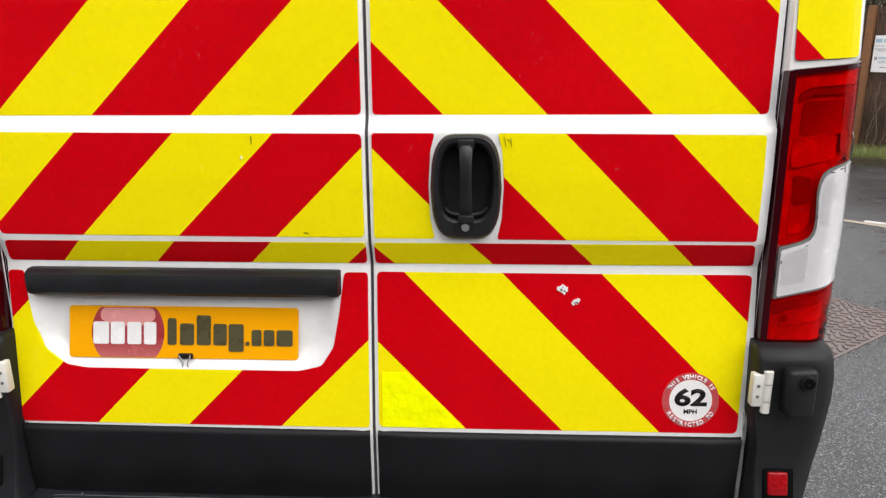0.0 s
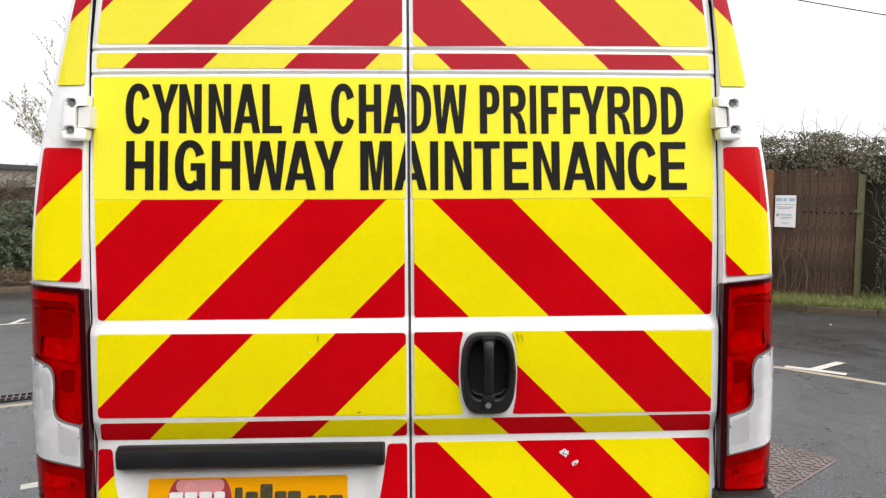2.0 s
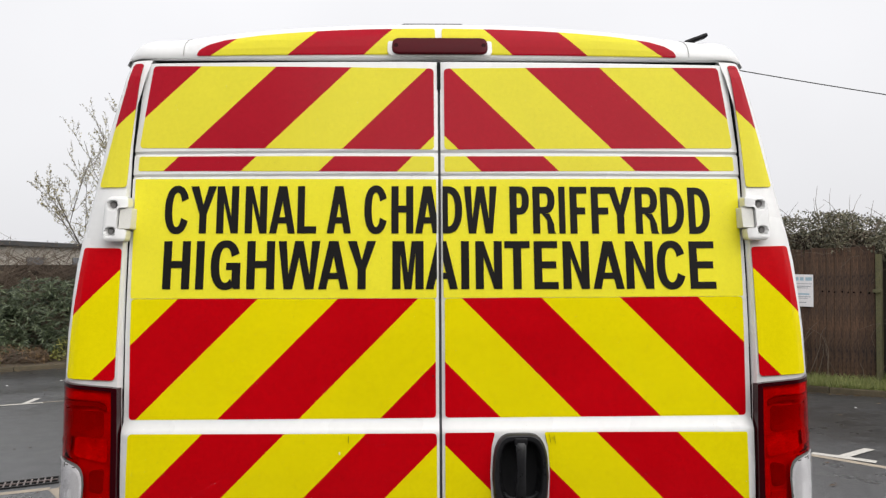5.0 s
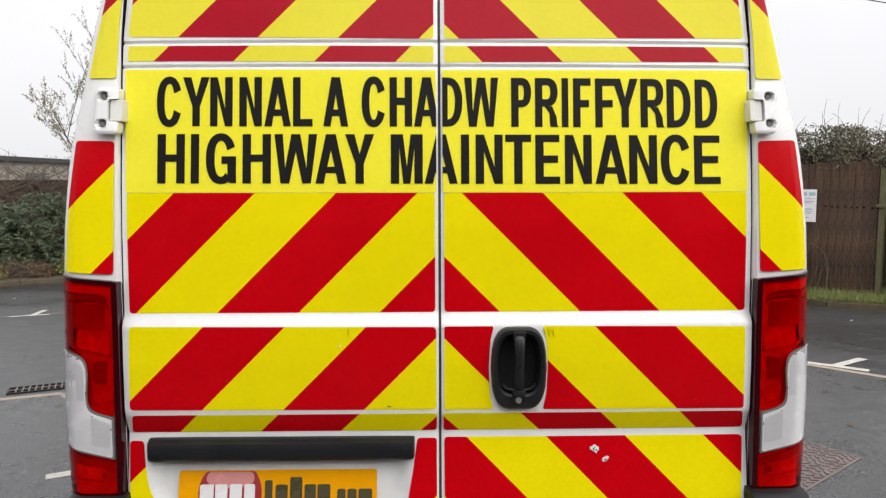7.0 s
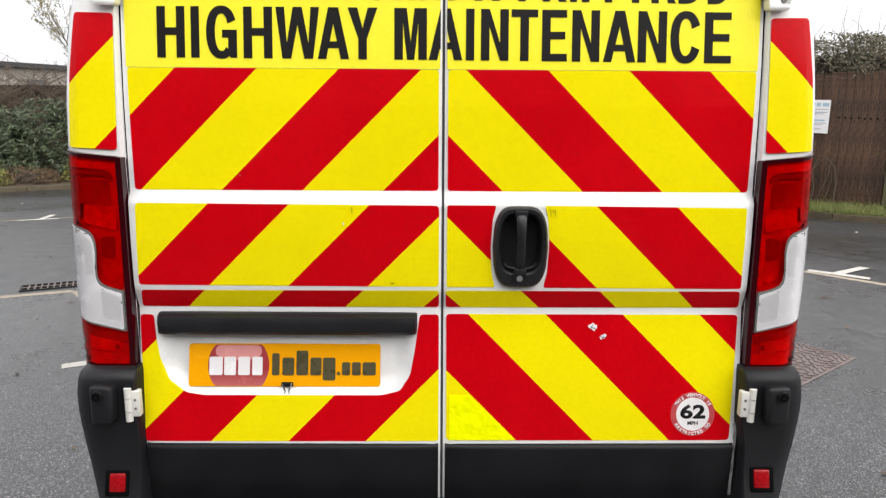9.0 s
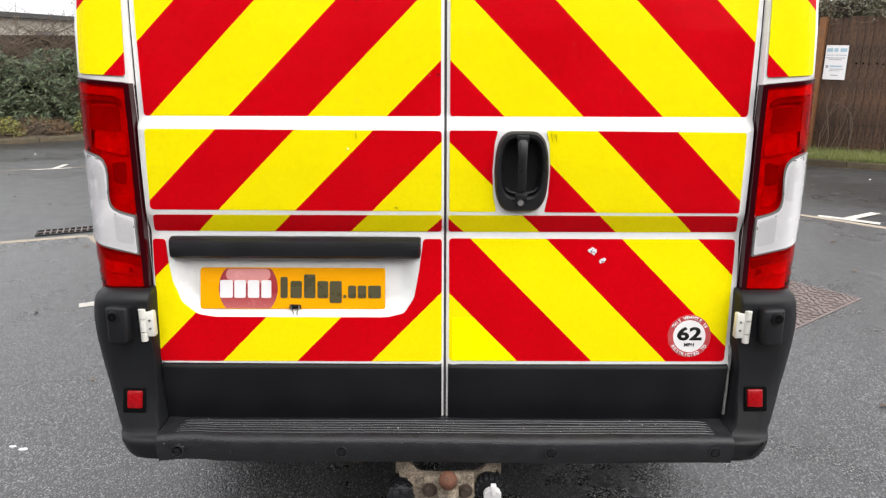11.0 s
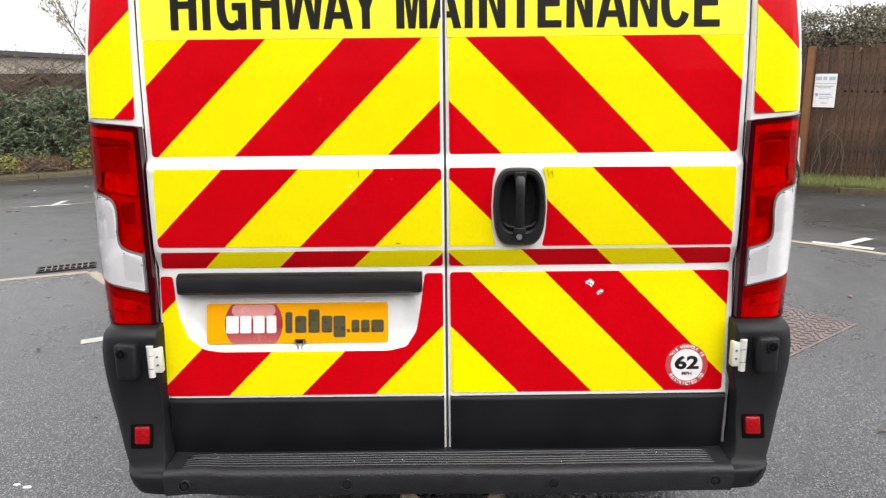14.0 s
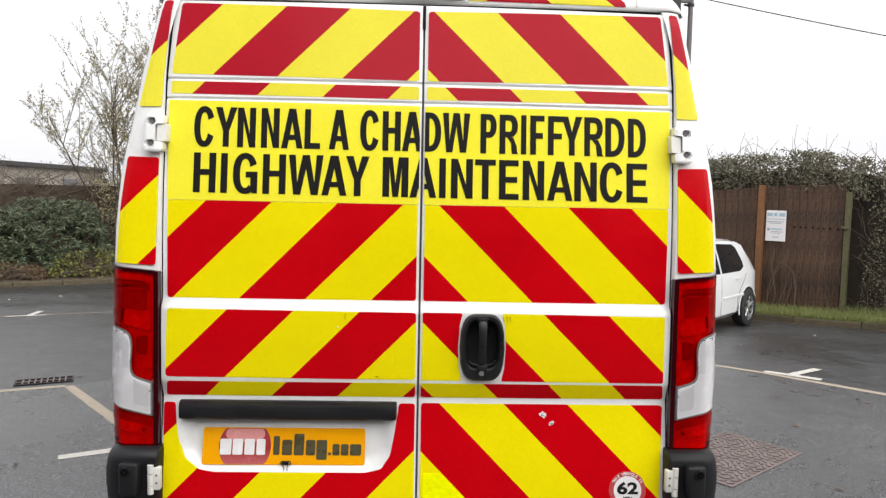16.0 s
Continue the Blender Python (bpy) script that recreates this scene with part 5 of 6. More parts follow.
# ---- tow bar ----
def tow_bar():
    def plate(poly, y0, y1, bevel, m=None):
        """A cut steel plate: a polygon in x and z between two depths."""
        bm = bmesh.new()
        ring = rpoly(poly, bevel * 2, 4)
        front = [bm.verts.new((x, y0, z)) for x, z in ring]
        f = bm.faces.new(front)
        g = bmesh.ops.extrude_face_region(bm, geom=[f])
        for v in [v for v in g["geom"] if isinstance(v, bmesh.types.BMVert)]:
            v.co.y = y1
        es = [e2 for e2 in bm.edges if all(abs(v.co.y - y0) < 1e-6 for v in e2.verts)]
        bmesh.ops.bevel(bm, geom=es, offset=bevel * .4, segments=2, affect="EDGES", profile=0.5)
        return bm

    # U-shaped carrier: two arms joined by a cross bar
    bm = plate([(-.140, .470), (-.108, .470), (-.100, .430), (-.082, .392), (-.050, .384), (.085, .386), (.112, .404), (.132, .440), (.138, .470), (.165, .470), (.158, .420), (.138, .372), (.100, .330), (-.085, .300), (-.110, .330), (-.132, .390)], -.080, -.064, .006)
    t = part("tow_bar_frame", bm, TOWCREAM, van, "dirty cream steel tow bar bracket", smooth=True)
    for x0, x1 in ((-.140, -.122), (.146, .163)):
        bm = bmesh.new()
        box(bm, (x0, -.066, .375), (x1, .16, .470), .004)
        part("side_arm", bm, TOWCREAM, t, smooth=True)
    part("lower_plate", plate([(-.105, .378), (-.055, .388), (-.050, .290), (-.108, .290)], -.092, -.080, .006), TOWCREAM, t, "pale cream painted socket plate", smooth=True)
    part("coupling_plate", plate([(-.060, .392), (.070, .404), (.084, .398), (.086, .326), (.060, .316), (-.058, .318)], -.112, -.090, .008), TOWCREAM, t, smooth=True)
    bm = bmesh.new()
    rod(bm, (.010, -.142, .300), (.010, -.142, .372), .028, .021, seg=24)
    rod(bm, (.010, -.142, .365), (.010, -.142, .392), .015, seg=20)
    box(bm, (-.020, -.142, .295), (.040, -.108, .372), .008)
    part("ball_neck", bm, TOWCREAM, t, smooth=True)
    bm = bmesh.new()
    box(bm, (.000, -.1690, .322), (.020, -.160, .342), .001, seg=1)
    part("data_label", bm, PRINTWHITE, t, "worn white data label")
    bm = bmesh.new()
    bmesh.ops.create_uvsphere(bm, u_segments=28, v_segments=18, radius=.0262, matrix=Matrix.Translation((.010, -.142, .404)))
    part("tow_ball", bm, RUST, t, "rusty brown tow ball", smooth=True)
    for x, z in ((-.042, .356), (.058, .353)):
        bm = bmesh.new()
        rod(bm, (x, -.110, z), (x, -.117, z), .021, seg=24)
        part("washer", bm, BOLT, t, smooth=True)
        bm = bmesh.new()
        rod(bm, (x, -.117, z), (x, -.129, z), .0150, .0140, seg=6)
        part("bolt", bm, BOLT, t)
    for x, z, mat in ((-.123, .338, TRIM), (.125, .358, PLASTIC)):
        bm = bmesh.new()
        rod(bm, (x, -.05, z + .012), (x, -.112, z), .028, .031, seg=28)
        for k in range(3):
            rod(bm, (x, -.066 - k * .017, z + .009 - k * .003), (x, -.074 - k * .017, z + .008 - k * .003), .035, seg=28)
        sock = part("trailer_socket", bm, mat, t, "black trailer socket" if x < 0 else "dark grey trailer socket with white cap", smooth=True)
        if x < 0:
            bm = bmesh.new()
            rod(bm, (x, -.112, z), (x, -.124, z - .002), .0365, .033, seg=28)
            for a in range(10):
                q = 2 * math.pi * a / 10
                box(bm, (-.005, -.006, -.004), (.005, .002, .006), .001, m=pose(x + .034 * math.cos(q), -.117, z + .034 * math.sin(q), 0, 0, 0), seg=1)
            part("socket_cover", bm, UNDERSIDE, sock, smooth=True)
            bm = bmesh.new()
            box(bm, (x - .026, -.134, z + .004), (x - .004, -.122, z + .026), .004)
            box(bm, (x + .002, -.131, z + .010), (x + .020, -.122, z + .028), .004)
            part("cover_hinge", bm, UNDERSIDE, sock, smooth=True)
            bm = bmesh.new()
            grid(bm, [[(x + r * math.cos(q), y, z - .010 + r * math.sin(q)) for q in (2 * math.pi * i / 20 for i in range(20))] for r, y in ((.020, -.123), (.019, -.130), (.014, -.130), (.013, -.126), (.002, -.126))], close=True)
            part("cover_ring", bm, UNDERSIDE, sock, smooth=True)
        else:
            for a in range(8):
                q = math.pi * a / 7
                bm = bmesh.new()
                box(bm, (-.0045, -.020, -.003), (.0045, .004, .004), .001, m=pose(x + .0345 * math.cos(q), -.100, z + .0345 * math.sin(q), 0, math.degrees(-q) + 90, 0), seg=1)
                part("grip_rib", bm, UNDERSIDE, sock)
            bm = bmesh.new()
            rod(bm, (x + .010, -.112, z - .014), (x + .010, -.130, z - .017), .0260, .0245, seg=28)
            box(bm, (x + .004, -.140, z + .004), (x + .020, -.122, z + .026), .003)
            box(bm, (x + .006, -.139, z - .006), (x + .018, -.128, z + .006), .003)
            part("socket_cap", bm, PRINTWHITE, sock, "white plastic cap", smooth=True)


tow_bar()

# rusty brackets hanging under the step
for x, y in ((-.245, -.02), (.56, 0.0)):
    bm = bmesh.new()
    box(bm, (x - .022, y - .012, .395), (x + .022, y + .004, .470), .004)
    rod(bm, (x, y - .010, .405), (x, y + .030, .405), .016, seg=12)
    part("rusty_bracket", bm, RUST, van, smooth=True)

# small roof fittings
bm = bmesh.new()
box(bm, (-.125, .52, 2.485), (.10, .72, 2.568), .020)
part("roof_vent", bm, TRIM, van)
bm = bmesh.new()
rod(bm, (.79, .46, 2.42), (.812, .44, 2.484), .008, .010, seg=10)
box(bm, (-.042, -.012, -.006), (.036, .02, .007), .005, m=pose(.826, .44, 2.490, 0, -20, 0))
part("aerial", bm, TRIM, van)


# ---- things on the van ----
def number_plate():
    """Yellow show plate in the pocket, its print as plain shapes."""
    x0, x1, z0, z1 = -.688, -.168, .847, .958
    y0, y1 = door_y(-.43, z0), door_y(-.43, z1)
    t = thing("number_plate", "orange-yellow printed show plate held by a clip", "number plate")

    def at(x, z, lift):
        return (x, y0 + (y1 - y0) * (z - z0) / (z1 - z0) - lift, z)

    def piece(poly, lift, mat, name, label=""):
        bm = bmesh.new()
        bm.faces.new([bm.verts.new(at(x, z, lift)) for x, z in poly])
        bmesh.ops.triangulate(bm, faces=bm.faces[:])
        skirt(bm, .0008 if lift > .0045 else .004)
        return part(name, bm, mat, t, label)

    piece(rpoly([(x0, z0), (x1, z0), (x1, z1), (x0, z1)], .008), .004, PLATE, "plate")
    cx, cz, r = -.553, .9025, .083
    circ = [(cx + r * math.cos(a), cz + r * math.sin(a)) for a in (2 * math.pi * i / 60 for i in range(60))]
    piece([(x, min(max(z, z0 + .002), z1 - .002)) for x, z in circ], .0050, PRINTRED, "logo_disc", "printed red ball")
    piece(rpoly([(cx - .060, z1 - .003), (cx + .060, z1 - .003), (cx + .064, .930), (cx + .03, .916), (cx - .03, .916), (cx - .064, .930)], .012), .0056, PRINTPINK, "logo_highlight")
    bars = [(-.632, .877, .036, .048, PRINTWHITE), (-.592, .877, .032, .048, PRINTWHITE), (-.554, .877, .032, .048, PRINTWHITE), (-.516, .877, .028, .048, PRINTWHITE),
            (-.462, .877, .020, .057, PRINTGREY), (-.434, .877, .032, .046, PRINTGREY), (-.396, .877, .032, .064, PRINTGREY), (-.358, .877, .030, .046, PRINTGREY), (-.324, .864, .034, .059, PRINTGREY),
            (-.286, .877, .009, .009, PRINTGREY), (-.272, .877, .022, .034, PRINTGREY), (-.245, .877, .024, .034, PRINTGREY), (-.216, .877, .036, .034, PRINTGREY)]
    for x, z, w, h, mat in bars:
        piece(rpoly([(x, z), (x + w, z), (x + w, z + h), (x, z + h)], .005, 3), .0062, mat, "print_bar")
    c = thing("binder_clip", "small black and steel binder clip on the plate", "clip")
    bm = bmesh.new()
    p = at(-.420, z0, 0)
    box(bm, (p[0] - .016, p[1] - .011, p[2] + .001), (p[0] + .016, p[1] - .002, p[2] + .013), .002, seg=1)
    part("clip_body", bm, INK, c)
    bm = bmesh.new()
    loop = [(-.013, .012), (-.0045, -.010), (-.0085, -.022), (-.0060, -.029), (.0, -.031), (.0060, -.029), (.0085, -.022), (.0045, -.010), (.013, .012)]
    for (a, b), (a2, b2) in zip(loop, loop[1:]):
        rod(bm, (p[0] + a, p[1] - .013, p[2] + b), (p[0] + a2, p[1] - .013, p[2] + b2), .0019, seg=6)
    part("clip_wire", bm, STEEL, c)


number_plate()


def droplets():
    """Rain beads on the doors."""
    rnd = random.Random(11)
    verts, faces = [], []
    for _ in range(4200):
        s = rnd.choice((1, -1))
        x, z = s * rnd.uniform(.02, .79), rnd.choice((rnd.uniform(1.39, 2.0), rnd.uniform(1.14, 2.3), rnd.uniform(1.14, 1.68)))
        r = rnd.uniform(.0003, .00065) * (1.5 if rnd.random() < .05 else 1)
        y = door_y(x, z) - .0014
        if .12 < x < .29 and 1.12 < z < 1.35:
            continue
        k = len(verts)
        verts.append((x, y - r * .8, z - r * .2))
        for i in range(6):
            a = math.pi * i / 3
            verts.append((x + r * math.cos(a), y, z + r * 1.15 * math.sin(a)))
        faces += [(k, k + 1 + i, k + 1 + (i + 1) % 6) for i in range(6)]
    for _ in range(140):
        x = rnd.uniform(-.78, .78)
        if rnd.random() < .6:
            z = rnd.uniform(.455, .52)
            y = float(np.interp(z, (.455, .468, .490, .511, .522), (-.121, -.129, -.134, -.135, -.131)))
        else:
            z, y = rnd.uniform(.53, .685), -.0125
        r = rnd.uniform(.0005, .0011)
        k = len(verts)
        verts.append((x, y - r * .8, z))
        for i in range(6):
            a = math.pi * i / 3
            verts.append((x + r * math.cos(a), y, z + r * math.sin(a)))
        faces += [(k, k + 1 + i, k + 1 + (i + 1) % 6) for i in range(6)]
    for _ in range(40):
        x, y = rnd.uniform(-.74, .74), rnd.uniform(-.112, -.035)
        r = rnd.uniform(.0010, .0022)
        k = len(verts)
        verts.append((x, y, .5345 + r * .45))
        for i in range(8):
            a = math.pi * i / 4
            verts.append((x + r * rnd.uniform(.8, 1.5) * math.cos(a), y + r * math.sin(a), .5335))
        faces += [(k, k + 1 + i, k + 1 + (i + 1) % 8) for i in range(8)]
    me = bpy.data.meshes.new("rain_drops")
    me.from_pydata(verts, [], faces)
    m = material("water_bead", (0.95, 0.95, 0.95), 0.08, coat=0.5, vary=0.2)
    m.node_tree.nodes["Principled BSDF"].inputs["Transmission Weight"].default_value = 0.80
    m.node_tree.nodes["Principled BSDF"].inputs["IOR"].default_value = 1.33
    me.materials.append(m)
    ob = new("rain_drops", me)
    tagged(ob, "small beads of rain on the van doors", "water", kind="stuff")


droplets()


# ---- fence, sign and planting to the right ----


def fence_point(s):
    """Along the fence: s is 0 at the orange post and grows towards the mossy one."""
    return Vector((6.045 + .66 * s, 10.25 - .75 * s))


def fence():
    t = thing("fence", "dark brown closeboard timber fence with vertical boards", "fence")
    rnd = random.Random(3)
    d = Vector((.66, -.75)).normalized()
    ang = math.degrees(math.atan2(d.y, d.x))
    step = .118
    meshes = []
    for k in range(5):
        bm = bmesh.new()
        box(bm, (0, 0, 0), (step - .0015, .018, 1), .003, seg=1)
        for v in bm.verts:
            v.co.y += .003 * (v.co.x / step)
        me = bpy.data.meshes.new("plank")
        bm.to_mesh(me)
        bm.free()
        me.materials.append(WOOD)
        meshes.append(me)
    n = int(6.1 / step)
    for i in range(n):
        s = -4.7 + i * step
        p = fence_point(s)
        g = ground_z(p.y) + .05
        top = float(np.interp(s, [-4.7, -1.0, 0, 1.2], [1.62, 1.86, 1.955, 2.0])) + rnd.uniform(-.012, .012)
        ob = new("plank", meshes[i % 5])
        ob.parent = t
        ob.matrix_basis = pose(p.x, p.y, g, rnd.uniform(-.5, .5), rnd.uniform(-.3, .3), ang) @ Matrix.Diagonal((1, 1, top - g, 1))
    for s, mat, w, lab, off in ((0.0, POSTWOOD, .10, "newer orange-brown timber post", -.10), (1.38, MOSSWOOD, .075, "green mossy timber post", -.06), (-1.9, WOOD, .10, "", -.08), (-3.8, WOOD, .10, "", -.08)):
        p = fence_point(s)
        g = ground_z(p.y)
        bm = bmesh.new()
        top = float(np.interp(s, [-4.7, -1.0, 0, 1.2], [1.62, 1.86, 1.965, 1.86]))
        box(bm, (-w / 2, off, 0), (w / 2, off + .10, top - g + .01), .006, seg=1)
        ob = part("post", bm, mat, t, lab)
        ob.matrix_basis = pose(p.x, p.y, g, 0, 0, ang)
    # dark nail heads where the rail runs behind the boards
    rail = bmesh.new()
    for i in range(9):
        s = .56 + i * .095 + rnd.uniform(-.02, .02)
        p = fence_point(s)
        rod(rail, (p.x - .012, p.y - .012, 1.27 + rnd.uniform(-.015, .015)), (p.x + .004, p.y + .004, 1.27), .012, seg=8)
    tagged(part("nail_heads", rail, PIT, t), kind="stuff")
    bm = bmesh.new()
    p = fence_point(1.38)
    box(bm, (-.06, -.12, 0), (.06, -.05, .05), .006, seg=1)
    ob = part("post_bracket", bm, MOSSWOOD, t)
    ob.matrix_basis = pose(p.x, p.y, 1.28, 0, 0, ang)
    return ang


fence_turn = fence()


def sign():
    """White printed notice on the fence; its print cannot be read."""
    p = fence_point(.06)
    t = thing("notice_board", "white printed notice fixed to the fence", "sign", (p.x, p.y, 1.045), fence_turn)
    bm = bmesh.new()
    box(bm, (0.02, -.028, -.03), (.36, -.020, .50), .004, seg=1)
    part("board", bm, PRINTWHITE, t)
    blue, grey = material("notice_blue_print", (.35, .50, .58), .5), material("notice_grey_print", (.30, .31, .33), .5)
    rnd = random.Random(8)
    for x0, x1, z0, z1, m in ((.04, .13, .40, .455, blue), (.15, .21, .40, .455, blue), (.24, .34, .40, .455, blue), (.04, .34, .345, .353, grey), (.04, .32, .300, .312, grey), (.08, .28, .275, .285, grey), (.05, .09, .15, .195, grey), (.11, .30, .165, .190, blue), (.11, .32, .13, .140, grey), (.11, .27, .105, .113, grey), (.14, .25, .035, .047, grey)):
        bm = bmesh.new()
        box(bm, (x0, -.0300, z0), (x1, -.0285, z1))
        part("print_bar", bm, m, t)


sign()


def leaves(name, mat, parent, count, place, size, rnd, aspect=.42, droop=.35, whorl=1):
    """Many separate pointed leaves; place() gives a point. whorl: so many grow from one tip, drooping round it."""
    verts, faces = [], []
    for i in range(count):
        if whorl == 1 or i % whorl == 0:
            p = Vector(place())
            turn, axis_up = rnd.uniform(0, 6.3), Vector((rnd.gauss(0, .45), rnd.gauss(0, .45) - .35, 1)).normalized()
        L = size * rnd.uniform(.6, 1.3)
        a = Vector((rnd.gauss(0, 1), rnd.gauss(0, 1), rnd.gauss(0, 1) - droop)).normalized()
        if whorl > 1:
            q = turn + 6.283 * (i % whorl) / whorl
            u = axis_up.orthogonal().normalized()
            a = (u * math.cos(q) + axis_up.cross(u) * math.sin(q) + axis_up * rnd.uniform(-.35, .35) + Vector((0, 0, -droop))).normalized()
        b = a.cross(Vector((rnd.gauss(0, 1), rnd.gauss(0, 1), rnd.gauss(0, 1)))).normalized() * L * aspect / 2
        n = a.cross(b).normalized() * L * .06
        k = len(verts)
        verts += [tuple(p), tuple(p + a * L * .45 + b + n), tuple(p + a * L), tuple(p + a * L * .45 - b + n)]
        faces += [(k, k + 1, k + 2), (k, k + 2, k + 3)]
    me = bpy.data.meshes.new(name)
    me.from_pydata(verts, [], faces)
    me.materials.append(mat)
    ob = new(name, me)
    ob.parent = parent
    return ob


def tube(verts, faces, pts, r0, r1, seg=5):
    """Adds a tapering tube through points."""
    k0 = len(verts)
    n = len(pts)
    for i, p in enumerate(pts):
        d = (pts[min(i + 1, n - 1)] - pts[max(i - 1, 0)]).normalized()
        u = d.orthogonal().normalized()
        w = d.cross(u)
        r = r0 + (r1 - r0) * i / (n - 1)
        for j in range(seg):
            a = 2 * math.pi * j / seg
            verts.append(tuple(p + (u * math.cos(a) + w * math.sin(a)) * r))
    for i in range(n - 1):
        for j in range(seg):
            a, b = k0 + i * seg + j, k0 + i * seg + (j + 1) % seg
            faces.append((a, b, b + seg, a + seg))


def from_lists(name, verts, faces, mat, parent=None):
    me = bpy.data.meshes.new(name)
    me.from_pydata(verts, [], faces)
    me.materials.append(mat)
    ob = new(name, me)
    ob.parent = parent
    return ob


def bramble():
    """Thicket on and behind the fence, spilling round its end."""
    rnd = random.Random(21)
    t = thing("bramble_hedge", "tangled dark bramble and ivy thicket over the fence", "hedge")
    d = Vector((.66, -.75)).normalized()
    back = Vector((.75, .66)).normalized()

    def top(s):
        return 2.50 + .18 * noise.noise((s * .9, 1.2, 0)) + .12 * noise.noise((s * 2.7, 4.2, 0)) - .10 * max(0, s - 1.5)

    def over():
        while True:
            s, b = rnd.uniform(-6.5, 4.5), rnd.uniform(-.10, 1.5)
            base = 1.75 if s < 1.6 else -.2
            z = base + (top(s) - base) * rnd.random() ** .75
            if s > 1.6:
                b += .10 - .35 * min(1, s - 1.6)
            if b < .08 and s < 1.55 and z < 1.90:
                continue
            if noise.noise((s * 3.2, b * 3.2, z * 3.2)) < -.12:
                continue
            p = fence_point(0) + d * s + back * b
            return (p.x, p.y, z)

    leaves("foliage", LEAF_BRAMBLE, t, 64000, over, .046, rnd, .6)
    bm = bmesh.new()
    rows = []
    for i in range(70):
        s = -6.5 + i * .16
        b = .75 if s < 1.55 else .75 - .35 * min(1, s - 1.55)
        p = fence_point(0) + d * s + back * b
        q = p + back * .9
        h = top(s) - .28
        rows.append([(p.x, p.y, -.6)] + [((p + back * .12 * noise.noise((s * 3, k * 1.3, 2))).x, (p + back * .12 * noise.noise((s * 3, k * 1.3, 2))).y, -.6 + (h + .6) * k / 7) for k in range(1, 8)] + [(q.x, q.y, h), (q.x, q.y, -.6)])
    grid(bm, rows)
    part("dead_stem_mass", bm, WALLBROWN, t, smooth=True)
    verts, faces = [], []
    for _ in range(900):
        s = rnd.uniform(-6, 4.5)
        b = rnd.uniform(0, 1.2)
        p = fence_point(0) + d * s + back * b
        z = rnd.uniform(1.7, top(s) - .1) if s < 1.6 else rnd.uniform(-.1, top(s) - .2)
        pts = [Vector((p.x, p.y, z))]
        v = Vector((rnd.gauss(0, .5), rnd.gauss(0, .5), rnd.uniform(.1, 1)))
        for i in range(5):
            v += Vector((rnd.gauss(0, .3), rnd.gauss(0, .3), rnd.gauss(-.12, .25)))
            pts.append(pts[-1] + v.normalized() * rnd.uniform(.05, .12))
        tube(verts, faces, pts, .006, .002, 4)
    for s, h in ((-1.2, .28), (-.3, .35), (.35, .22), (.9, .30), (-2.0, .25), (1.6, .3), (.55, .42)):
        p = fence_point(0) + d * s + back * .3
        pts = [Vector((p.x, p.y, top(s) - .15))]
        for i in range(5):
            pts.append(pts[-1] + Vector((rnd.gauss(0, .03), rnd.gauss(0, .03), (h + .15) / 5)))
        tube(verts, faces, pts, .005, .0015, 4)
    # arching sprays that break the outline
    for _ in range(70):
        s = rnd.uniform(-5.5, 4.2)
        p = fence_point(0) + d * s + back * rnd.uniform(.1, .9)
        pts = [Vector((p.x, p.y, top(s) - .2))]
        v = Vector((rnd.gauss(0, .5), rnd.gauss(0, .3), 1)).normalized()
        for i in range(8):
            v = (v + Vector((rnd.gauss(0, .12), rnd.gauss(0, .08), -.10))).normalized()
            pts.append(pts[-1] + v * rnd.uniform(.05, .10))
        tube(verts, faces, pts, .006, .002, 4)
    # dead stems against the boards
    for s0 in (.25, .38, .52, .75, 1.62, 1.75, 1.9):
        p = fence_point(s0) - back * .06
        pts = [Vector((p.x, p.y, ground_z(p.y) + .08))]
        for i in range(7):
            pts.append(pts[-1] + Vector((rnd.gauss(0, .035), rnd.gauss(0, .03), .115)))
        tube(verts, faces, pts, .005, .002, 4)
    tagged(from_lists("stem", verts, faces, TWIG, t), kind="stuff")
    verts, faces = [], []
    for _ in range(230):
        s = rnd.uniform(1.6, 4.3) if rnd.random() < .75 else rnd.uniform(-3, 1.3)
        p = fence_point(0) + d * s - back * (.12 if s > 1.6 else -.1)
        z = rnd.uniform(-.2, 1.4) if s > 1.6 else rnd.uniform(1.85, 2.2)
        pts = [Vector((p.x, p.y, z))]
        v = Vector((rnd.gauss(0, .6), rnd.gauss(0, .4), rnd.uniform(.2, 1.2)))
        for i in range(7):
            v = v * .8 + Vector((rnd.gauss(0, .25), rnd.gauss(-.03, .15), rnd.gauss(-.12, .22)))
            pts.append(pts[-1] + v.normalized() * rnd.uniform(.06, .15))
        tube(verts, faces, pts, .0035, .0015, 4)
    # pale dry weeds curling against the boards
    for s0, h in ((.12, .75), (.20, 1.0), (.26, .85), (.31, 1.05), (.36, .9), (.44, .6), (.62, .95), (.66, .7), (1.15, .35)):
        p = fence_point(s0) - back * .07
        pts = [Vector((p.x, p.y, ground_z(p.y) + .08))]
        v = Vector((rnd.gauss(0, .10), rnd.gauss(0, .08), 1))
        for i in range(12):
            v = (v + Vector((d.x, d.y, 0)) * rnd.gauss(0, .22) + Vector((0, 0, -.22 if i > 8 else .06))).normalized()
            pts.append(pts[-1] + v * h / 11)
        tube(verts, faces, pts, .007, .003, 4)
    tagged(from_lists("dead_stem", verts, faces, DEADSTEM, t), kind="stuff")


bramble()


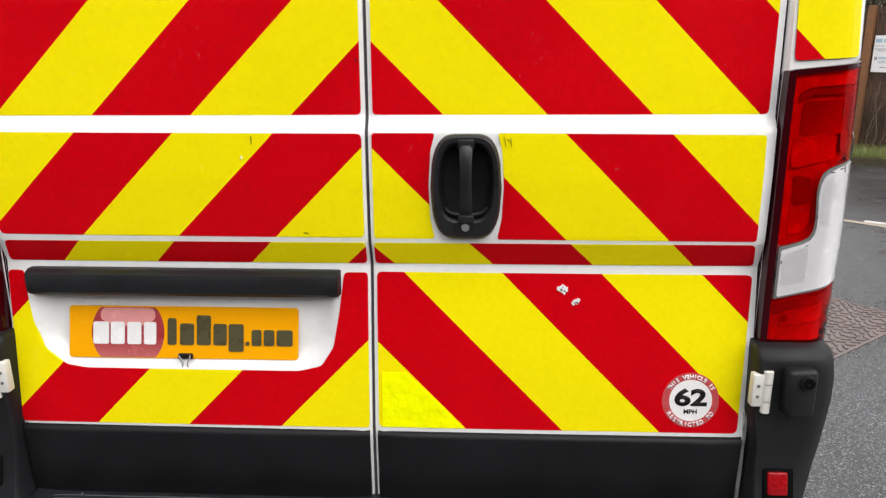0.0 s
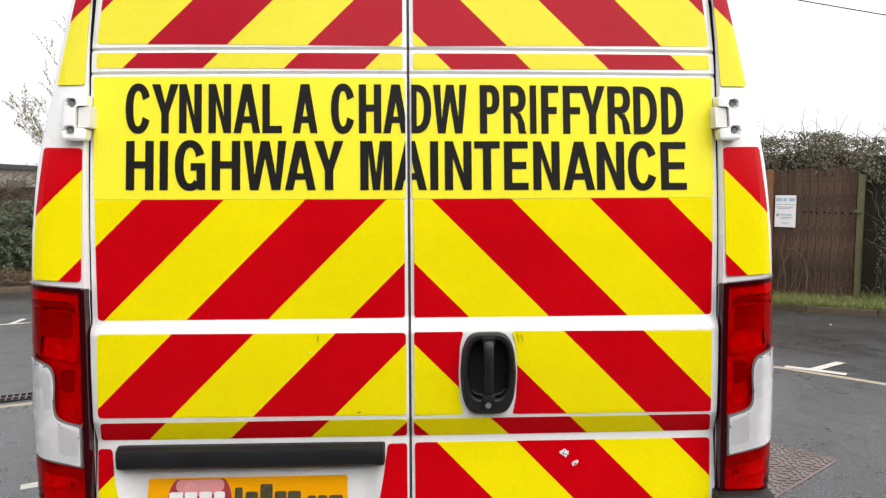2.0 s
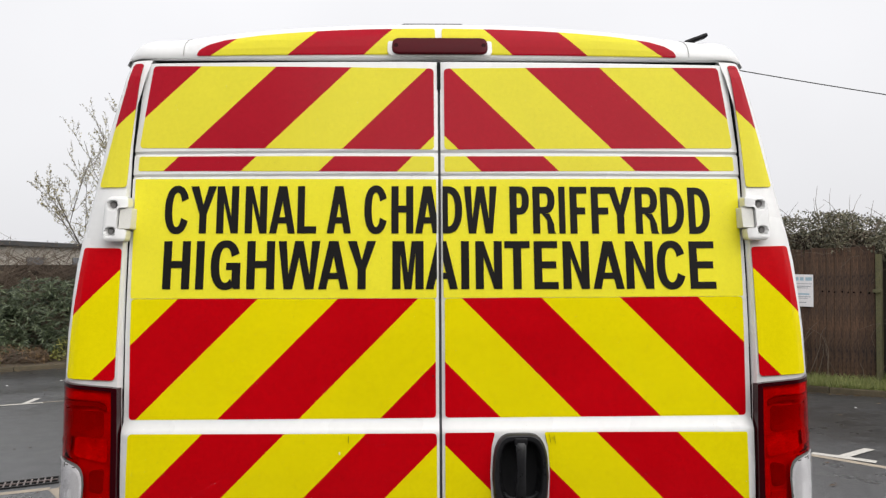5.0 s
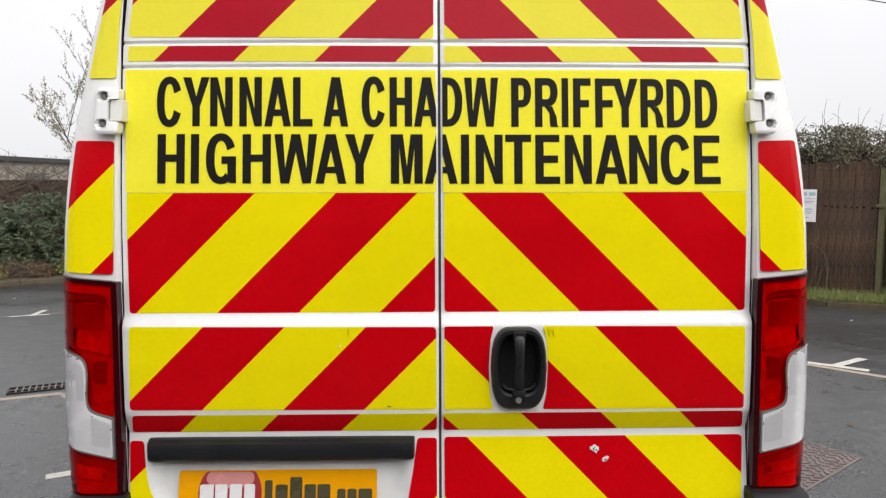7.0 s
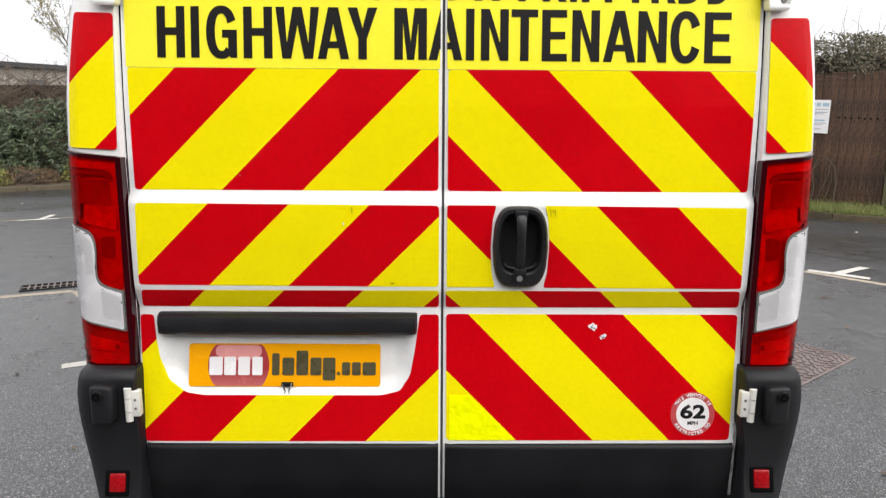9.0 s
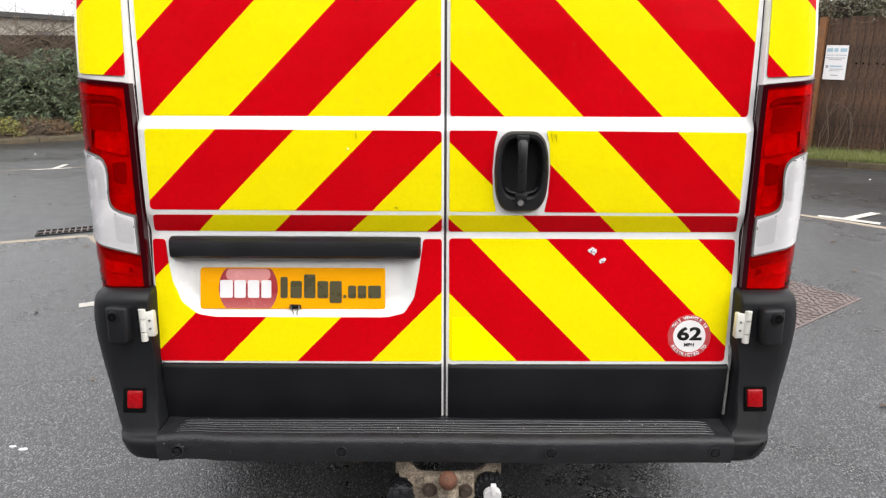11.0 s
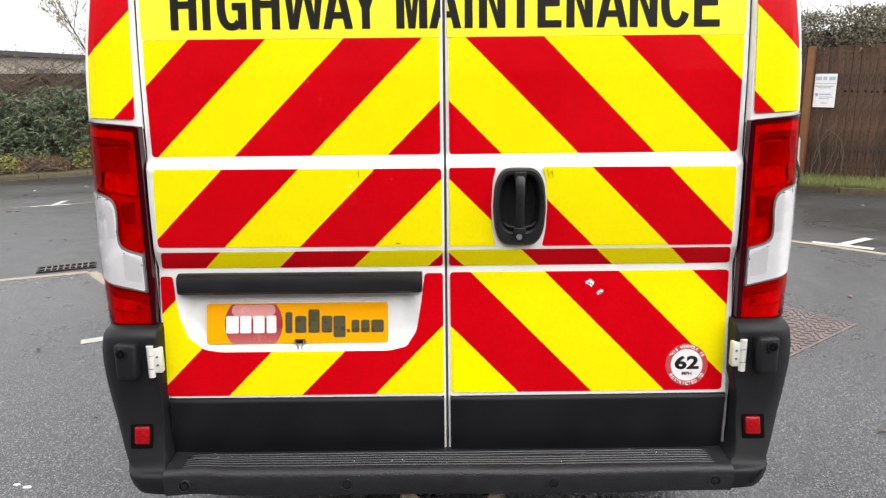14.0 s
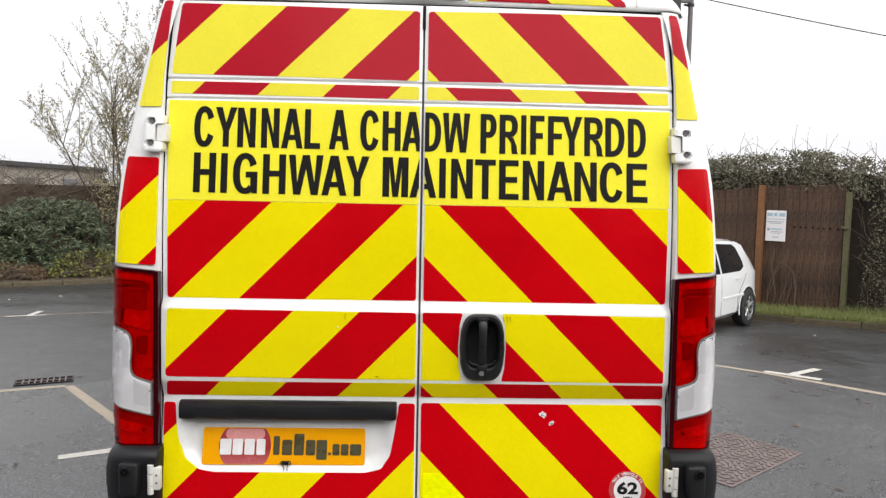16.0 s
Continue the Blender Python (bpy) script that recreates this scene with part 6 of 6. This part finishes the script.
def grass(name, a, b, depth, count, label, mat=GRASS, height=.10):
    """Blades along a verge."""
    rnd = random.Random(name)
    a, b = Vector((*a, 0)), Vector((*b, 0))
    d = b - a
    s = Vector((-d.y, d.x, 0)).normalized()
    verts, faces = [], []
    for _ in range(count):
        k = rnd.random()
        w = .03 + depth * rnd.random() ** 1.3
        p = a + d * k + s * w
        z = ground_z((a + d * k).y) + .085
        h = height * rnd.uniform(.4, 1.8) * (.6 + .6 * min(1, w / depth))
        u = Vector((rnd.gauss(0, 1), rnd.gauss(0, 1), 0)).normalized() * .006
        lean = Vector((rnd.gauss(0, .4), rnd.gauss(0, .4), 0)) * h
        i = len(verts)
        verts += [(p.x - u.x, p.y - u.y, z), (p.x + u.x, p.y + u.y, z), (p.x + lean.x, p.y + lean.y, z + h)]
        faces.append((i, i + 1, i + 2))
    tagged(from_lists(name, verts, faces, mat), label, "grass", kind="stuff")


grass("verge_grass", (4.2, 10.98), (8.6, 6.70), .95, 34000, "rough green grass along the foot of the fence")


# ---- white hatchback ----
def hatchback():
    """Small five-door car. Local x is across, y forward, z up; the rear axle is at the origin."""
    t = thing("hatchback_car", "white five-door hatchback car parked by the fence", "car", (0, 0, 0))
    L = [(-.66, .40, .60, .64, .50, .42), (-.63, .34, .68, .80, .60, .48), (-.58, .28, .77, .94, .70, .54), (-.50, .24, .81, 1.06, .75, .57), (-.38, .21, .83, 1.17, .78, .59), (-.20, .19, .84, 1.27, .80, .60), (.10, .18, .84, 1.33, .81, .62), (.6, .18, .84, 1.36, .815, .63), (1.2, .18, .84, 1.37, .82, .63), (1.7, .18, .84, 1.32, .82, .61), (2.15, .18, .84, 1.16, .82, .60), (2.5, .19, .86, .96, .81, .62), (2.9, .20, .78, .86, .80, .62), (3.2, .24, .66, .74, .74, .56), (3.34, .34, .52, .58, .60, .44)]
    bm = bmesh.new()
    rows = []
    for y, z0, zb, zr, w, wr in L:
        pts = [(w * .86, z0), (w * .98, z0 + .08), (w, (z0 + zb) / 2), (w * .985, zb), (wr + (w - wr) * .42, zb + (zr - zb) * .55), (wr, zr - .04), (wr * .8, zr - .008), (0, zr)]
        rows.append([(x, y, z) for x, z in pts] + [(-x, y, z) for x, z in pts[-2::-1]])
    grid(bm, rows)
    for y in (L[0][0], L[-1][0]):
        bm.faces.new([v for v in bm.verts if abs(v.co.y - y) < 1e-6])
    grid(bm, [[(x, y, z0) for x in (-w * .86, w * .86)] for y, z0, zb, zr, w, wr in L])
    body = part("body", bm, CARWHITE, t, smooth=True)

    def side_pane(pts, name, mat, lift, sgn):
        bm = bmesh.new()
        out = []
        for y, k in pts:
            zb, zr, w, wr = (float(np.interp(y, [r[0] for r in L], [r[c] for r in L])) for c in (2, 3, 4, 5))
            x = w * .985 + (wr - w * .985) * (k * 1.06 if k < .55 else .58 + (k - .55) * .93)
            out.append((sgn * (x + lift), y, zb + (zr - zb) * k))
        bm.faces.new([bm.verts.new(p) for p in out])
        bmesh.ops.triangulate(bm, faces=bm.faces[:])
        return part(name, bm, mat, t)

    for sgn in (1, -1):
        side_pane([(.12, .16), (.10, .34), (.22, .74), (.34, .84), (.95, .86), (1.0, .06), (.30, .06)], "rear_door_window", GLASS, .006, sgn)
        side_pane([(1.06, .06), (1.02, .86), (1.55, .84), (2.05, .10)], "front_door_window", GLASS, .006, sgn)
        bm = bmesh.new()
        box(bm, (sgn * .815 - .012, -.05, .49), (sgn * .815 + .012, .95, .525), .006)
        part("door_moulding", bm, CARWHITE, t)
        bm = bmesh.new()
        box(bm, (sgn * .815 - .014, .34, .755), (sgn * .815 + .014, .50, .780), .008)
        part("door_handle", bm, CARWHITE, t)
        verts, faces = [], []
        for line in ([(.08, .83), (.15, .72), (.30, .60), (.40, .46), (.42, .26)], [(1.03, .83), (1.02, .60), (1.03, .26)]):
            tube(verts, faces, [Vector((sgn * float(np.interp(z, (.26, .52, .84), (.815, .8205, .806))), y, z)) for y, z in line], .0022, .0022, 4)
        from_lists("door_gap", verts, faces, SHUT, t)
        for y0 in (0, 2.47):
            bm = bmesh.new()
            n = 26
            grid(bm, [[(sgn * (.822 + dx), y0 + r * math.cos(a), .29 + r * math.sin(a)) for a in (math.pi * (i / n * 1.16 - .08) for i in range(n + 1))] for r, dx in ((.315, .0), (.335, .006), (.352, -.002))])
            part("wheel_arch_lip", bm, CARWHITE, t, smooth=True)
            bm = bmesh.new()
            bm.faces.new([bm.verts.new((sgn * .824, y0 + .318 * math.cos(a), .29 + .318 * math.sin(a))) for a in (math.pi * (i / 30 * 1.2 - .10) for i in range(31))])
            part("arch_shadow", bm, UNDER, t)
            w = new("wheel")
            w.parent = t
            wheel(w, sgn * .765, y0, .288, .185, ALLOY, sgn)
        bm = bmesh.new()
        box(bm, (sgn * .60 - .06, -.625, .66), (sgn * .60 + .06, -.52, .86), .03)
        part("tail_light", bm, REFLECT, t)
    bm = bmesh.new()
    grid(bm, [[(-.46, -.42, 1.15), (.46, -.42, 1.15)], [(-.52, -.60, .92), (.52, -.60, .92)]])
    part("rear_window", bm, GLASS, t)
    # stand it with the nose towards the van
    d = Vector((-.70, -.71))
    ang = math.degrees(math.atan2(d.y, d.x)) - 90
    side = Vector((-d.y, d.x))
    p = Vector((5.11, 8.69))
    c = Matrix.Rotation(radians(ang), 4, "Z") @ Vector((-.80, 0, 0))
    best = Matrix.Rotation(radians(ang), 4, "Z") @ Vector((.80, 0, 0))
    near = c if c.y < best.y else best
    o = p - Vector((near.x, near.y))
    t.matrix_basis = pose(o.x, o.y, ground_z(p.y) + .0, 0, 0, ang)


hatchback()

# ---- left: shrubs, wall, tree, building ----
LD = Vector((KL[1][0] - KL[0][0], KL[1][1] - KL[0][1])).normalized()
LS = Vector((-LD.y, LD.x))
L0 = Vector(KL[0])


def hedge_left():
    rnd = random.Random(31)

    def bush(name, label, s0, s1, b0, b1, height, count, mat, size, aspect, low=0.0, group=""):
        t = thing(name, label, "shrub", group=group)

        def place():
            while True:
                s, b, h = rnd.uniform(s0, s1), rnd.uniform(b0, b1), rnd.random() ** .8
                u, w = (2 * (s - s0) / (s1 - s0) - 1), (2 * (b - b0) / (b1 - b0) - 1)
                lim = height * max(0, 1 - abs(u) ** 3) ** .5 * max(0, 1 - abs(w) ** 4) ** .5 * (1 + .25 * noise.noise((s * 1.5, b * 1.5, 7)))
                z = low + h * lim
                if z < low + .03 or noise.noise((s * 2.6, b * 2.6, z * 2.6)) < -.20:
                    continue
                p = L0 + LD * s + LS * b
                return (p.x, p.y, ground_z(13) + .1 + z)

        leaves("foliage", mat, t, count, place, size, rnd, aspect, whorl=8 if "evergreen" in name else 1)
        verts, faces = [], []
        for _ in range(int((260 if name == 'climber' else 75) * (s1 - s0))):
            q = place()
            p = L0 + LD * rnd.uniform(s0, s1) + LS * ((b0 + b1) / 2)
            a, b = Vector((p.x, p.y, ground_z(13) + .05)), Vector(q)
            m = (a + b) / 2 + Vector((rnd.gauss(0, .12), rnd.gauss(0, .12), .1))
            tube(verts, faces, [a, m, b, b + (b - m).normalized() * .15], .009, .002, 4)
        tagged(from_lists("stem", verts, faces, TWIG, t), kind="stuff")

    bush("evergreen_shrub", "large grey-green evergreen shrub with long narrow leaves", 3.0, 7.0, .7, 2.6, 2.05, 19000, LEAF_BLUE, .13, .22)
    bush("evergreen_shrub", "grey-green evergreen shrub with long narrow leaves", 6.2, 8.9, .6, 2.4, 1.85, 18000, LEAF_BLUE, .13, .22)
    bush("mixed_shrub", "brown and green twiggy shrub against the wall", 8.2, 11.5, .8, 2.4, 2.0, 12000, LEAF_BRAMBLE, .06, .45)
    bush("mixed_shrub", "brown and green twiggy shrub against the wall", 11.0, 15.5, .8, 2.4, 1.9, 12000, LEAF_BRAMBLE, .06, .45)
    bush("climber", "bare brown climber hanging over the wall", 2.0, 12.5, 2.3, 3.2, 2.75, 3200, LEAF_BRAMBLE, .05, .5)
    bush("low_shrub", "low yellow-green plant at the kerb", 5.0, 6.5, .25, .95, .42, 1700, LEAF_LOW, .06, .4)
    bush("low_shrub", "low yellow-green plant at the kerb", 7.4, 9.3, .30, 1.1, .62, 2600, LEAF_LOW, .06, .4)
    bush("low_shrub", "low dry straw-coloured plant at the kerb", 6.3, 7.4, .25, .8, .40, 1300, LEAF_DEAD, .07, .25)


hedge_left()

# dark wall behind the shrubs
bm = bmesh.new()
box(bm, (-1, 0, -.2), (17, .2, 2.22))
w = tagged(part("wall_left", bm, WALLBROWN), "dark brown timber wall behind the shrubs", "wall", kind="structure")
w.matrix_basis = pose(L0.x + LS.x * 2.9, L0.y + LS.y * 2.9, ground_z(13), 0, 0, math.degrees(math.atan2(LD.y, LD.x)))


def spring_tree():
    """Slender many-stemmed tree with bare twigs and small pale buds."""
    rnd = random.Random(77)
    t = thing("tree", "slender many-stemmed tree with bare twigs and pale buds", "tree", (-7.25, 17.0, ground_z(17)))
    verts, faces, tw_v, tw_f, buds = [], [], [], [], []

    def grow(p, v, length, r, depth):
        pts = [p]
        n = 6
        for i in range(n):
            v = (v + Vector((rnd.gauss(0, .07), rnd.gauss(0, .07), .05 if depth < 2 else .03))).normalized()
            pts.append(pts[-1] + v * length / n)
        if depth == 0:
            tube(verts, faces, pts, r, r * .35, 6)
        else:
            tube(tw_v, tw_f, pts, r, max(.0030, r * .35), 4)
        if depth >= 1:
            for i in range(int(length / (.046 if depth > 1 else .08))):
                k = rnd.uniform(.15, 1) * n
                a = pts[min(n - 1, int(k))].lerp(pts[min(n, int(k) + 1)], k % 1)
                buds.append(a + Vector((rnd.gauss(0, .02), rnd.gauss(0, .02), rnd.gauss(0, .02))))
        if depth < 3:
            for i in range((12, 6, 3)[depth]):
                k = rnd.uniform(.14 if depth == 0 else .15, .97)
                a = pts[int(k * n)]
                side = Vector((rnd.gauss(0, 1), rnd.gauss(0, 1), 0)).normalized()
                nv = (v * rnd.uniform(.7, 1.1) + side * rnd.uniform(.35, .75)).normalized()
                grow(a, nv, length * rnd.uniform(.30, .5), r * .36, depth + 1)

    for i in range(8):
        a = 2 * math.pi * i / 8 + rnd.uniform(-.3, .3)
        lean = rnd.uniform(.08, .62)
        grow(Vector((.15 * math.cos(a), .15 * math.sin(a), 0)), Vector((math.cos(a) * lean, math.sin(a) * lean, 1)).normalized(), rnd.uniform(4.5, 5.6) * (1 - .30 * lean), rnd.uniform(.030, .046), 0)
    from_lists("trunk", verts, faces, BARK, t)
    from_lists("branch", tw_v, tw_f, BARK, t)
    it = iter(buds * 2)
    leaves("crown", LEAF_BUD, t, 2 * len(buds), lambda: next(it), .046, rnd, .55)


spring_tree()


def building():
    """Low flat-roofed block seen over the wall."""
    t = thing("flat_roofed_building", "low flat-roofed rendered building behind the wall", "building")
    bm = bmesh.new()
    box(bm, (-26, 17, -.5), (-16.7, 37.2, 2.45))
    part("wall", bm, RENDERWALL, t)
    bm = bmesh.new()
    box(bm, (-26.2, 16.8, 2.45), (-16.45, 37.4, 2.66), .02, seg=1)
    part("roof_edge", bm, ROOFFELT, t)
    for y in (21.0, 25.0, 29.0, 33.0):
        bm = bmesh.new()
        box(bm, (-16.72, y, 1.2), (-16.66, y + 1.4, 2.0))
        part("window", bm, GLASS, t)


building()


def pole_and_cable():
    t = thing("telegraph_pole", "weathered grey telegraph pole with fittings near the top", "utility pole", (11.9, 30, ground_z(30)))
    bm = bmesh.new()
    rod(bm, (0, 0, 0), (0, 0, 11.2), .15, .10, seg=14)
    part("pole", bm, POLE, t, smooth=True)
    for z in (7.6, 10.6):
        bm = bmesh.new()
        rod(bm, (0, 0, z), (0, 0, z + .12), .15, seg=14)
        box(bm, (-.30, -.05, z + .02), (0, .05, z + .10), .01)
        part("collar", bm, CABLE, t, smooth=True)
    bm = bmesh.new()
    box(bm, (-1.0, -.08, 10.75), (.1, .08, 10.95), .02)
    rod(bm, (-.75, 0, 10.9), (-.75, 0, 7.0), .05, seg=8)
    part("bracket_arm", bm, POLE, t, smooth=True)
    bm = bmesh.new()
    box(bm, (-.95, -.25, 10.3), (-.50, .25, 10.9), .06)
    part("transformer", bm, CABLE, t, smooth=True)
    c = thing("overhead_cable", "thin black overhead cable sagging from the pole", "cable")
    verts, faces = [], []
    a, b = Vector((11.9, 30, ground_z(30) + 11.05)), Vector((46.0, 30, 6.3))
    pts = [a.lerp(b, i / 24) - Vector((0, 0, 1.3 * 4 * (i / 24) * (1 - i / 24) * .35)) for i in range(25)]
    tube(verts, faces, pts, .022, .022, 6)
    from_lists("wire", verts, faces, CABLE, c)


pole_and_cable()


def litter():
    """Fallen leaves and pale chips on the tarmac."""
    rnd = random.Random(41)
    verts, faces = [], []
    for _ in range(1500):
        k = rnd.random()
        if rnd.random() < .86:
            run = KL if rnd.random() < .5 else KR
            p = Vector(run[0]).lerp(Vector(run[1]), k)
            d = (Vector(run[1]) - Vector(run[0])).normalized()
            run_side = rnd.gauss(.05, .16)
            p += Vector((d.y, -d.x)) * run_side
        else:
            run_side = None
            p = Vector((rnd.uniform(-9, 9), rnd.uniform(1, 12)))
        z = ground_z(p.y) + .006
        if run_side is not None and run_side < 0:
            z += .10
        r, a = rnd.uniform(.015, .04), rnd.uniform(0, 6.3)
        i = len(verts)
        u, w = Vector((math.cos(a), math.sin(a))) * r, Vector((-math.sin(a), math.cos(a))) * r * .5
        verts += [(p.x - u.x, p.y - u.y, z), (p.x + w.x, p.y + w.y, z + .008), (p.x + u.x, p.y + u.y, z + .004), (p.x - w.x, p.y - w.y, z + .006)]
        faces.append((i, i + 1, i + 2, i + 3))
    tagged(from_lists("fallen_leaves", verts, faces, LEAF_DEAD), "scattered dead leaves on the tarmac", "litter", kind="stuff")
    for x, y, r in ((-1.735, .693, .018), (-1.682, .672, .022), (-.920, .533, .011), (-6.9, 12.1, .03), (5.6, 7.6, .02), (-7.4, 11.2, .025), (4.7, 9.3, .035)):
        bm = bmesh.new()
        bmesh.ops.create_icosphere(bm, subdivisions=1, radius=r, matrix=Matrix.Translation((x, y, ground_z(y) + r * .12)) @ Matrix.Diagonal((1, .6, .2, 1)))
        tagged(part("pale_chip", bm, PRINTWHITE), "small pale chip lying on the tarmac", "litter")


litter()
